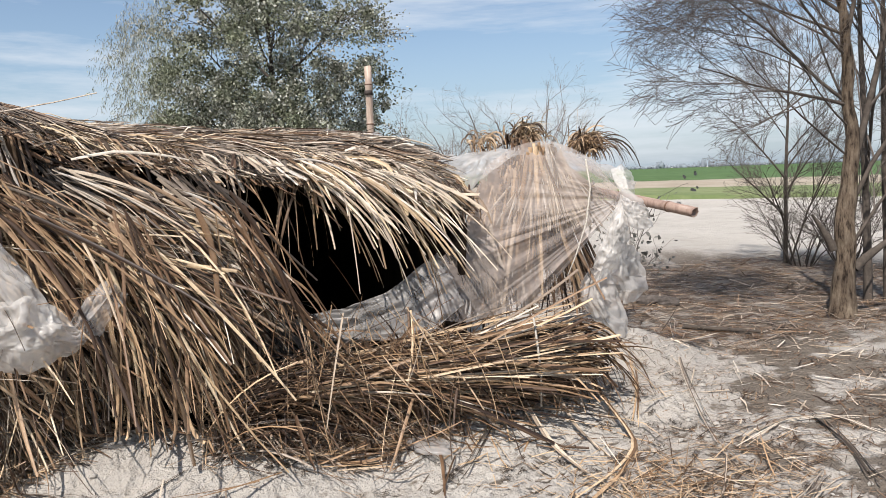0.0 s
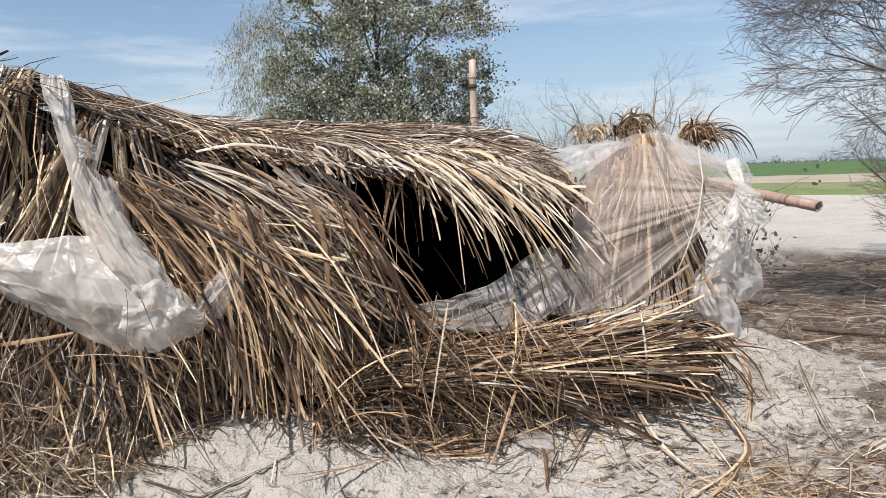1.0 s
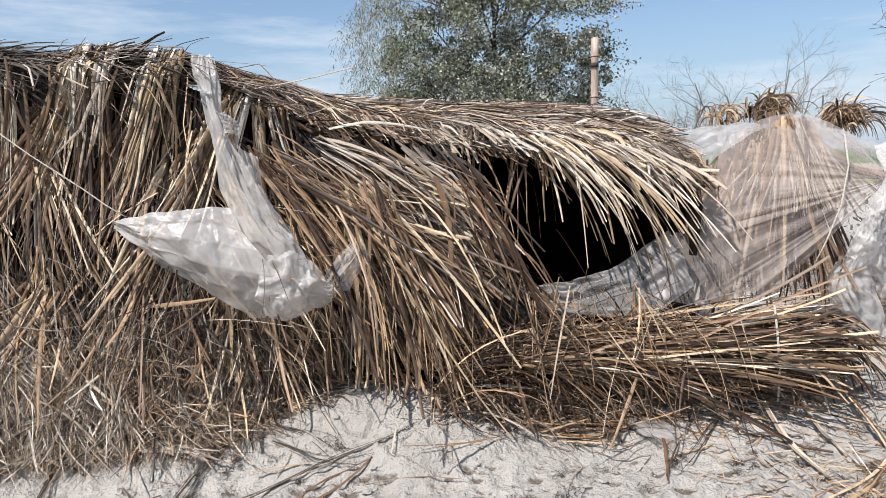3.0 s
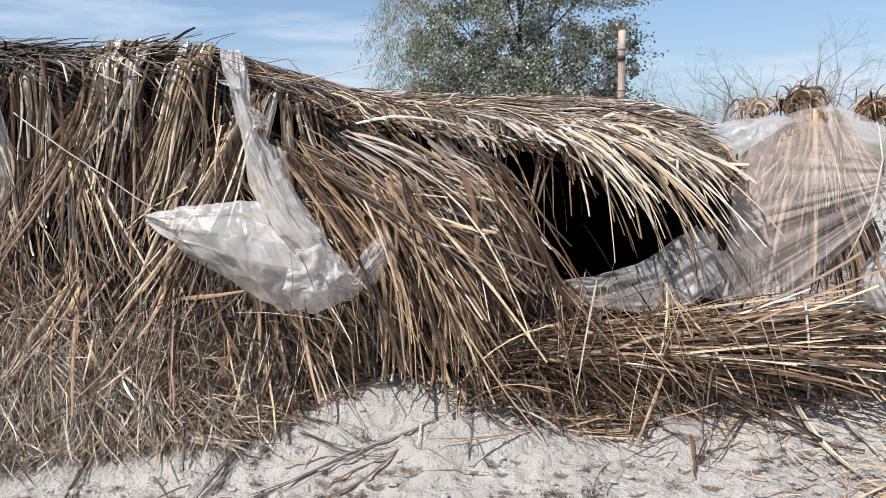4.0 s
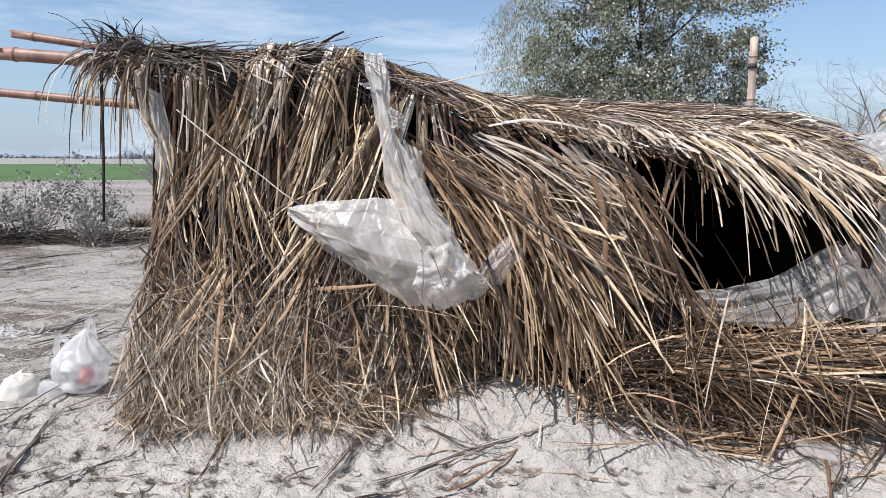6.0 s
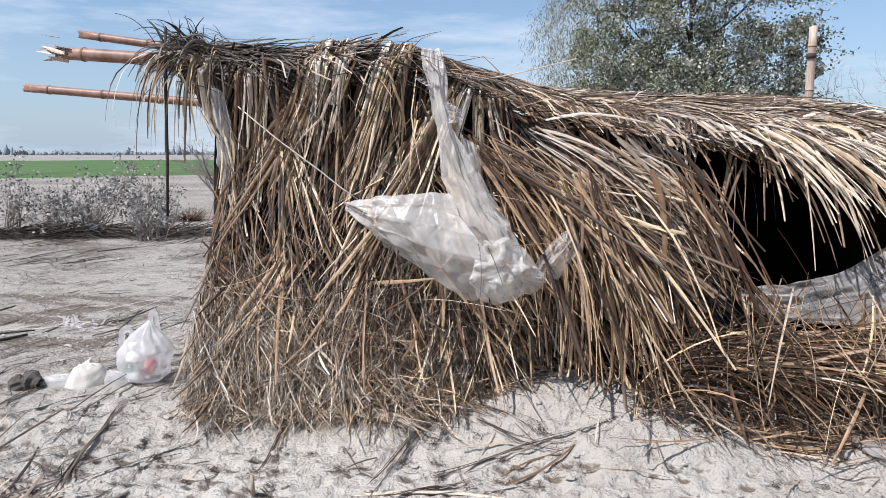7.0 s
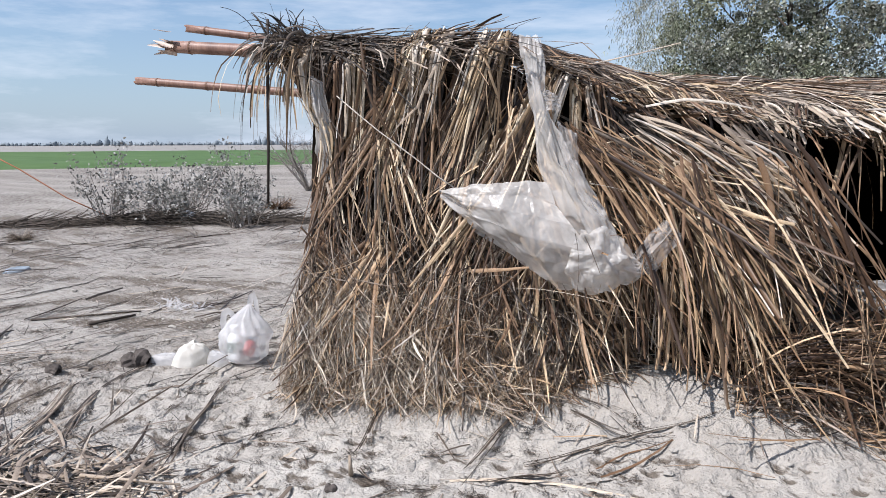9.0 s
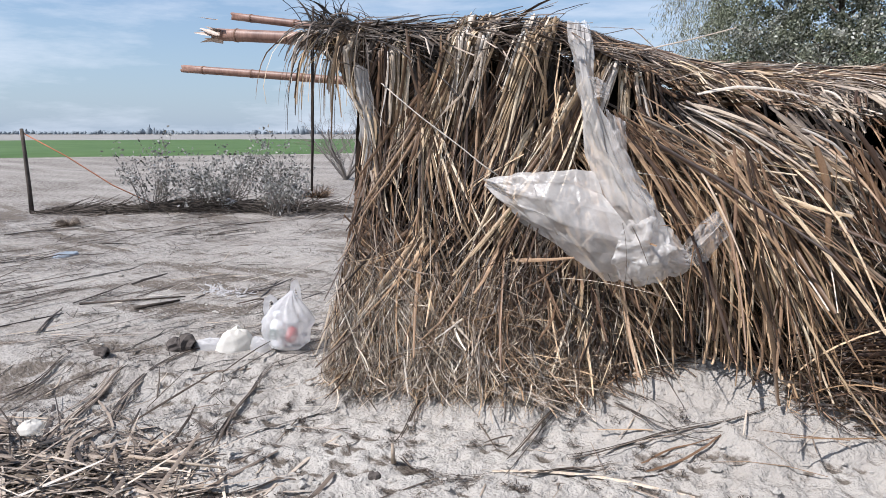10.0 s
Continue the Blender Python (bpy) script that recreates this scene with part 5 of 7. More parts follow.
bamboo("beam", (1.05, 0.34, 1.745), (-0.32, 0.37, 1.865), 0.046, 0.044, M_BAM_OLD, hut, 4, "grey old bamboo beam under the thatch")

# ---- plastic sheets ----
def sheet(name, rows, mat, label, sub=8, folds=0.012, seed=1, lines=5, parent_m=HUT, owner=None):
    """A sheet over a small net of corner points, smoothed, with folds running along its rows."""
    g = np.random.default_rng(seed)
    c = np.array(rows, float)
    nr, nc, _ = c.shape

    def dense(a, axis, m):
        k = a.shape[axis]
        t = np.linspace(0, k - 1, m)
        i = np.clip(t.astype(int), 0, k - 2)
        f = t - i
        f = f * f * (3 - 2 * f) * 0.5 + f * 0.5
        sh = [1, 1, 1]
        sh[axis] = m
        f = f.reshape(sh)
        return np.take(a, i, axis) * (1 - f) + np.take(a, i + 1, axis) * f
    d = dense(dense(c, 0, nr * sub * 2), 1, nc * sub * 2)
    h, w, _ = d.shape
    s, t = np.meshgrid(np.linspace(0, 1, h), np.linspace(0, 1, w), indexing="ij")
    du, dv = np.gradient(d, axis=0), np.gradient(d, axis=1)
    nn = unit(np.cross(du, dv) + 1e-9)
    wob = np.zeros((h, w))
    for _ in range(lines):
        fr, ph, sk = g.uniform(3, 16), g.uniform(0, 6.28), g.uniform(-5, 5)
        wob += np.abs(np.sin(t * fr * 2 + s * sk + ph)) * g.uniform(0.3, 1) / lines
    crease = np.zeros((h, w))
    for _ in range(16):
        f, an, ph = g.uniform(9, 60), g.uniform(0, 3.14), g.uniform(0, 6.28)
        crease += np.arcsin(np.sin((s * math.cos(an) + t * math.sin(an)) * f + ph + 1.5 * np.sin(s * 5 + ph) * np.sin(t * 4 + an))) * 0.637 * 5 / f * (0.5 + 0.5 * np.sin(s * 7 * math.sin(an * 3) + t * 6 * math.cos(ph) + ph))
    wob += 1.3 * crease
    wob += 0.5 * wave(s * 9, t * 9, 1.0, seed) + 0.25 * wave(s * 30, t * 30, 1.0, seed + 1)
    d = d + nn * (wob * folds)[..., None]
    idx = np.arange(h * w).reshape(h, w)
    f = np.stack([idx[:-1, :-1], idx[1:, :-1], idx[1:, 1:], idx[:-1, 1:]], -1).reshape(-1, 4)
    if owner is not None:
        return part_of(name, mesh_of(name, d.reshape(-1, 3), f, mat), owner, label)
    ob = new(name, mesh_of(name, d.reshape(-1, 3), f, mat))
    ob.matrix_world = parent_m
    return tagged(ob, label, "plastic sheet")


# torn sheet on the front wall: a twisted strip from the beam, its loose flaps, and a leaf-shaped pouch
rag = thing("plastic_rag", "torn cloudy white plastic sheet tied over the beam", "plastic sheet", HUT @ pose(0.03, -0.05, 0))
sheet("strip", [
    [(1.22, 0.140, 1.861), (1.26, 0.120, 1.869), (1.30, 0.130, 1.849)],
    [(1.22, 0.100, 1.783), (1.27, 0.050, 1.782), (1.31, 0.080, 1.753)],
    [(1.24, 0.080, 1.675), (1.29, 0.020, 1.675), (1.32, 0.050, 1.640)],
    [(1.26, 0.070, 1.528), (1.32, 0.000, 1.537), (1.35, 0.040, 1.507)],
    [(1.29, 0.070, 1.393), (1.36, -0.010, 1.400), (1.41, 0.030, 1.399)],
    [(1.32, 0.060, 1.244), (1.41, -0.030, 1.259), (1.47, 0.030, 1.247)],
    [(1.37, 0.050, 1.120), (1.47, -0.050, 1.133), (1.55, 0.020, 1.115)],
    [(1.41, 0.030, 0.997), (1.53, -0.080, 1.020), (1.63, 0.010, 0.999)],
    [(1.43, 0.020, 0.915), (1.58, -0.100, 0.927), (1.68, 0.000, 0.911)],
    [(1.49, 0.020, 0.807), (1.64, -0.090, 0.821), (1.73, 0.020, 0.811)],
], M_RAG, "twisted cloudy strip", sub=8, folds=0.020, seed=3, owner=rag)
sheet("flap", [
    [(1.40, 0.000, 1.458), (1.44, -0.020, 1.425), (1.49, 0.010, 1.398)],
    [(1.41, -0.010, 1.364), (1.46, -0.030, 1.355), (1.49, 0.010, 1.335)],
    [(1.44, -0.010, 1.269), (1.48, -0.040, 1.275), (1.50, 0.010, 1.262)],
    [(1.48, -0.010, 1.173), (1.53, -0.050, 1.174), (1.55, 0.000, 1.157)],
    [(1.52, -0.020, 1.082), (1.57, -0.050, 1.078), (1.61, 0.000, 1.062)],
    [(1.58, -0.020, 0.993), (1.63, -0.040, 0.988), (1.66, 0.000, 0.971)],
], M_FILMC, "thin clear flap", folds=0.012, seed=4, owner=rag)
sheet("flap", [
    [(1.31, 0.010, 1.614), (1.35, -0.020, 1.601), (1.37, 0.000, 1.581)],
    [(1.34, 0.000, 1.566), (1.38, -0.030, 1.558), (1.41, 0.000, 1.549)],
    [(1.36, 0.000, 1.507), (1.38, -0.030, 1.511), (1.40, 0.000, 1.496)],
], M_FILMC, "thin clear flap", folds=0.010, seed=6, owner=rag)
sheet("pouch", [
    [(0.80, 0.100, 1.111), (0.96, 0.050, 1.138), (1.11, 0.030, 1.163), (1.26, 0.040, 1.170), (1.36, 0.040, 1.162)],
    [(0.80, 0.090, 1.106), (0.97, 0.020, 1.097), (1.13, -0.010, 1.112), (1.27, 0.000, 1.108), (1.40, -0.010, 1.051)],
    [(0.81, 0.090, 1.101), (0.98, 0.000, 1.045), (1.14, -0.040, 1.028), (1.29, -0.050, 1.009), (1.48, -0.070, 0.969)],
    [(0.81, 0.090, 1.095), (0.99, 0.000, 0.996), (1.16, -0.050, 0.943), (1.32, -0.080, 0.899), (1.58, -0.090, 0.845)],
    [(0.82, 0.090, 1.089), (1.00, 0.020, 0.960), (1.18, -0.020, 0.868), (1.36, -0.060, 0.792), (1.66, -0.050, 0.739)],
    [(0.83, 0.100, 1.080), (1.01, 0.050, 0.923), (1.19, 0.030, 0.798), (1.39, 0.000, 0.691), (1.65, 0.010, 0.652)],
    [(0.83, 0.110, 1.071), (1.02, 0.080, 0.896), (1.21, 0.070, 0.762), (1.42, 0.060, 0.649), (1.59, 0.060, 0.612)],
], M_RAG, "sagging leaf-shaped pouch", sub=10, folds=0.014, seed=5, owner=rag)
sheet("belly", [
    [(1.53, -0.060, 0.945), (1.63, -0.090, 0.965), (1.70, -0.050, 0.917), (1.75, -0.010, 0.838)],
    [(1.48, -0.080, 0.846), (1.61, -0.120, 0.848), (1.71, -0.080, 0.825), (1.79, -0.010, 0.781)],
    [(1.46, -0.060, 0.748), (1.59, -0.110, 0.753), (1.71, -0.080, 0.751), (1.82, 0.000, 0.739)],
    [(1.50, 0.000, 0.648), (1.59, -0.020, 0.635), (1.68, -0.010, 0.661), (1.79, 0.030, 0.711)],
], M_RAG, "crumpled bulging fold", sub=10, folds=0.02, seed=9, owner=rag)
sheet("corner", [
    [(1.73, -0.020, 0.770), (1.79, -0.040, 0.749), (1.85, 0.000, 0.734)],
    [(1.79, -0.010, 0.856), (1.84, -0.030, 0.824), (1.90, 0.010, 0.753)],
    [(1.84, 0.010, 0.930), (1.90, -0.010, 0.889), (1.94, 0.030, 0.834)],
    [(1.91, 0.030, 0.995), (1.96, 0.010, 0.968), (2.00, 0.050, 0.920)],
], M_FILMC, "torn corner caught in the reeds", folds=0.014, seed=8, owner=rag)

# big sheet over the far end, pulled into folds that run to the tie on the pole
FAN_TIE = np.array([5.25, 0.62, 1.19])
FAN_RIM = np.array([(5.24, 0.80, 1.36), (5.02, 0.82, 1.54), (4.74, 0.82, 1.62), (4.46, 0.76, 1.57), (4.20, 0.70, 1.44), (4.06, 0.60, 1.22), (3.94, 0.51, 1.02),
                    (3.72, 0.45, 0.86), (3.60, 0.42, 0.70), (3.62, 0.40, 0.55), (3.87, 0.40, 0.50), (4.20, 0.42, 0.50), (4.46, 0.46, 0.58)])


def fan_sheet():
    g = np.random.default_rng(12)
    seg = np.concatenate([[0], np.cumsum(np.linalg.norm(np.diff(FAN_RIM, axis=0), axis=1))])
    m, h = 420, 46
    s = np.linspace(0, seg[-1], m)
    rim = np.stack([np.interp(s, seg, FAN_RIM[:, i]) for i in range(3)], 1)
    k = np.hanning(31) / np.hanning(31).sum()
    rim[16:-16] = np.stack([np.convolve(rim[:, i], k, "same") for i in range(3)], 1)[16:-16]
    q = s / seg[-1]
    rim = rim + (rim - FAN_TIE) * (0.015 * wave(s * 6, s * 0, 1.0, 5))[:, None]
    r = np.linspace(0.015, 1, h)[:, None]
    d = FAN_TIE + (rim - FAN_TIE)[None] * r[..., None]
    # folds, sharp on both sides, spreading from the tie
    def tri(x):
        return np.arcsin(np.sin(x)) / 1.571
    w = np.zeros((h, m))
    for _ in range(7):
        f, ph, wr = g.uniform(16, 75), g.uniform(0, 6.28), g.uniform(-0.5, 0.5)
        reach = g.uniform(0.3, 1.0)
        w += tri(q[None] * f * 2 + wr * r + ph) * np.exp(-((r - 0.35 - 0.3 * reach) / 0.5) ** 2) * (18 / (f + 12)) * (0.5 + 0.5 * np.sin(q[None] * g.uniform(6, 20) + ph))
    w = w * 0.017 * np.clip(r * 3, 0.25, 1)
    # pushed out by the reeds inside, with a few cross wrinkles
    w += 0.012 * tri(r * 22 + 5 * np.sin(q * 17)[None] + 9 * q[None]) * fade(q, 0.1, 0.2)[None] * (1 - fade(q, 0.45, 0.6))[None] * r
    w += 0.008 * wave(q[None] * 60 + 0 * r, r * 9 + 0 * q[None], 1.0, 7) * r
    d[:, :, 1] -= w + 0.05 * np.sin(r * math.pi) * np.sin(q * math.pi)[None]
    d[:, :, 2] += 0.4 * w
    idx = np.arange(h * m).reshape(h, m)
    f = np.stack([idx[:-1, :-1], idx[1:, :-1], idx[1:, 1:], idx[:-1, 1:]], -1).reshape(-1, 4)
    ob = new("plastic_sheet", mesh_of("plastic_sheet", d.reshape(-1, 3), f, M_FILMF))
    ob.matrix_world = HUT
    return tagged(ob, "large cloudy translucent plastic sheet gathered at the pole", "plastic sheet")


fan_sheet()
strip2 = new("plastic_strip", tube_mesh("plastic_strip", [(4.98, 0.68, 1.47), (4.93, 0.56, 1.28), (4.83, 0.47, 1.05), (4.70, 0.41, 0.84), (4.63, 0.40, 0.72)], np.array([0.008, 0.006, 0.006, 0.005, 0.004]), M_ROPE, 5))
strip2.matrix_world = HUT
tagged(strip2, "thin white strip hanging down the plastic sheet", "strip")
sheet("plastic_sheet", [
    [(2.90, 0.55, 0.62), (3.18, 0.50, 0.64), (3.45, 0.46, 0.74), (3.75, 0.47, 0.93)],
    [(2.95, 0.48, 0.57), (3.22, 0.42, 0.56), (3.52, 0.38, 0.64), (3.80, 0.41, 0.82)],
    [(3.0, 0.40, 0.50), (3.30, 0.34, 0.46), (3.62, 0.32, 0.48), (3.86, 0.36, 0.62)],
], M_FILMC, "grey slack plastic sheet hanging across the gap", folds=0.03, seed=14)
sheet("plastic_sheet", [
    [(5.01, 0.660, 0.699), (5.05, 0.600, 0.726), (5.18, 0.660, 0.684)],
    [(4.92, 0.660, 0.620), (4.99, 0.580, 0.615), (5.21, 0.660, 0.573)],
    [(4.90, 0.660, 0.502), (5.00, 0.570, 0.497), (5.25, 0.660, 0.445)],
    [(4.99, 0.660, 0.372), (5.07, 0.580, 0.357), (5.29, 0.660, 0.305)],
    [(5.09, 0.660, 0.197), (5.15, 0.600, 0.194), (5.31, 0.660, 0.148)],
    [(5.15, 0.660, 0.041), (5.20, 0.620, 0.018), (5.32, 0.660, 0.001)],
], M_RAG, "crumpled tail of cloudy plastic hanging to the sand", sub=10, folds=0.026, seed=17, lines=7)
sheet("plastic_sheet", [
    [(5.23, 0.720, 0.809), (5.26, 0.660, 0.865), (5.40, 0.720, 0.834)],
    [(5.11, 0.720, 0.750), (5.21, 0.620, 0.759), (5.48, 0.740, 0.734)],
    [(5.08, 0.720, 0.658), (5.20, 0.600, 0.649), (5.54, 0.740, 0.594)],
    [(5.25, 0.720, 0.540), (5.27, 0.620, 0.530), (5.53, 0.740, 0.502)],
    [(5.28, 0.720, 0.455), (5.29, 0.660, 0.437), (5.41, 0.720, 0.432)],
], M_RAG, "bulging fold of cloudy plastic beside the tail", sub=8, folds=0.024, seed=18, lines=7)
sheet("plastic_sheet", [
    [(5.18, 0.550, 1.219), (5.18, 0.500, 1.200), (5.25, 0.560, 1.165)],
    [(5.10, 0.570, 1.028), (5.11, 0.500, 1.011), (5.25, 0.580, 0.978)],
    [(5.02, 0.590, 0.855), (5.07, 0.520, 0.834), (5.22, 0.600, 0.840)],
    [(4.98, 0.620, 0.722), (5.03, 0.580, 0.698), (5.18, 0.640, 0.703)],
], M_RAG, "slack plastic running down from the tied pole", sub=8, folds=0.022, seed=20, lines=7)
sheet("plastic_sheet", [
    [(5.09, 0.440, 1.197), (5.16, 0.400, 1.180), (5.29, 0.440, 1.149)],
    [(5.12, 0.450, 1.104), (5.17, 0.400, 1.088), (5.34, 0.460, 1.069)],
    [(5.16, 0.460, 1.010), (5.22, 0.420, 0.977), (5.39, 0.480, 0.987)],
], M_RAG, "ragged end of plastic hanging from the pole", folds=0.010, seed=27, lines=7)
sheet("plastic_sheet", [
    [(5.28, 0.800, 1.396), (5.34, 0.760, 1.425), (5.48, 0.820, 1.369)],
    [(5.26, 0.740, 1.314), (5.32, 0.680, 1.327), (5.46, 0.760, 1.274)],
    [(5.25, 0.660, 1.235), (5.28, 0.600, 1.234), (5.39, 0.680, 1.188)],
], M_RAG, "crumpled plastic gathered above the tie", folds=0.008, seed=28, lines=7)
sheet("plastic_sheet", [
    [(4.14, 1.75, 1.52), (4.35, 1.65, 1.55), (4.75, 1.60, 1.50), (5.10, 1.50, 1.46), (5.45, 1.3, 1.38)],
    [(4.10, 1.35, 1.45), (4.35, 1.25, 1.52), (4.75, 1.20, 1.52), (5.15, 1.15, 1.46), (5.55, 1.0, 1.36)],
    [(4.08, 0.95, 1.38), (4.32, 0.92, 1.50), (4.66, 0.94, 1.54), (5.05, 0.90, 1.46), (5.50, 0.84, 1.28)],
    [(4.10, 0.74, 1.24), (4.28, 0.74, 1.42), (4.60, 0.84, 1.56), (5.05, 0.84, 1.46), (5.42, 0.78, 1.18)],
], M_FILM, "crumpled cloudy plastic over the roof end", sub=9, folds=0.04, seed=19, lines=7)
bamboo("bamboo_pole", (5.30, 1.6, 1.30), (5.30, -0.02, 1.11), 0.034, 0.034, M_BAM_DULL, hut, 3, "dull reddish-brown bamboo cross pole sticking out")

for ru, rv, rl in ((3.40, 2.0, 0.26), (3.72, 2.05, 0.30), (3.12, 2.08, 0.14)):
    rz = float(roof_z(ru, rv)) + 0.045
    sheet("plastic_scrap", [[(ru, rv - 0.10, rz), (ru + rl * 0.5, rv - 0.12, rz + 0.02), (ru + rl, rv - 0.10, rz)],
                            [(ru + 0.02, rv, rz + 0.03), (ru + rl * 0.5, rv, rz + 0.05), (ru + rl, rv, rz + 0.02)],
                            [(ru, rv + 0.12, rz), (ru + rl * 0.5, rv + 0.1, rz + 0.02), (ru + rl, rv + 0.1, rz - 0.01)]], M_FILM, "small white plastic scrap caught in the ridge thatch", sub=4, folds=0.03, seed=int(ru * 100))
knot = new("plastic_knot", tube_mesh("plastic_knot", [(5.33, 0.82, 1.16), (5.31, 0.70, 1.20), (5.26, 0.62, 1.225), (5.24, 0.56, 1.20), (5.27, 0.50, 1.17), (5.30, 0.46, 1.15)], np.array([0.026, 0.040, 0.034, 0.046, 0.030, 0.034]), M_FILM, 14))
knot.matrix_world = HUT
tagged(knot, "twisted knot of cloudy plastic round the pole", "plastic knot")

# ---- trees and shrubs ----
class Wood:
    """Collects bent tapered limbs and turns them into one mesh."""

    def __init__(self, seed):
        self.g = np.random.default_rng(seed)
        self.parts = {}
        self.tips = []

    def limb(self, level, p, d, length, r, depth, spread=0.7, kids=5, rise=0.0, bend=0.25, start=0.3, shrink=0.62, steps=6):
        g = self.g
        pts, rad = [np.array(p, float)], [r]
        d = np.array(d, float) / np.linalg.norm(d)
        for i in range(1, steps + 1):
            d = d + g.normal(0, bend, 3) / steps * 1.6
            d[2] += rise / steps
            d = d / np.linalg.norm(d)
            pts.append(pts[-1] + d * length / steps)
            rad.append(max(r * (1 - 0.75 * i / steps), 0.0017))
        sides = 9 if r > 0.06 else 6 if r > 0.02 else 4 if r > 0.008 else 3
        self.parts.setdefault(level, []).append(tube(pts, np.array(rad), sides))
        if depth == 0:
            self.tips.append((pts[-1], d))
            return pts
        for k in range(kids):
            t = start + (1 - start) * (k + g.random()) / kids
            i = min(int(t * steps), steps - 1)
            q = pts[i] + (pts[i + 1] - pts[i]) * (t * steps - i)
            axis = g.normal(0, 1, 3)
            base = (pts[i + 1] - pts[i]) / np.linalg.norm(pts[i + 1] - pts[i])
            side = np.cross(base, axis)
            side /= np.linalg.norm(side)
            nd = base * math.cos(spread) + side * math.sin(spread)
            self.limb(level + 1, q, nd, length * shrink * g.uniform(0.7, 1.15) * (1.15 - 0.5 * t), max(rad[i] * 0.55, 0.0022), depth - 1, spread, kids, rise, bend, 0.2, shrink, max(3, steps - 1))
        return pts

    def build(self, owner, mats, names):
        """Thick limbs become parts of their own; finer wood is joined, level by level."""
        for level, pieces in sorted(self.parts.items()):
            i = min(level, len(names) - 1)
            if names[i] in ("trunk", "limb", "stem"):
                for v, f in pieces:
                    part_of(names[i], mesh_of(names[i], v, f, mats[i]), owner)
            else:
                v, f = joined(pieces)
                part_of(names[i], mesh_of(names[i], v, f, mats[i]), owner, "", "stuff")


BARE = ("trunk", "limb", "branchwork", "twig_mass", "twig_mass")
# large bare tree beside the hut
t1 = thing("bare_tree", "large leafless tree with pale brown flaking bark", "tree", pose(2.72, 6.35, -0.02))
w = Wood(5)
tz = np.linspace(0, 3.9, 30)
tx = np.interp(tz, [0, 0.7, 1.5, 2.2, 3.0, 3.9], [0, 0.02, 0.05, 0.02, -0.10, -0.2]) + 0.012 * np.sin(tz * 5.3) + 0.008 * np.sin(tz * 11.7 + 1)
tr_ = np.interp(tz, [0, 0.25, 0.7, 1.2, 1.5, 2.2, 3.0, 3.9], [0.125, 0.096, 0.084, 0.076, 0.058, 0.046, 0.034, 0.02]) * (1 + 0.06 * np.sin(tz * 9.1) + 0.05 * np.sin(tz * 17.3 + 2))
w.parts[0] = [tube(np.stack([tx, 0.01 * np.sin(tz * 7), tz], 1), tr_, 14)]
for (p, d, ln, r) in (((0.05, 0, 1.25), (0.30, 0.15, 1.0), 2.9, 0.085), ((0.06, 0.02, 1.0), (0.55, 0.1, 0.9), 2.6, 0.06), ((0.05, 0.02, 0.6), (0.7, 0.2, 0.75), 1.5, 0.045),
                      ((0.04, 0, 1.9), (-0.55, 0.1, 0.75), 2.0, 0.045), ((0.02, 0, 2.3), (-0.8, -0.2, 0.6), 1.9, 0.045), ((0.0, 0, 2.5), (0.4, 0.3, 0.8), 2.0, 0.05),
                      ((-0.05, 0, 2.7), (-0.6, 0.4, 0.7), 2.0, 0.045), ((-0.1, 0, 3.0), (-0.7, -0.3, 0.6), 1.9, 0.04), ((-0.12, 0, 3.3), (0.5, -0.2, 0.8), 1.6, 0.04),
                      ((-0.15, 0, 3.6), (-0.4, 0.1, 0.9), 1.5, 0.035), ((0.03, 0, 1.45), (-0.75, -0.1, 0.5), 1.7, 0.03), ((0.04, 0, 1.7), (-0.7, -0.35, 0.4), 1.6, 0.028),
                      ((0.03, 0, 1.9), (-0.95, -0.1, 0.32), 1.5, 0.045), ((0.0, 0, 2.5), (-0.9, 0.2, 0.25), 1.4, 0.04)):
    w.limb(1, p, d, ln, r * 0.4, 3, 0.6, 8, -0.04, 0.33, 0.15, 0.64)
w.limb(1, (-0.08, 0, 0.62), (-0.45, 0, 0.9), 0.38, 0.045, 0)
w.limb(1, (0.10, 0, 0.45), (0.7, 0, 0.8), 0.6, 0.05, 1, 0.6, 3)
w.build(t1, (M_BARK, M_BARKD, M_TWIG, M_TWIG, M_TWIG), BARE)

# a second clump of bare stems close behind
t1b = thing("bare_tree", "leafless tree of several thin dark stems", "tree", pose(3.25, 7.1, -0.02))
w = Wood(6)
for dx, lean, ln, r in ((0.05, -0.02, 4.2, 0.045), (0.24, 0.05, 4.4, 0.042), (0.45, 0.14, 4.0, 0.04), (0.6, 0.2, 3.6, 0.035)):
    w.limb(0, (dx, 0.1 * dx, 0), (lean, 0.05, 1), ln, r, 3, 0.5, 7, 0.0, 0.12, 0.25, 0.5, 8)
w.build(t1b, (M_BARKD, M_BARKD, M_TWIG, M_TWIG, M_TWIG), ("trunk", "limb", "branchwork", "twig_mass", "twig_mass"))

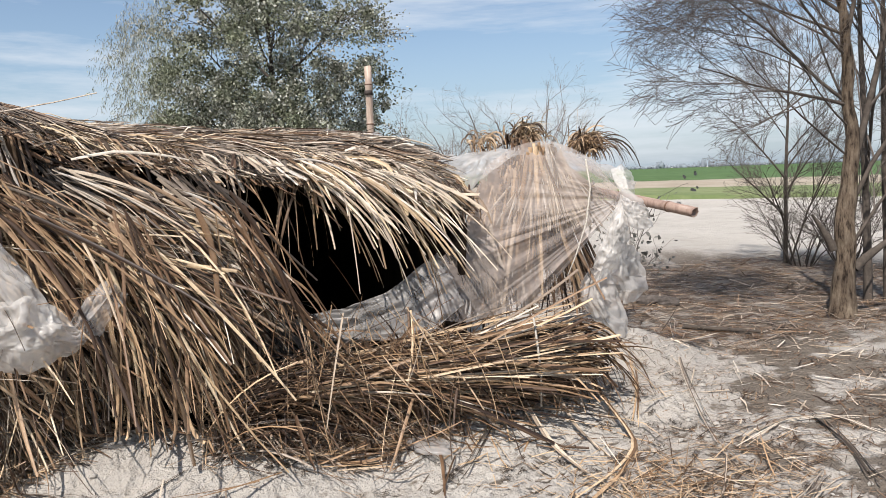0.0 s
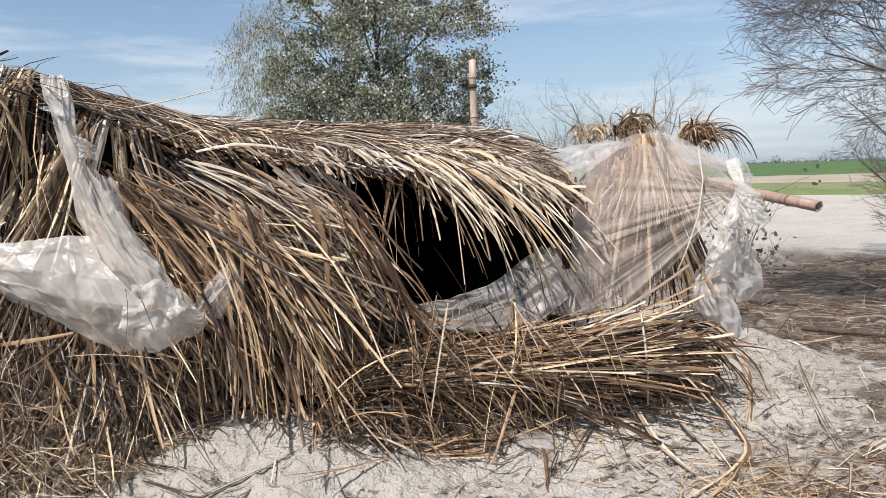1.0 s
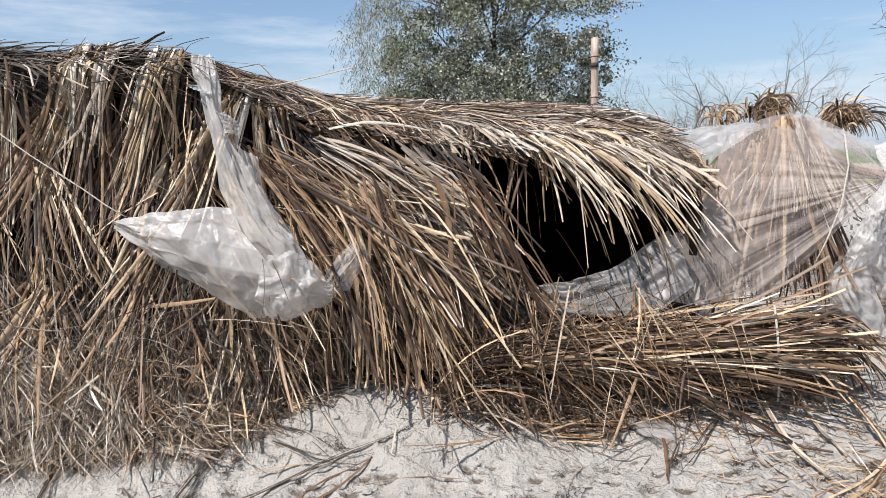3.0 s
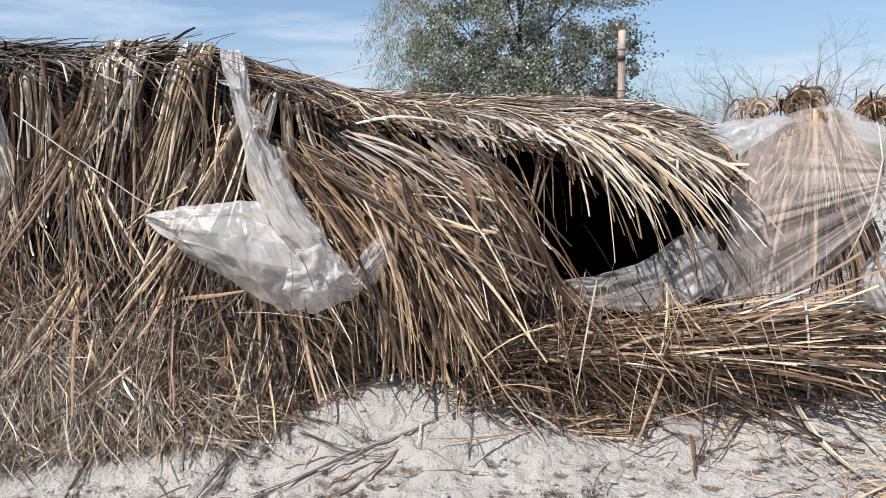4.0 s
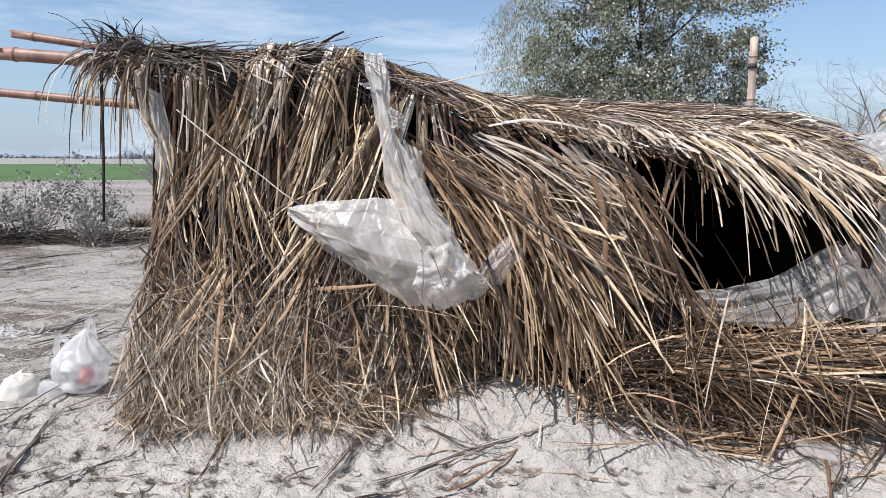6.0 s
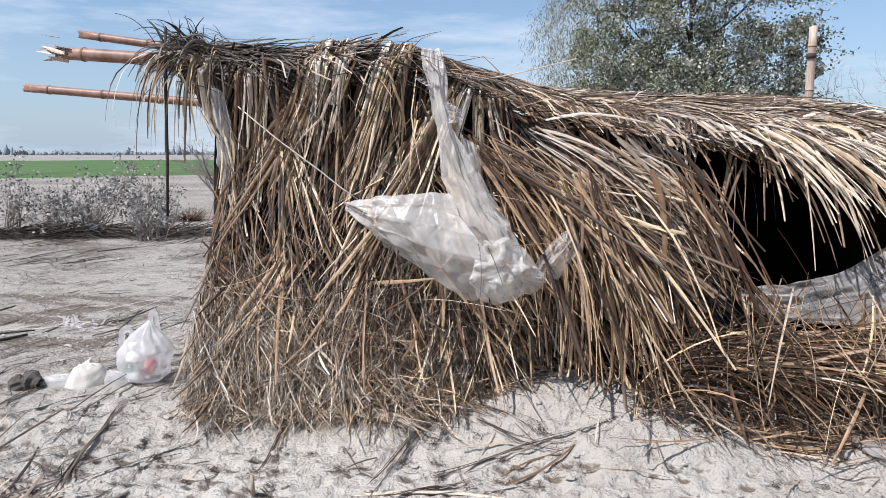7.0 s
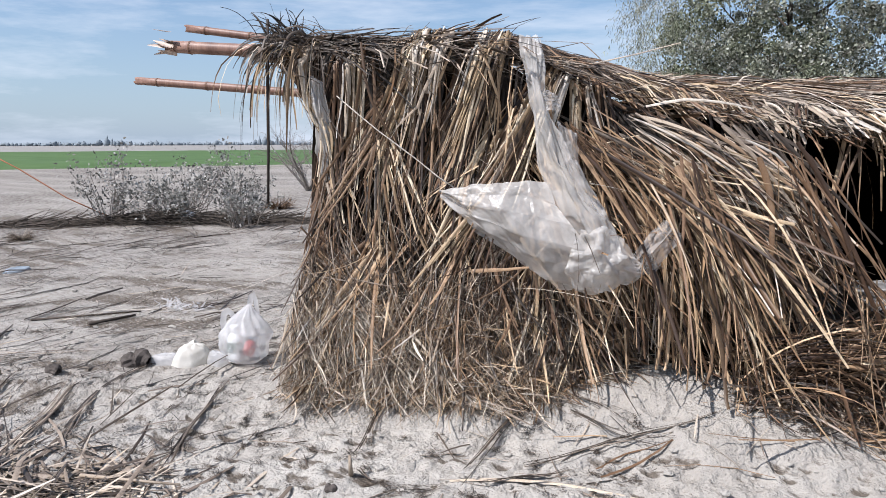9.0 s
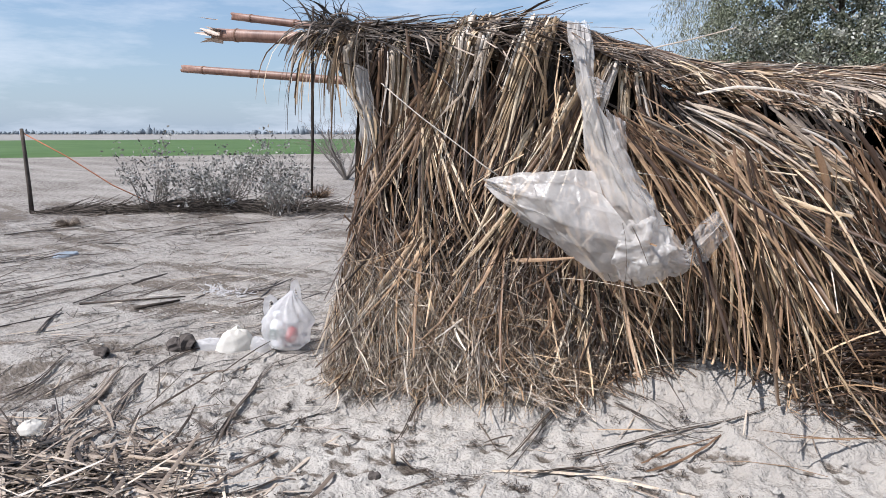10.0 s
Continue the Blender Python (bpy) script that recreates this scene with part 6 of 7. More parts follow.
# thicket of bare saplings behind it
for k, (x, y, h, sd, lab) in enumerate(((3.5, 9.9, 2.9, 8, "slender bare sapling with many fine twigs"), (3.62, 9.65, 1.6, 9, "low bare bush with dry grey twigs"), (4.3, 9.9, 1.9, 12, "bare sapling with fine grey twigs"))):
    t2 = thing("bare_sapling", lab, "sapling", pose(x, y, -0.02), "saplings under the bare tree")
    w = Wood(sd)
    if k == 0:
        w.limb(0, (0, 0, 0), (0.03, 0, 1), h, 0.034, 3, 0.66, 14, -0.05, 0.16, 0.16, 0.46, 9)
        w.limb(0, (0.05, 0, 0), (0.3, 0.1, 1), h * 0.8, 0.02, 3, 0.6, 9, -0.05, 0.2, 0.2, 0.44)
    else:
        for i in range(13):
            a = i * 6.283 / 13 + 0.4
            w.limb(0, (0.12 * math.cos(a), 0.12 * math.sin(a), 0), (0.5 * math.cos(a), 0.5 * math.sin(a), 1), h * w.g.uniform(0.4, 0.8), 0.011, 2, 0.6, 8, -0.1, 0.3, 0.2, 0.5)
    w.build(t2, (M_BARKD, M_BARKD, M_TWIG, M_TWIG, M_TWIG), ("stem", "branchwork", "branchwork", "twig_mass", "twig_mass"))

# leafless trees far behind the roof
for x, y, h, sd in ((-3.3, 21.5, 3.6, 31), (-2.3, 22.5, 4.0, 32), (-1.2, 21.0, 4.1, 33), (0.0, 22.0, 4.7, 34), (-4.3, 22.0, 3.2, 36), (-17.5, 12.3, 2.6, 35)):
    t3 = thing("bare_tree", "distant leafless tree with fine grey branches", "tree", pose(x, y, 0), "leafless trees in the distance")
    w = Wood(sd)
    for i in range(7):
        a = i * 0.9 + sd
        w.limb(0, (0, 0, 0), (0.8 * math.cos(a), 0.8 * math.sin(a), 1), h * w.g.uniform(0.55, 0.85), 0.045, 3, 0.62, 6, 0.08, 0.3, 0.25, 0.52)
    w.build(t3, (M_DUSTTWIG,) * 5, ("stem", "branchwork", "branchwork", "twig_mass", "twig_mass"))


# leafy tree behind the roof
def leafy_tree():
    t4 = thing("leafy_tree", "broad leafy tree with small dusty green leaves", "tree", pose(-4.8, 13.2, 0))
    w = Wood(41)
    g = w.g
    w.parts[0] = [tube([(0, 0, 0), (0.05, 0, 0.8), (0.0, 0.05, 1.6), (0.06, 0, 2.6), (0.02, 0, 4.2), (0.05, 0, 5.4)], np.array([0.12, 0.09, 0.07, 0.05, 0.03, 0.012]), 9)]
    for i in range(15):
        a, z = g.uniform(0, 6.283), g.uniform(0.8, 4.0)
        w.limb(1, (0.03, 0, z), (math.cos(a), math.sin(a), g.uniform(0.35, 1.1)), g.uniform(1.6, 2.4), 0.03, 2, 0.6, 7, 0.1, 0.3, 0.25, 0.5)
    w.build(t4, (M_BARKD, M_BARKD, M_BARKD, M_TWIG), ("trunk", "limb", "branchwork", "twig_mass"))
    # clumps of leaves, thinner towards the outside, hanging at the sides
    roots = []
    lumps = 900
    for i in range(lumps):
        a, s = g.uniform(0, 6.283), g.random() ** 0.45
        z = g.uniform(0.5, 5.7)
        reach = np.interp(z, [0.5, 1.6, 3.0, 4.5, 5.8], [1.7, 2.1, 2.2, 2.2, 1.4])
        c = np.array([math.cos(a) * reach * s, math.sin(a) * reach * s, z + 0.25 * g.normal()])
        if g.random() > np.interp(z, [2.2, 3.6, 5.5], [1.0, 0.5, 0.35]):
            continue
        k = int(g.uniform(95, 270))
        rad = g.uniform(0.12, 0.36)
        q = unit(g.normal(0, 1, (k, 3))) * (g.random(k) ** 0.5)[:, None] * rad * np.array([1.1, 1.1, 0.85])
        roots.append(c + q)
    for p, d in w.tips:
        roots.append(p + g.normal(0, 0.10, (14, 3)))
    r = np.concatenate(roots)
    n = len(r)
    way = g.normal(0, 0.8, (n, 3)) + np.array([0, 0, -0.4])
    ln = g.uniform(0.03, 0.062, n)
    v, f = leaf_quads(r, way, ln * 1.25, g.uniform(0.03, 0.05, n), g)
    part_of("crown", mesh_of("crown", v, f, M_LEAF), t4, "dusty grey-green small leaves", "stuff")
    # loose sprays reaching out on the other side
    n = 90
    a = g.uniform(-1.0, 1.0, n)
    rr = g.uniform(1.6, 2.2, n)
    root = np.stack([np.cos(a) * rr, np.sin(a) * rr, g.uniform(1.2, 4.8, n)], 1)
    line = grow(root, np.stack([np.cos(a), np.sin(a), g.uniform(-0.1, 0.7, n)], 1), g.uniform(0.3, 0.9, n), 7, 0.5, 0.3, rng=g)
    q = np.repeat(line.reshape(-1, 3), 5, 0) + g.normal(0, 0.05, (n * 35, 3))
    way = g.normal(0, 1, (len(q), 3))
    v, f = leaf_quads(q, way, g.uniform(0.04, 0.08, len(q)), g.uniform(0.03, 0.05, len(q)), g)
    part_of("spray_leaves", mesh_of("spray_leaves", v, f, M_LEAF), t4, "", "stuff")
    v, f = stalks(line, np.full(n, 0.012), g)
    part_of("spray_wood", mesh_of("spray_wood", v, f, M_TWIG), t4, "", "stuff")
    # weeping strands at the outer side
    n = 260
    a = g.uniform(2.2, 4.4, n)
    rr = g.uniform(1.8, 2.5, n)
    root = np.stack([np.cos(a) * rr, np.sin(a) * rr, g.uniform(1.8, 4.6, n)], 1)
    line = grow(root, np.stack([np.cos(a), np.sin(a), np.full(n, 0.2)], 1), g.uniform(0.5, 1.2, n), 9, 2.4, 0.2, rng=g)
    q = np.repeat(line.reshape(-1, 3), 5, 0) + g.normal(0, 0.03, (n * 45, 3))
    way = g.normal(0, 0.45, (len(q), 3)) + np.array([0, 0, -1.0])
    ln = g.uniform(0.05, 0.10, len(q))[:, None]
    v, f = strips(np.stack([q, q + unit(way) * ln], 1), g.uniform(0.010, 0.018, len(q)), 0.3, 0.15, g)
    part_of("weeping_leaves", mesh_of("weeping_leaves", v, f, M_LEAF), t4, "", "stuff")


leafy_tree()


def dusty_bush(x, y, h, wide, seed, label, leaves=900, size=(0.03, 0.07)):
    b = thing("dusty_shrub", label, "shrub", pose(x, y, -0.02), "shrubs on the sand")
    w = Wood(seed)
    g = w.g
    for i in range(int(11 + wide * 14)):
        a = g.uniform(0, 6.283)
        s = g.uniform(0, 0.5) * wide
        w.limb(0, (s * math.cos(a), s * math.sin(a), 0), (0.6 * wide * math.cos(a), 0.6 * wide * math.sin(a), 1), h * g.uniform(0.35, 1.1), 0.012, 1, 0.7, 6, 0.05, 0.45, 0.3, 0.45)
    pts = np.array([p for p, _ in w.tips])
    w.build(b, (M_DUSTTWIG, M_DUSTTWIG), ("stem", "twig_mass"))
    pick = pts[g.integers(0, len(pts), leaves)] + g.normal(0, 0.05, (leaves, 3))
    way = g.normal(0, 1, (leaves, 3)) + np.array([0, 0, 0.3])
    ln = g.uniform(*size, leaves)[:, None]
    v, f = strips(np.stack([pick, pick + unit(way) * ln * 0.5, pick + unit(way) * ln], 1), ln[:, 0] * 0.7, 0.25, 0.3, g)
    part_of("foliage", mesh_of("foliage", v, f, M_DUSTLEAF), b, "dusty grey-green rounded leaves", "stuff")
    return b


dusty_bush(-12.5, 5.6, 1.3, 0.9, 51, "wide dusty grey shrub with rounded leaves", 2000, (0.025, 0.06))
dusty_bush(-12.9, 4.6, 1.2, 0.42, 52, "upright dusty grey shrub with rounded leaves", 800, (0.025, 0.06))
dusty_bush(-11.7, 6.5, 0.7, 0.6, 53, "low dusty grey shrub", 700, (0.025, 0.055))
dusty_bush(-13.6, 7.6, 1.0, 0.6, 56, "low dusty grey shrub farther back", 700, (0.03, 0.06))
dusty_bush(-13.4, 6.2, 0.9, 0.7, 57, "low twiggy dusty shrub", 500, (0.025, 0.055))
dusty_bush(-10.9, 5.9, 0.55, 0.5, 58, "small twiggy dusty shrub", 300, (0.03, 0.07))
dusty_bush(1.10, 7.8, 1.15, 0.10, 54, "tall dusty plant with thick rounded leaves", 320, (0.03, 0.06))

# ---- small things ----
post = thing("bamboo_post", "upright pale bamboo post behind the hut", "post", pose(-1.86, 7.83, 0))
bamboo("pole", (0, 0, -0.02), (0.02, 0, 2.66), 0.045, 0.041, M_BAM_TAN, post, 6)
band = tube_mesh("band", [(0.015, 0, 2.34), (0.015, 0, 2.36), (0.015, 0, 2.39)], np.array([0.047, 0.048, 0.047]), M_ROD, 14)
part_of("band", band, post, "dark cord wound round the post")

# strip tied from the beam to the torn sheet, and a dark strap hanging at the corner
rope = new("plastic_strip", tube_mesh("plastic_strip", [(0.28, 0.06, 1.60), (0.4, 0.03, 1.508), (0.52, 0.0, 1.42), (0.63, -0.02, 1.345), (0.74, -0.04, 1.27), (0.84, -0.06, 1.195), (0.93, -0.08, 1.14)], np.array([0.003, 0.004, 0.0032, 0.0042, 0.0032, 0.0038, 0.003]), M_ROPE, 5))
rope.matrix_world = HUT
tagged(rope, "thin pale plastic strip tied to the torn sheet", "strip")
strap = new("hanging_strap", tube_mesh("hanging_strap", [(-0.17, 0.22, 2.03), (-0.175, 0.2, 1.7), (-0.185, 0.2, 1.35), (-0.20, 0.2, 1.02)], np.array([0.008, 0.009, 0.009, 0.007]), M_ROD, 5))
strap.matrix_world = HUT
tagged(strap, "thin dark strap hanging from the beam", "strap")
sheet("plastic_sheet", [
    [(0.090, 0.170, 1.72), (0.130, 0.130, 1.70), (0.170, 0.150, 1.68)],
    [(0.110, 0.170, 1.50), (0.150, 0.130, 1.48), (0.200, 0.170, 1.46)],
    [(0.120, 0.190, 1.28), (0.180, 0.150, 1.26), (0.250, 0.190, 1.25)],
    [(0.170, 0.190, 1.10), (0.210, 0.170, 1.09), (0.260, 0.190, 1.08)],
], M_RAG, "pale plastic flap hanging under the beam end", folds=0.015, seed=23)

M_BAG = film_mat("carrier_bag", (0.90, 0.89, 0.89), 0.54, 0.4)
M_BOTTLE = plain_mat("bottle_white", (0.82, 0.82, 0.80), 0.35, 20, 0.08, 0.5)
M_LABEL = plain_mat("label_green", (0.10, 0.16, 0.12), 0.5, 30, 0.2)
M_RED = plain_mat("red_pack", (0.62, 0.14, 0.12), 0.5, 20, 0.2)
M_STONE = plain_mat("burnt_wood", (0.10, 0.085, 0.075), 0.9, 25, 0.6)


def lathe(name, prof, mat, parent=None, sides=20, label=""):
    bm = bmesh.new()
    rings = [[bm.verts.new((r * math.cos(k * 2 * math.pi / sides), r * math.sin(k * 2 * math.pi / sides), z)) for k in range(sides)] for r, z in prof]
    for a, b in zip(rings, rings[1:]):
        for k in range(sides):
            bm.faces.new((a[k], a[(k + 1) % sides], b[(k + 1) % sides], b[k]))
    bm.faces.new(rings[0][::-1])
    bm.faces.new(rings[-1])
    bmesh.ops.recalc_face_normals(bm, faces=bm.faces)
    return part(name, bm, mat, parent, label)


def carrier_bag():
    b = thing("carrier_bag", "thin white plastic carrier bag holding a bottle", "plastic bag", pose(-4.40, 1.75, 0.0, 0, 0, 20))
    h, s = 40, 56
    t, a = np.meshgrid(np.linspace(0, 1, h), np.linspace(0, 2 * math.pi, s, endpoint=False), indexing="ij")
    rad = np.interp(t, [0, 0.06, 0.25, 0.5, 0.62, 0.75, 0.88, 1], [0.085, 0.13, 0.142, 0.132, 0.112, 0.075, 0.036, 0.006])
    pleat = 1 + 0.24 * np.abs(np.sin(a * 2.5 + 2 * t)) * (0.25 + t) + 0.09 * np.abs(np.sin(a * 6.5 + 5 * t)) + 0.16 * wave(a * 3, t * 11, 1.0, 4)
    x = rad * pleat * np.cos(a) + 0.05 * t * t + 0.01
    y = rad * pleat * np.sin(a) * 0.8
    z = 0.004 + 0.37 * t ** 0.9 + 0.012 * wave(a * 4, t * 8, 1.0, 6) * t
    idx = np.arange(h * s).reshape(h, s)
    f = np.stack([idx[:-1], np.roll(idx, -1, 1)[:-1], np.roll(idx, -1, 1)[1:], idx[1:]], -1).reshape(-1, 4)
    part_of("film", mesh_of("film", np.stack([x, y, z], -1).reshape(-1, 3), f, M_BAG), b)
    loop = [(-0.115, -0.03, 0.16), (-0.125, -0.03, 0.24), (-0.115, -0.03, 0.30), (-0.085, -0.03, 0.325), (-0.055, -0.03, 0.31), (-0.03, -0.03, 0.26)]
    v, f = strips(np.array([loop]), np.array([0.05]), 0.5, 0.8, np.random.default_rng(2), up=(0, 1, 0), twist=0.1)
    part_of("handle", mesh_of("handle", v, f, M_BAG), b)
    loop = [(0.02, 0.03, 0.27), (0.035, 0.03, 0.35), (0.05, 0.03, 0.41), (0.07, 0.03, 0.43), (0.085, 0.03, 0.39), (0.10, 0.03, 0.28), (0.115, 0.02, 0.20)]
    v, f = strips(np.array([loop]), np.array([0.05]), 0.5, 0.8, np.random.default_rng(3), up=(0, 1, 0), twist=0.1)
    part_of("handle", mesh_of("handle", v, f, M_BAG), b)
    c = lathe("bottle", [(0.044, 0.012), (0.049, 0.02), (0.049, 0.14), (0.046, 0.165), (0.034, 0.185), (0.024, 0.195), (0.024, 0.205), (0.029, 0.207), (0.029, 0.238), (0.026, 0.243)], M_BOTTLE, b, label="white bottle with a dark label")
    c.location = (-0.02, -0.05, 0)
    lathe("label", [(0.0496, 0.075), (0.0502, 0.077), (0.0502, 0.138), (0.0496, 0.14)], M_LABEL, c, label="dark green label")
    for k in range(3):
        bm = bmesh.new()
        bmesh.ops.create_cube(bm, size=1, matrix=Matrix.LocRotScale((0, -0.0505, 0.09 + 0.015 * k), None, (0.036 - 0.008 * k, 0.002, 0.006)))
        part("label_bar", bm, M_BOTTLE, c)
    bm = bmesh.new()
    bmesh.ops.create_cube(bm, size=1, matrix=Matrix.LocRotScale((0.07, -0.03, 0.10), Euler((0.3, 0.4, 0.5)), (0.07, 0.05, 0.10)))
    bmesh.ops.bevel(bm, geom=bm.edges[:], offset=0.012, segments=2, affect="EDGES")
    part("packet", bm, M_RED, b, "small red packet inside")


carrier_bag()


def crumple(name, x, y, sx, sy, sz, seed, mat, label, category, peak=0.0):
    """A crumpled low heap of film or cloth lying on the sand."""
    h, s = 16, 26
    t, a = np.meshgrid(np.linspace(0, 1, h), np.linspace(0, 2 * math.pi, s, endpoint=False), indexing="ij")
    wob = 1 + 0.18 * wave(a * 2, t * 5, 1.0, seed) + 0.10 * np.abs(np.sin(a * 4 + seed))
    r = np.sin(t * math.pi * 0.5) ** 0.6 * wob
    zz = sz * (1 - t ** 1.8) * (1 + 0.2 * wave(a * 3, t * 7, 1.0, seed + 2))
    px, py = sx * r * np.cos(a) + peak * sx * (1 - t), sy * r * np.sin(a)
    idx = np.arange(h * s).reshape(h, s)
    f = np.stack([idx[:-1], np.roll(idx, -1, 1)[:-1], np.roll(idx, -1, 1)[1:], idx[1:]], -1).reshape(-1, 4)
    ob = new(name, mesh_of(name, np.stack([px, py, zz - 0.004], -1).reshape(-1, 3), f, mat))
    ob.matrix_world = pose(x, y, 0.0, 0, 0, seed * 37)
    return tagged(ob, label, category)


M_CREAM = film_mat("cream_film", (0.86, 0.82, 0.74), 0.12, 0.3)
crumple("crumpled_bag", -4.60, 1.50, 0.11, 0.08, 0.13, 2, M_CREAM, "small cream crumpled plastic bag on the sand", "plastic bag", 0.2)
crumple("crumpled_bag", -4.50, 1.62, 0.10, 0.06, 0.07, 5, M_BAG, "white scrap of plastic beside the bag", "plastic bag")
crumple("crumpled_bag", -4.70, 1.40, 0.11, 0.05, 0.07, 6, M_BAG, "white plastic scrap beside a burnt stump", "plastic bag")
crumple("crumpled_bag", -0.72, 3.18, 0.17, 0.09, 0.035, 9, M_FILMC, "clear crumpled plastic scrap in front of the bundle", "plastic scrap")
crumple("crumpled_bag", -4.14, 0.21, 0.07, 0.05, 0.04, 14, M_CREAM, "cream crumpled scrap in the straw heap", "plastic scrap")
crumple("sack", -12.1, 5.6, 0.16, 0.13, 0.20, 11, M_BOTTLE, "dirty white sack under the shrubs", "sack")
crumple("blue_scrap", -9.1, 1.95, 0.16, 0.10, 0.045, 13, plain_mat("blue_plastic", (0.30, 0.345, 0.39), 0.5, 9), "faded blue plastic scrap on the sand", "plastic scrap")


def stump(x, y, r, ln, yaw, seed, label):
    g = np.random.default_rng(seed)
    t = np.linspace(-0.5, 0.5, 11)
    pts = [(ln * a, 0.15 * r * math.sin(7 * a + seed), r * (0.75 + 0.1 * math.sin(9 * a))) for a in t]
    v, f = tube(pts, r * (1.0 - 0.35 * (np.abs(t) * 2) ** 6 + 0.12 * np.sin(t * 11 + seed)) * np.where(t > 0.3, 0.8, 1.0), 16)
    c = np.array([0, 0, r * 0.75])
    lump = 1 + 0.16 * wave(v[:, 0] * 40 / r * 0.06, np.arctan2(v[:, 2] - c[2], v[:, 1]) * 2, 1.0, seed) + g.normal(0, 0.09, len(v))
    v = np.stack([v[:, 0] * (1 + g.normal(0, 0.03, len(v))), v[:, 1] * lump, c[2] + (v[:, 2] - c[2]) * lump], 1)
    ob = new("stump", mesh_of("stump", v, f, M_STONE, False))
    ob.matrix_world = pose(x, y, -0.2 * r, 0, 0, yaw)
    return tagged(ob, label, "stump")


stump(-4.80, 1.26, 0.062, 0.15, 40, 1, "charred broken piece of log on the sand")
stump(-5.05, 0.86, 0.035, 0.10, 10, 2, "small dark lump of wood on the sand")
stump(1.20, 6.95, 0.07, 0.42, -20, 3, "dark broken root lying on the sand")
stump(-2.65, 1.02, 0.016, 0.05, 20, 5, "small dark clod on the sand")


def stick(pts, r, mat, label, name="stick"):
    p = []
    for a in pts:
        u, v = a[0], a[1]
        z = float(sand_height(u, v)) + (a[2] if len(a) > 2 else 0.012)
        p.append(tuple(to_world(u, v, z)))
    ob = new(name, tube_mesh(name, p, np.linspace(r, r * 0.55, len(p)), mat, 6))
    return tagged(ob, label, "stick")


def smooth_curve(pts, n):
    """A soft curve through a few points."""
    p = np.array([(a[0], a[1], a[2] if len(a) > 2 else 0.0) for a in pts], float)
    q = np.concatenate([[0], np.cumsum(np.linalg.norm(np.diff(p, axis=0), axis=1))])
    t = np.linspace(0, q[-1], n)
    c = np.stack([np.interp(t, q, p[:, i]) for i in range(3)], 1)
    for _ in range(max(1, n // 8)):
        c[1:-1] = 0.25 * c[:-2] + 0.5 * c[1:-1] + 0.25 * c[2:]
    return c


STRAND = np.random.default_rng(404)


def strand(pts, mat, count, width, label, name="reed_strand", spread=0.012):
    """A few reed strips that lie together on the sand along one curve, frayed at the ends."""
    g, n = STRAND, 14
    lines = []
    for i in range(count):
        c = smooth_curve(pts, n)
        a, b = (0, n) if count < 3 else (g.integers(0, 3), n - g.integers(0, 4))
        fray = np.abs(np.linspace(-1, 1, n)) ** 2 * 1.5 + 0.6
        c[:, :2] += g.normal(0, spread, 2)[None] * fray[:, None] + np.cumsum(g.normal(0, 0.0016, (n, 2)), 0)
        c = np.stack([np.interp(np.linspace(a, b - 1, n), np.arange(n), c[:, k]) for k in range(3)], 1)
        c[:, 2] += np.convolve(np.pad(sand_height(c[:, 0], c[:, 1]), 3, "edge"), (0.1, 0.15, 0.16, 0.18, 0.16, 0.15, 0.1), "valid") + 0.010 + 0.008 * np.abs(g.normal(0, 1)) + 0.003 * np.sin(np.arange(n) * g.uniform(0.4, 0.9) + g.uniform(0, 6))
        lines.append(c)
    v, f = strips(np.array(lines), width * g.uniform(0.7, 1.2, count), 0.5, 0.45, g, up=(0, 0, 1), twist=0.25)
    ob = new(name, mesh_of(name, v, f, mat))
    ob.matrix_world = HUT
    return tagged(ob, label, "reed", "reeds lying on the sand")


strand([(1.06, -0.71), (1.17, -0.28), (1.23, -0.07), (1.37, 0.04), (1.53, -0.07), (1.66, -0.19), (1.85, -0.31), (2.05, -0.25)], M_DARK_AND_SHADE, 7, 0.006, "dark frayed reed strips lying on the sand", "reed_strand", 0.012)
strand([(1.07, -0.66), (1.29, -0.61), (1.49, -0.59), (1.68, -0.62), (1.90, -0.66)], M_PALE, 1, 0.03, "long pale reed leaf lying on the sand", "reed_leaf", 0.012)
strand([(1.17, -0.67), (1.37, -0.57), (1.58, -0.45)], M_DARK_AND_SHADE, 7, 0.007, "dark frayed reed strips lying on the sand", "reed_strand", 0.012)
strand([(1.68, -0.52), (1.87, -0.36), (2.05, -0.23)], M_BROWN, 1, 0.016, "brown reed leaf lying on the sand", "reed_leaf", 0.012)
strand([(0.86, -0.81), (0.95, -0.75), (1.05, -0.73)], M_DARK_AND_SHADE, 6, 0.006, "dark frayed reed strips lying on the sand", "reed_strand", 0.012)
strand([(0.59, -0.66), (0.71, -0.75), (0.85, -0.79)], M_DARK_AND_SHADE, 5, 0.006, "dark frayed reed strips lying on the sand", "reed_strand", 0.012)
strand([(-0.25, -0.83), (-0.37, -0.43), (-0.37, -0.23), (-0.47, 0.22)], M_DARK_AND_SHADE, 9, 0.007, "dark frayed reed strips lying on the sand", "reed_strand", 0.012)
strand([(-0.82, -0.84), (-1.05, -0.37), (-1.10, -0.09), (-1.03, 0.29), (-0.79, 0.59)], M_DARK_AND_SHADE, 6, 0.008, "dark frayed reed strips lying on the sand", "reed_strand", 0.012)
strand([(-1.10, -0.88), (-1.17, -0.51), (-1.33, -0.02)], M_GREY, 12, 0.009, "grey frayed bundle of reed strips on the sand", "reed_strand", 0.03)
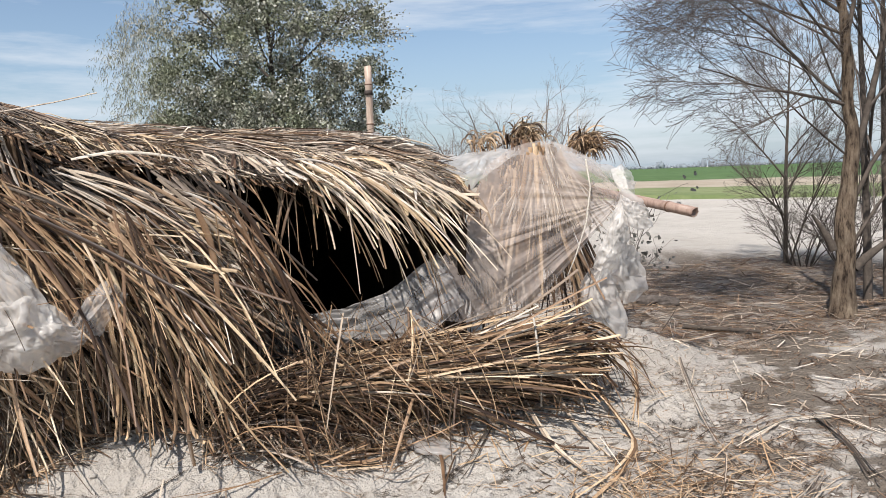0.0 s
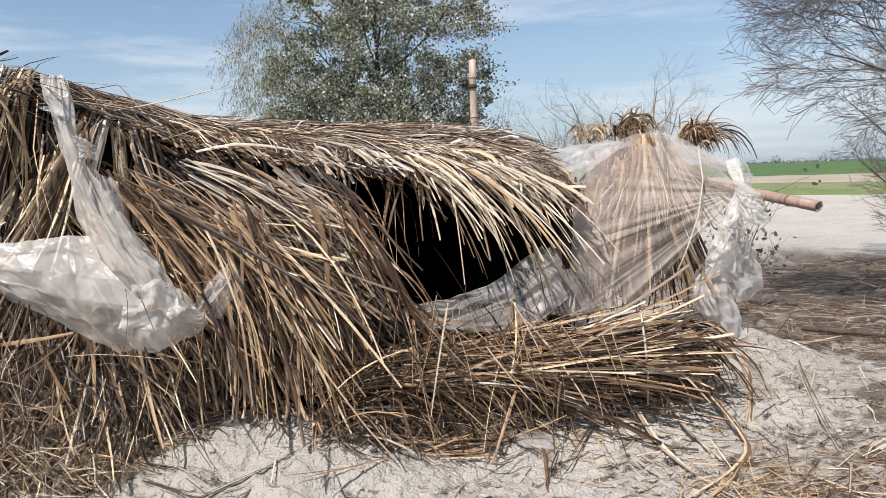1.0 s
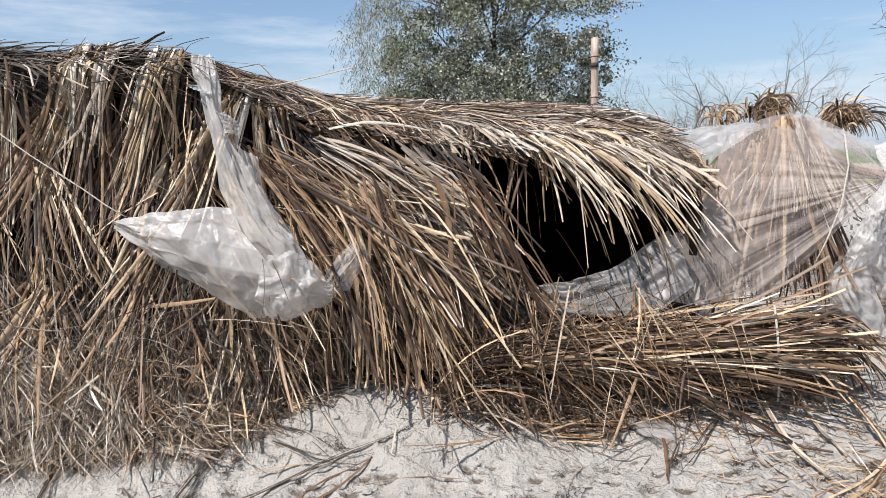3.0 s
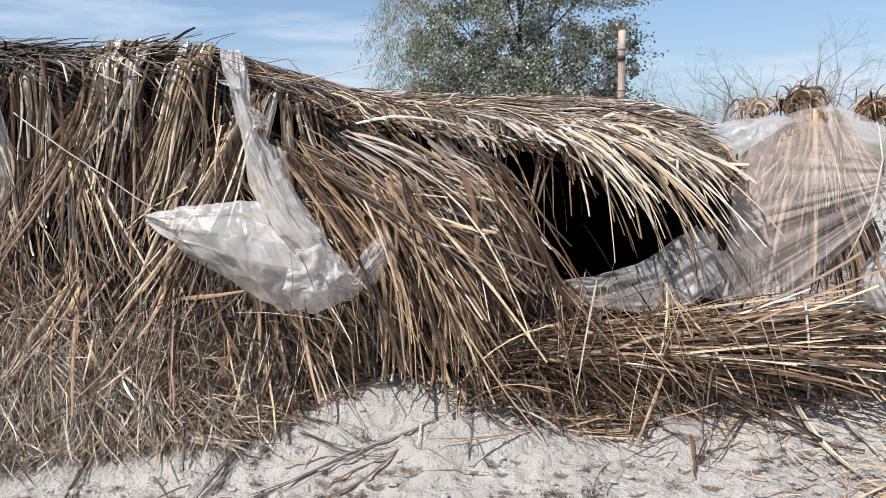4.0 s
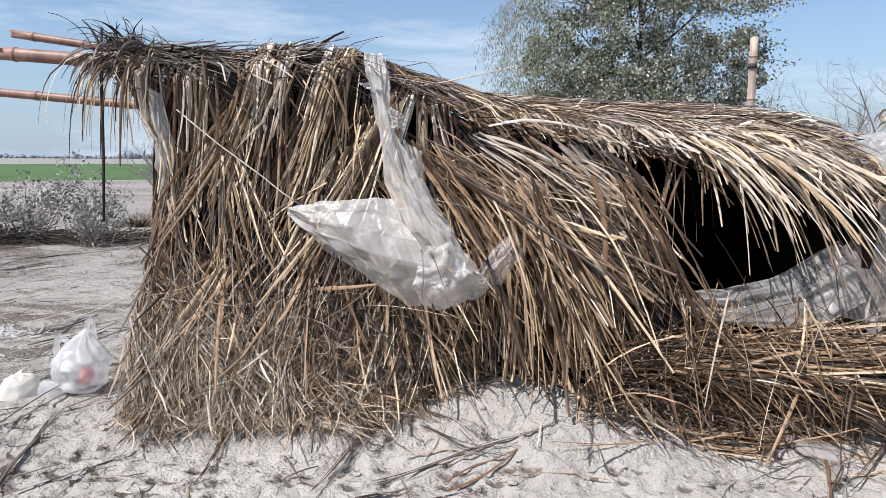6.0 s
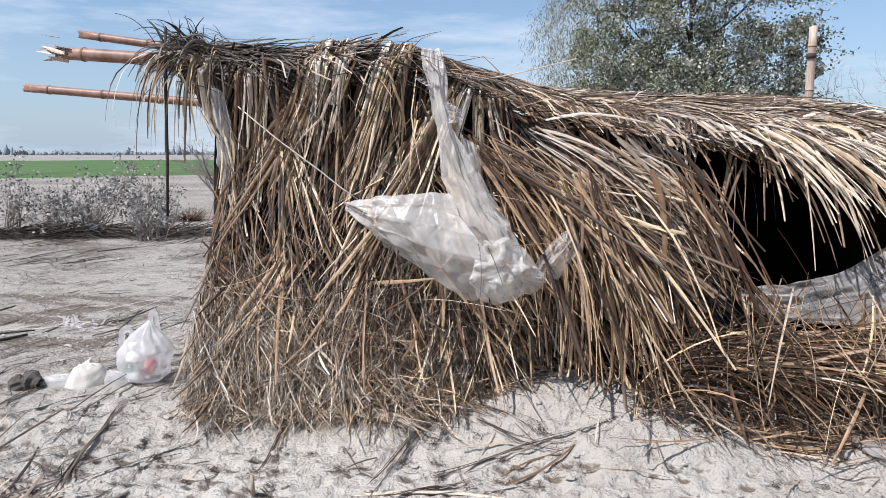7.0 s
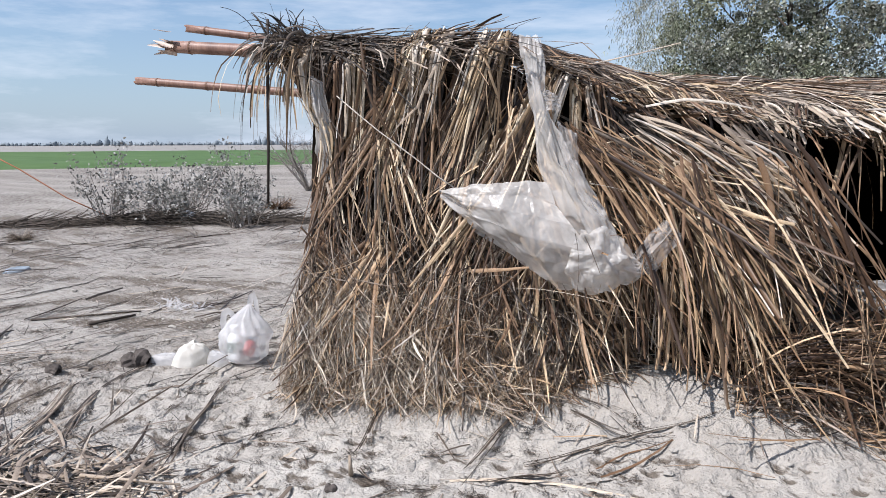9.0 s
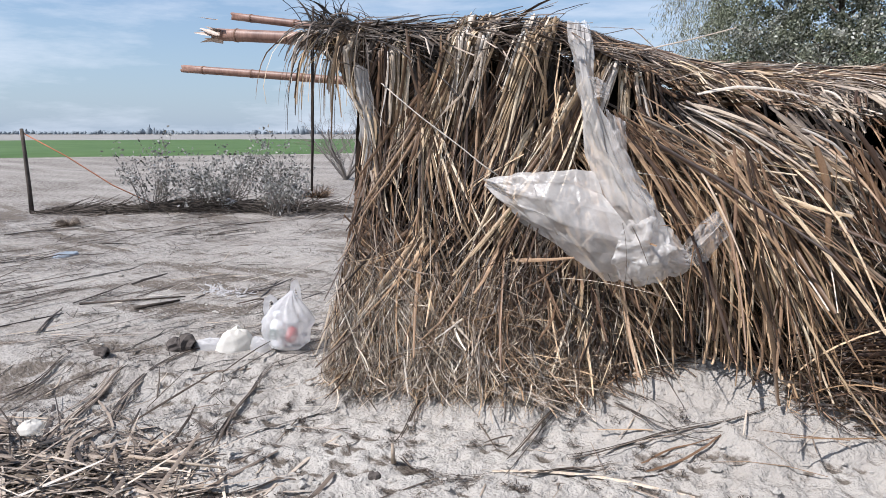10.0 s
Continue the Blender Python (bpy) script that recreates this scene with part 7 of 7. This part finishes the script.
strand([(-1.61, -0.67), (-1.64, -0.30), (-1.67, -0.10)], M_DARK_AND_SHADE, 8, 0.008, "dark frayed reed strips lying on the sand", "reed_strand", 0.03)
strand([(-0.74, 0.50), (-0.57, 0.64), (-0.43, 0.82)], M_DARK_AND_SHADE, 6, 0.01, "dark frayed reed strips lying on the sand", "reed_strand", 0.012)
strand([(-2.25, 0.20), (-2.71, 0.96)], M_DARK_AND_SHADE, 5, 0.012, "dark frayed reed strips lying on the sand", "reed_strand", 0.012)
strand([(-3.18, 0.81), (-3.19, 1.32), (-2.85, 1.77)], M_DARK_AND_SHADE, 10, 0.01, "dark frayed reed strips lying on the sand", "reed_strand", 0.05)
strand([(-2.27, 0.03), (-1.93, 0.29), (-1.45, 0.53)], M_GREY, 4, 0.008, "grey reed strips lying on the sand", "reed_strand", 0.04)
strand([(6.44, 1.51), (5.42, 0.25), (5.06, -0.31), (4.83, -0.70)], M_GREY, 5, 0.008, "grey frayed reed strips lying on the sand", "reed_strand", 0.012)
strand([(4.83, -0.76), (4.53, -1.04), (4.32, -1.20)], M_GREY, 4, 0.008, "grey frayed reed strips lying on the sand", "reed_strand", 0.012)
strand([(5.60, -0.68), (5.45, -0.95), (5.15, -1.39)], M_DARK_AND_SHADE, 7, 0.01, "dark frayed reed strips lying on the sand", "reed_strand", 0.012)
strand([(4.91, -0.75), (5.37, -0.62), (5.67, -0.70), (5.87, -0.84)], M_PALE, 5, 0.009, "pale reeds lying on the sand", "reed_strand", 0.03)
strand([(4.18, -1.18), (4.33, -1.23), (4.47, -1.28)], M_PALE, 3, 0.01, "pale reeds lying on the sand", "reed_strand", 0.02)
strand([(5.64, -0.66), (5.69, -0.79), (5.68, -1.00)], M_PALE, 3, 0.012, "pale reeds lying on the sand", "reed_strand", 0.02)
strand([(4.52, -1.36), (4.84, -1.26), (5.14, -1.11)], M_GREY, 5, 0.008, "grey frayed reed strips lying on the sand", "reed_strand", 0.03)
strand([(3.49, 0.05), (3.43, -0.24), (3.30, -0.61)], M_BROWN, 1, 0.024, "broad brown reed leaf lying on the sand", "reed_leaf", 0.012)
strand([(4.04, 0.18), (3.77, -0.11), (3.39, -0.46)], M_DARK_AND_SHADE, 5, 0.006, "dark frayed reed strips lying on the sand", "reed_strand", 0.012)
strand([(4.07, 0.25, 0.10), (4.02, -0.25, 0.03), (4.01, -0.67)], M_PALE, 2, 0.022, "pale reed leaf fallen off the bundle", "reed_leaf", 0.012)
strand([(4.32, 0.18, 0.08), (4.27, -0.20, 0.03), (4.27, -0.51)], M_PALE, 2, 0.022, "pale reed leaf fallen off the bundle", "reed_leaf", 0.012)
strand([(4.62, 0.33, 0.12), (4.54, -0.17, 0.05), (4.51, -0.47), (4.20, -0.70), (3.74, -0.94)], M_GOLD, 3, 0.022, "long bent golden reed leaf on the sand", "reed_leaf", 0.012)
strand([(2.79, -0.11), (3.09, -0.18), (3.43, -0.06)], M_BROWN, 9, 0.014, "brown reeds lying along the straw edge", "reed_strand", 0.03)
strand([(2.38, 0.13), (2.63, 0.07), (2.89, -0.04)], M_BROWN, 4, 0.012, "brown reeds lying along the straw edge", "reed_strand", 0.02)
strand([(2.92, -0.15), (3.16, -0.30), (3.40, -0.29)], M_GREY, 2, 0.01, "grey reed lying on the sand", "reed_strand", 0.012)
strand([(5.14, 0.42), (4.87, -0.00), (4.54, -0.35)], M_GOLD, 3, 0.014, "golden reed leaf on the sand", "reed_leaf", 0.012)
strand([(0.58, -0.50), (0.54, -0.24), (0.54, -0.12), (0.61, 0.11)], M_DARK_AND_SHADE, 5, 0.006, "dark frayed reed strips lying on the sand", "reed_strand", 0.012)
strand([(1.25, -0.50), (1.45, -0.41), (1.74, -0.23), (2.07, -0.18), (2.28, 0.01)], M_DARK_AND_SHADE, 7, 0.006, "dark frayed reed strips lying on the sand", "reed_strand", 0.012)
strand([(1.27, -0.08), (1.44, 0.07), (1.68, -0.06), (1.88, -0.29)], M_DARK_AND_SHADE, 5, 0.005, "dark frayed reed strips lying on the sand", "reed_strand", 0.012)
strand([(1.65, -0.47), (1.80, -0.31), (2.01, -0.29)], M_BROWN, 1, 0.014, "brown reed leaf lying on the sand", "reed_leaf", 0.012)
stick([(-2.1, 1.0), (-1.95, 1.35)], 0.016, M_BARKD, "short dark stick on the sand")
stick([(-2.7, 1.1), (-2.0, 1.5)], 0.010, M_BARKD, "thin dark stick on the sand")
stick([(-0.55, -1.0, 0.03), (-0.05, -1.02, 0.05)], 0.009, M_PALE, "pale straight reed on straw litter")
stick([(6.3, 1.2, 0.03), (6.75, 0.75, 0.02)], 0.022, M_BARKD, "dark crooked stick on the sand")
stick([(0.6, -0.72, 0.0), (0.6, -0.73, 0.10)], 0.011, M_PALE, "short pale cut reed standing in the sand", "peg")

# fence post with an orange cord, and a line of cut brush
fp = thing("fence_post", "thin dark leaning wooden post with orange cord", "post", pose(-14.3, 3.07, 0))
part_of("pole", tube_mesh("pole", [(0, 0, -0.03), (-0.04, 0, 0.5), (-0.1, 0, 1.0), (-0.17, 0, 1.42)], np.array([0.04, 0.036, 0.032, 0.03]), M_BARKD, 8), fp)
part_of("cord", tube_mesh("cord", [(-0.17, 0, 1.36), (0.25, 0.55, 0.95), (0.75, 1.1, 0.45), (1.2, 1.6, 0.12)], np.array([0.011] * 4), plain_mat("orange_cord", (0.45, 0.17, 0.09), 0.7, 40), 5), fp, "faded orange cord running to the ground")


def brush_line():
    g = np.random.default_rng(77)
    n = 1500
    t = g.uniform(0, 1, n)
    a, b = np.array([-14.2, 3.15]), np.array([-10.9, 6.9])
    p = a + (b - a) * t[:, None] + g.normal(0, 0.14, (n, 2))
    lift = 0.16 * np.exp(-((t - 0.55) / 0.2) ** 2) + 0.06
    root = np.stack([p[:, 0], p[:, 1], g.uniform(0.0, 1, n) * lift], 1)
    ang = math.atan2(*(b - a)[::-1]) + g.normal(0, 0.5, n)
    way = np.stack([np.cos(ang), np.sin(ang), g.normal(0, 0.12, n)], 1)
    line = grow(root, way, g.uniform(0.3, 0.9, n), 5, 0.15, 0.3, rng=g)
    line[:, :, 2] = np.maximum(line[:, :, 2], 0.01)
    v, f = stalks(line, g.uniform(0.008, 0.022, n), g)
    tagged(new("cut_brush", mesh_of("cut_brush", v, f, M_BARKD)), "long low line of dark cut brush on the sand", "brush", kind="stuff")


brush_line()


def dry_tuft(x, y, seed, label, size=1.0, mat=None):
    """A low round tuft of thin dry stems."""
    g = np.random.default_rng(seed)
    n = 420
    a = g.uniform(0, 6.283, n)
    root = np.stack([np.cos(a), np.sin(a), 0 * a], 1) * (0.10 * np.sqrt(g.random(n)))[:, None]
    line = grow(root, np.stack([np.cos(a) * 0.8, np.sin(a) * 0.8, g.uniform(0.3, 1.2, n)], 1), g.uniform(0.12, 0.4, n), 5, 0.4, 0.4, rng=g)
    line[:, :, 2] = np.maximum(line[:, :, 2], 0.0)
    v, f = stalks(line, np.full(n, 0.008), g)
    ob = new("dry_tuft", mesh_of("dry_tuft", v * size, f, mat or M_BROWN))
    ob.matrix_world = pose(x, y, -0.01)
    return tagged(ob, label, "dry plant")


dry_tuft(-13.18, 8.22, 5, "low round tuft of brown dry stems on the sand")
dry_tuft(-11.88, 2.88, 6, "small grey dry tuft on the open sand", 0.6, M_GREY)


def litter(name, n, place, length, width, mat, label, seed, flat=0.08, turn=None):
    """Straw and twigs lying about."""
    g = np.random.default_rng(seed)
    u, v = place(g, n)
    a = g.uniform(0, 6.283, n) if turn is None else g.normal(*turn, n)
    root = np.stack([u, v, sand_height(u, v) + g.uniform(0.004, 0.018, n)], 1)
    way = np.stack([np.cos(a), np.sin(a) * 0.7, g.normal(0, flat, n)], 1)
    line = grow(root, way, g.uniform(*length, n), 2 if length[1] <= 0.1 else 4, 0.1, 0.1, rng=g, kink=0.2)
    line[:, :, 2] = np.maximum(line[:, :, 2], sand_height(line[:, :, 0], line[:, :, 1]) + 0.005)
    v_, f_ = strips(line, g.uniform(*width, n), 0.3, 0.5, g, up=(0, 0, 1), twist=0.3)
    ob = new(name, mesh_of(name, v_, f_, mat))
    ob.matrix_world = HUT
    return tagged(ob, label, "litter", kind="stuff")


def around(u, v, su, sv):
    return lambda g, n: (u + g.normal(0, su, n), v + g.normal(0, sv, n))


def spread_over(u0, u1, v0, v1):
    return lambda g, n: (g.uniform(u0, u1, n), g.uniform(v0, v1, n))


def patches(u0, u1, v0, v1, count, size):
    """Places gathered in small patches, as wind leaves chaff in the hollows."""
    def place(g, n):
        pu, pv = g.uniform(u0, u1, count), g.uniform(v0, v1, count)
        who = g.integers(0, count, n)
        s = g.uniform(0.4, 1.3, count)[who] * size
        return pu[who] + g.normal(0, 1, n) * s * 1.3, pv[who] + g.normal(0, 1, n) * s
    return place


litter("plastic_scraps", 70, around(-1.76, 1.72, 0.12, 0.07), (0.03, 0.10), (0.015, 0.045), M_BAG, "torn white plastic scraps on the sand", 120, 0.5)
litter("straw_litter", 350, around(-0.8, -1.18, 0.40, 0.2), (0.06, 0.4), (0.004, 0.014), M_DARK_AND_SHADE, "dark broken straw in the heap on the sand", 109, 0.12)
litter("straw_litter", 170, around(-0.72, -1.25, 0.36, 0.16), (0.1, 0.5), (0.008, 0.022), M_PALE, "heap of broken grey straw on the sand", 91, 0.15)
litter("straw_litter", 380, around(-0.8, -1.2, 0.42, 0.22), (0.15, 0.55), (0.008, 0.026), M_GREY, "dark reed leaves lying on the sand", 92, 0.1)
litter("straw_litter", 9000, patches(4.4, 8.2, -1.7, 0.9, 260, 0.07), (0.01, 0.07), (0.002, 0.008), M_BROWN, "patches of brown chaff on the sand", 107, 0.3)
litter("straw_litter", 700, around(4.35, -0.95, 0.38, 0.2), (0.05, 0.32), (0.003, 0.008), M_GOLD, "broken straw scattered on the sand", 93)
litter("straw_litter", 260, around(3.0, 0.02, 0.28, 0.08), (0.08, 0.4), (0.004, 0.014), M_GOLD, "golden straw mat under the slump", 110, 0.2, turn=(0.1, 0.6))
litter("straw_litter", 260, around(3.0, 0.02, 0.3, 0.08), (0.08, 0.4), (0.004, 0.014), M_BROWN, "brown straw mat under the slump", 111, 0.2, turn=(0.1, 0.6))
litter("straw_litter", 90, around(3.7, -0.2, 0.7, 0.14), (0.1, 0.5), (0.004, 0.012), M_GOLD, "golden straw scattered before the bundle", 94)
litter("straw_litter", 4200, spread_over(5.8, 11.5, 0.4, 4.8), (0.04, 0.4), (0.003, 0.011), M_GREY, "grey straw and twigs under the trees", 95)
litter("straw_litter", 6500, spread_over(5.8, 11.0, 0.6, 4.4), (0.05, 0.4), (0.003, 0.011), M_BROWN, "brown twigs and straw under the trees", 96)
litter("straw_litter", 420, around(6.4, -0.3, 1.1, 0.7), (0.04, 0.35), (0.004, 0.012), M_PALE, "thin scatter of straw on the sand", 100)
litter("straw_litter", 260, around(5.8, -0.9, 0.7, 0.4), (0.03, 0.2), (0.003, 0.009), M_BROWN, "brown chaff on the sand", 101)
litter("straw_litter", 1500, spread_over(-9, -0.25, -1.5, 8.5), (0.03, 0.3), (0.003, 0.010), M_DARK_AND_SHADE, "dark straw and twigs on the open sand", 97, turn=(1.2, 0.5))
litter("straw_litter", 14000, patches(-9.5, -0.2, -1.3, 8.0, 640, 0.095), (0.01, 0.10), (0.003, 0.009), M_DARK_AND_SHADE, "patches of dark chaff on the open sand", 108, 0.25)
litter("straw_litter", 60, spread_over(-2.6, -0.2, -1.0, 2.2), (0.2, 0.8), (0.006, 0.018), M_DARK_AND_SHADE, "long dark reed leaves lying on the sand", 104, turn=(1.2, 0.25))
litter("straw_litter", 420, patches(-9, -1.2, 0.0, 8.5, 40, 0.28), (0.3, 1.1), (0.008, 0.025), M_DARK_AND_SHADE, "long dark reeds lying on the open sand", 105, turn=(1.3, 0.2))
litter("straw_litter", 40, spread_over(-2.6, -0.2, -1.0, 2.2), (0.15, 0.6), (0.005, 0.014), M_PALE, "pale reed leaves lying on the sand", 106, turn=(1.1, 0.3))
litter("straw_litter", 700, spread_over(-9, -0.25, -1.5, 8.5), (0.04, 0.3), (0.003, 0.012), M_GREY, "grey straw on the open sand", 98, turn=(1.2, 0.6))
litter("straw_litter", 14000, patches(-1.5, 5.0, -1.35, -0.1, 260, 0.02), (0.005, 0.025), (0.002, 0.006), M_DARK_AND_SHADE, "dark patches of fine chaff on the clean sand", 103, 0.3)
litter("straw_litter", 130, spread_over(-0.2, 4.2, -1.6, -0.05), (0.03, 0.3), (0.003, 0.010), M_GREY, "few bits of straw on the clean sand", 99)

# ---- single broad leaves that stand out on the hut ----
def single_leaves():
    g = np.random.default_rng(123)
    shapes = []
    for i in range(16):
        n = 8
        ln = 1.0
        t = np.linspace(0, 1, n)
        bow = g.normal(0, 0.05)
        kinkat, kk = g.uniform(0.35, 0.8), g.normal(0, 0.25) * (g.random() < 0.6)
        x = bow * np.sin(t * math.pi) + np.where(t > kinkat, (t - kinkat) * kk, 0)
        y = -0.06 * np.sin(t * math.pi * g.uniform(0.6, 1.2)) + g.normal(0, 0.03) * t
        line = np.stack([x, y, -t * ln], 1)[None]
        v, f = strips(line, np.array([0.022]), 0.35, 0.3, g, up=(0, -1, 0.1), twist=0.35)
        shapes.append((mesh_of("reed_leaf", v, f, M_LEAF1), mesh_of("reed_leaf", v, f, M_LEAFP)))
    spots = []
    for _ in range(50):
        spots.append((g.uniform(1.3, 2.6), g.uniform(0.75, 1.4), g.normal(0.6, 0.4), 0))
    for _ in range(70):
        spots.append((g.uniform(0.0, 1.4), g.uniform(1.0, 1.9), g.normal(-0.12, 0.25), 0))
    for _ in range(34):
        spots.append((g.uniform(0.0, 1.4), g.uniform(0.7, 1.3), g.normal(0.32, 0.2), 0))
    for _ in range(26):
        spots.append((g.uniform(1.5, 2.75), g.uniform(0.35, 0.75), g.normal(0.1, 0.45), 0))
    for u, z, lean, _k in spots:
        if u > 1.4 and abs(lean) < 0.3:
            lean = 0.3 + abs(lean)
        z = min(z, float(eave(u)[1]) + 0.02)
        v = float(front_v(u, z)) - g.uniform(0.06, 0.13)
        ln = min(g.uniform(0.35, 0.95), (z - float(ground_height(u, 0.0)) - 0.01) / max(math.cos(lean), 0.35))
        if ln < 0.2 or u + math.sin(lean) * ln < 0.16:
            continue
        me = shapes[g.integers(0, 16)][int(g.random() < 0.05)]
        ob = part_of("reed_leaf", me, hut)
        ob.matrix_basis = Matrix.LocRotScale((u, v, z), Euler((g.normal(0.05, 0.05), -lean, 0)).to_quaternion() @ Euler((0, 0, g.normal(0, 0.7))).to_quaternion(), (g.uniform(0.4, 0.85), 1, ln))


single_leaves()


def single_reeds():
    """Reeds of the bundle and of the eave that can be told apart one by one."""
    g = np.random.default_rng(321)
    shapes = []
    for i in range(12):
        t = np.linspace(0, 1, 6)
        line = np.stack([t, 0.02 * np.sin(t * 3 + i), 0.03 * g.normal() * np.sin(t * math.pi) - 0.02 * t * t], 1)[None]
        v, f = stalks(line, np.array([0.013]), g, 0.75, 5) if i % 2 else strips(line, np.array([0.02]), 0.3, 0.7, g, up=(0, -0.4, 1), twist=0.3)
        shapes.append((mesh_of("reed", v, f, M_LEAF1), mesh_of("reed", v, f, M_LEAFP)))
    for _ in range(150):
        a = g.uniform(-0.6, 2.9)
        u = g.uniform(3.0, 3.9)
        ln = min(g.uniform(0.8, 1.5), 4.58 - 0.4 * g.random() ** 2 - u)
        ob = part_of("reed", shapes[g.integers(0, 12)][int(g.random() < 0.3)], heap)
        ob.matrix_basis = Matrix.LocRotScale((u, 0.10 - 0.16 * math.cos(a), 0.345 + 0.13 * math.sin(a)), Euler((g.uniform(0, 6), g.normal(0.05, 0.09), g.normal(0, 0.08))), (ln, g.uniform(0.35, 0.75), g.uniform(0.45, 0.9)))
    for _ in range(60):
        u = g.uniform(1.9, 3.45)
        ev = float(eave(u)[0])
        v = ev + g.uniform(0.12, 0.5)
        ln = min(g.uniform(0.35, 0.8), (v - ev) / 0.6 + 0.12)
        sl = g.normal(0.66, 0.15)
        u2, v2 = u + ln * math.cos(sl), v - ln * math.sin(sl)
        z1, z2 = float(roof_z(u, v)) + 0.06, float(roof_z(u2, max(v2, ev))) + 0.05
        ob = part_of("reed", shapes[g.integers(0, 12)][1], hut)
        ob.matrix_basis = Matrix.LocRotScale((u, v, z1), Euler((g.uniform(0, 6), math.atan2(z1 - z2, ln), -sl), "XYZ"), (ln, g.uniform(0.6, 1.1), g.uniform(0.6, 1.1)))


single_reeds()
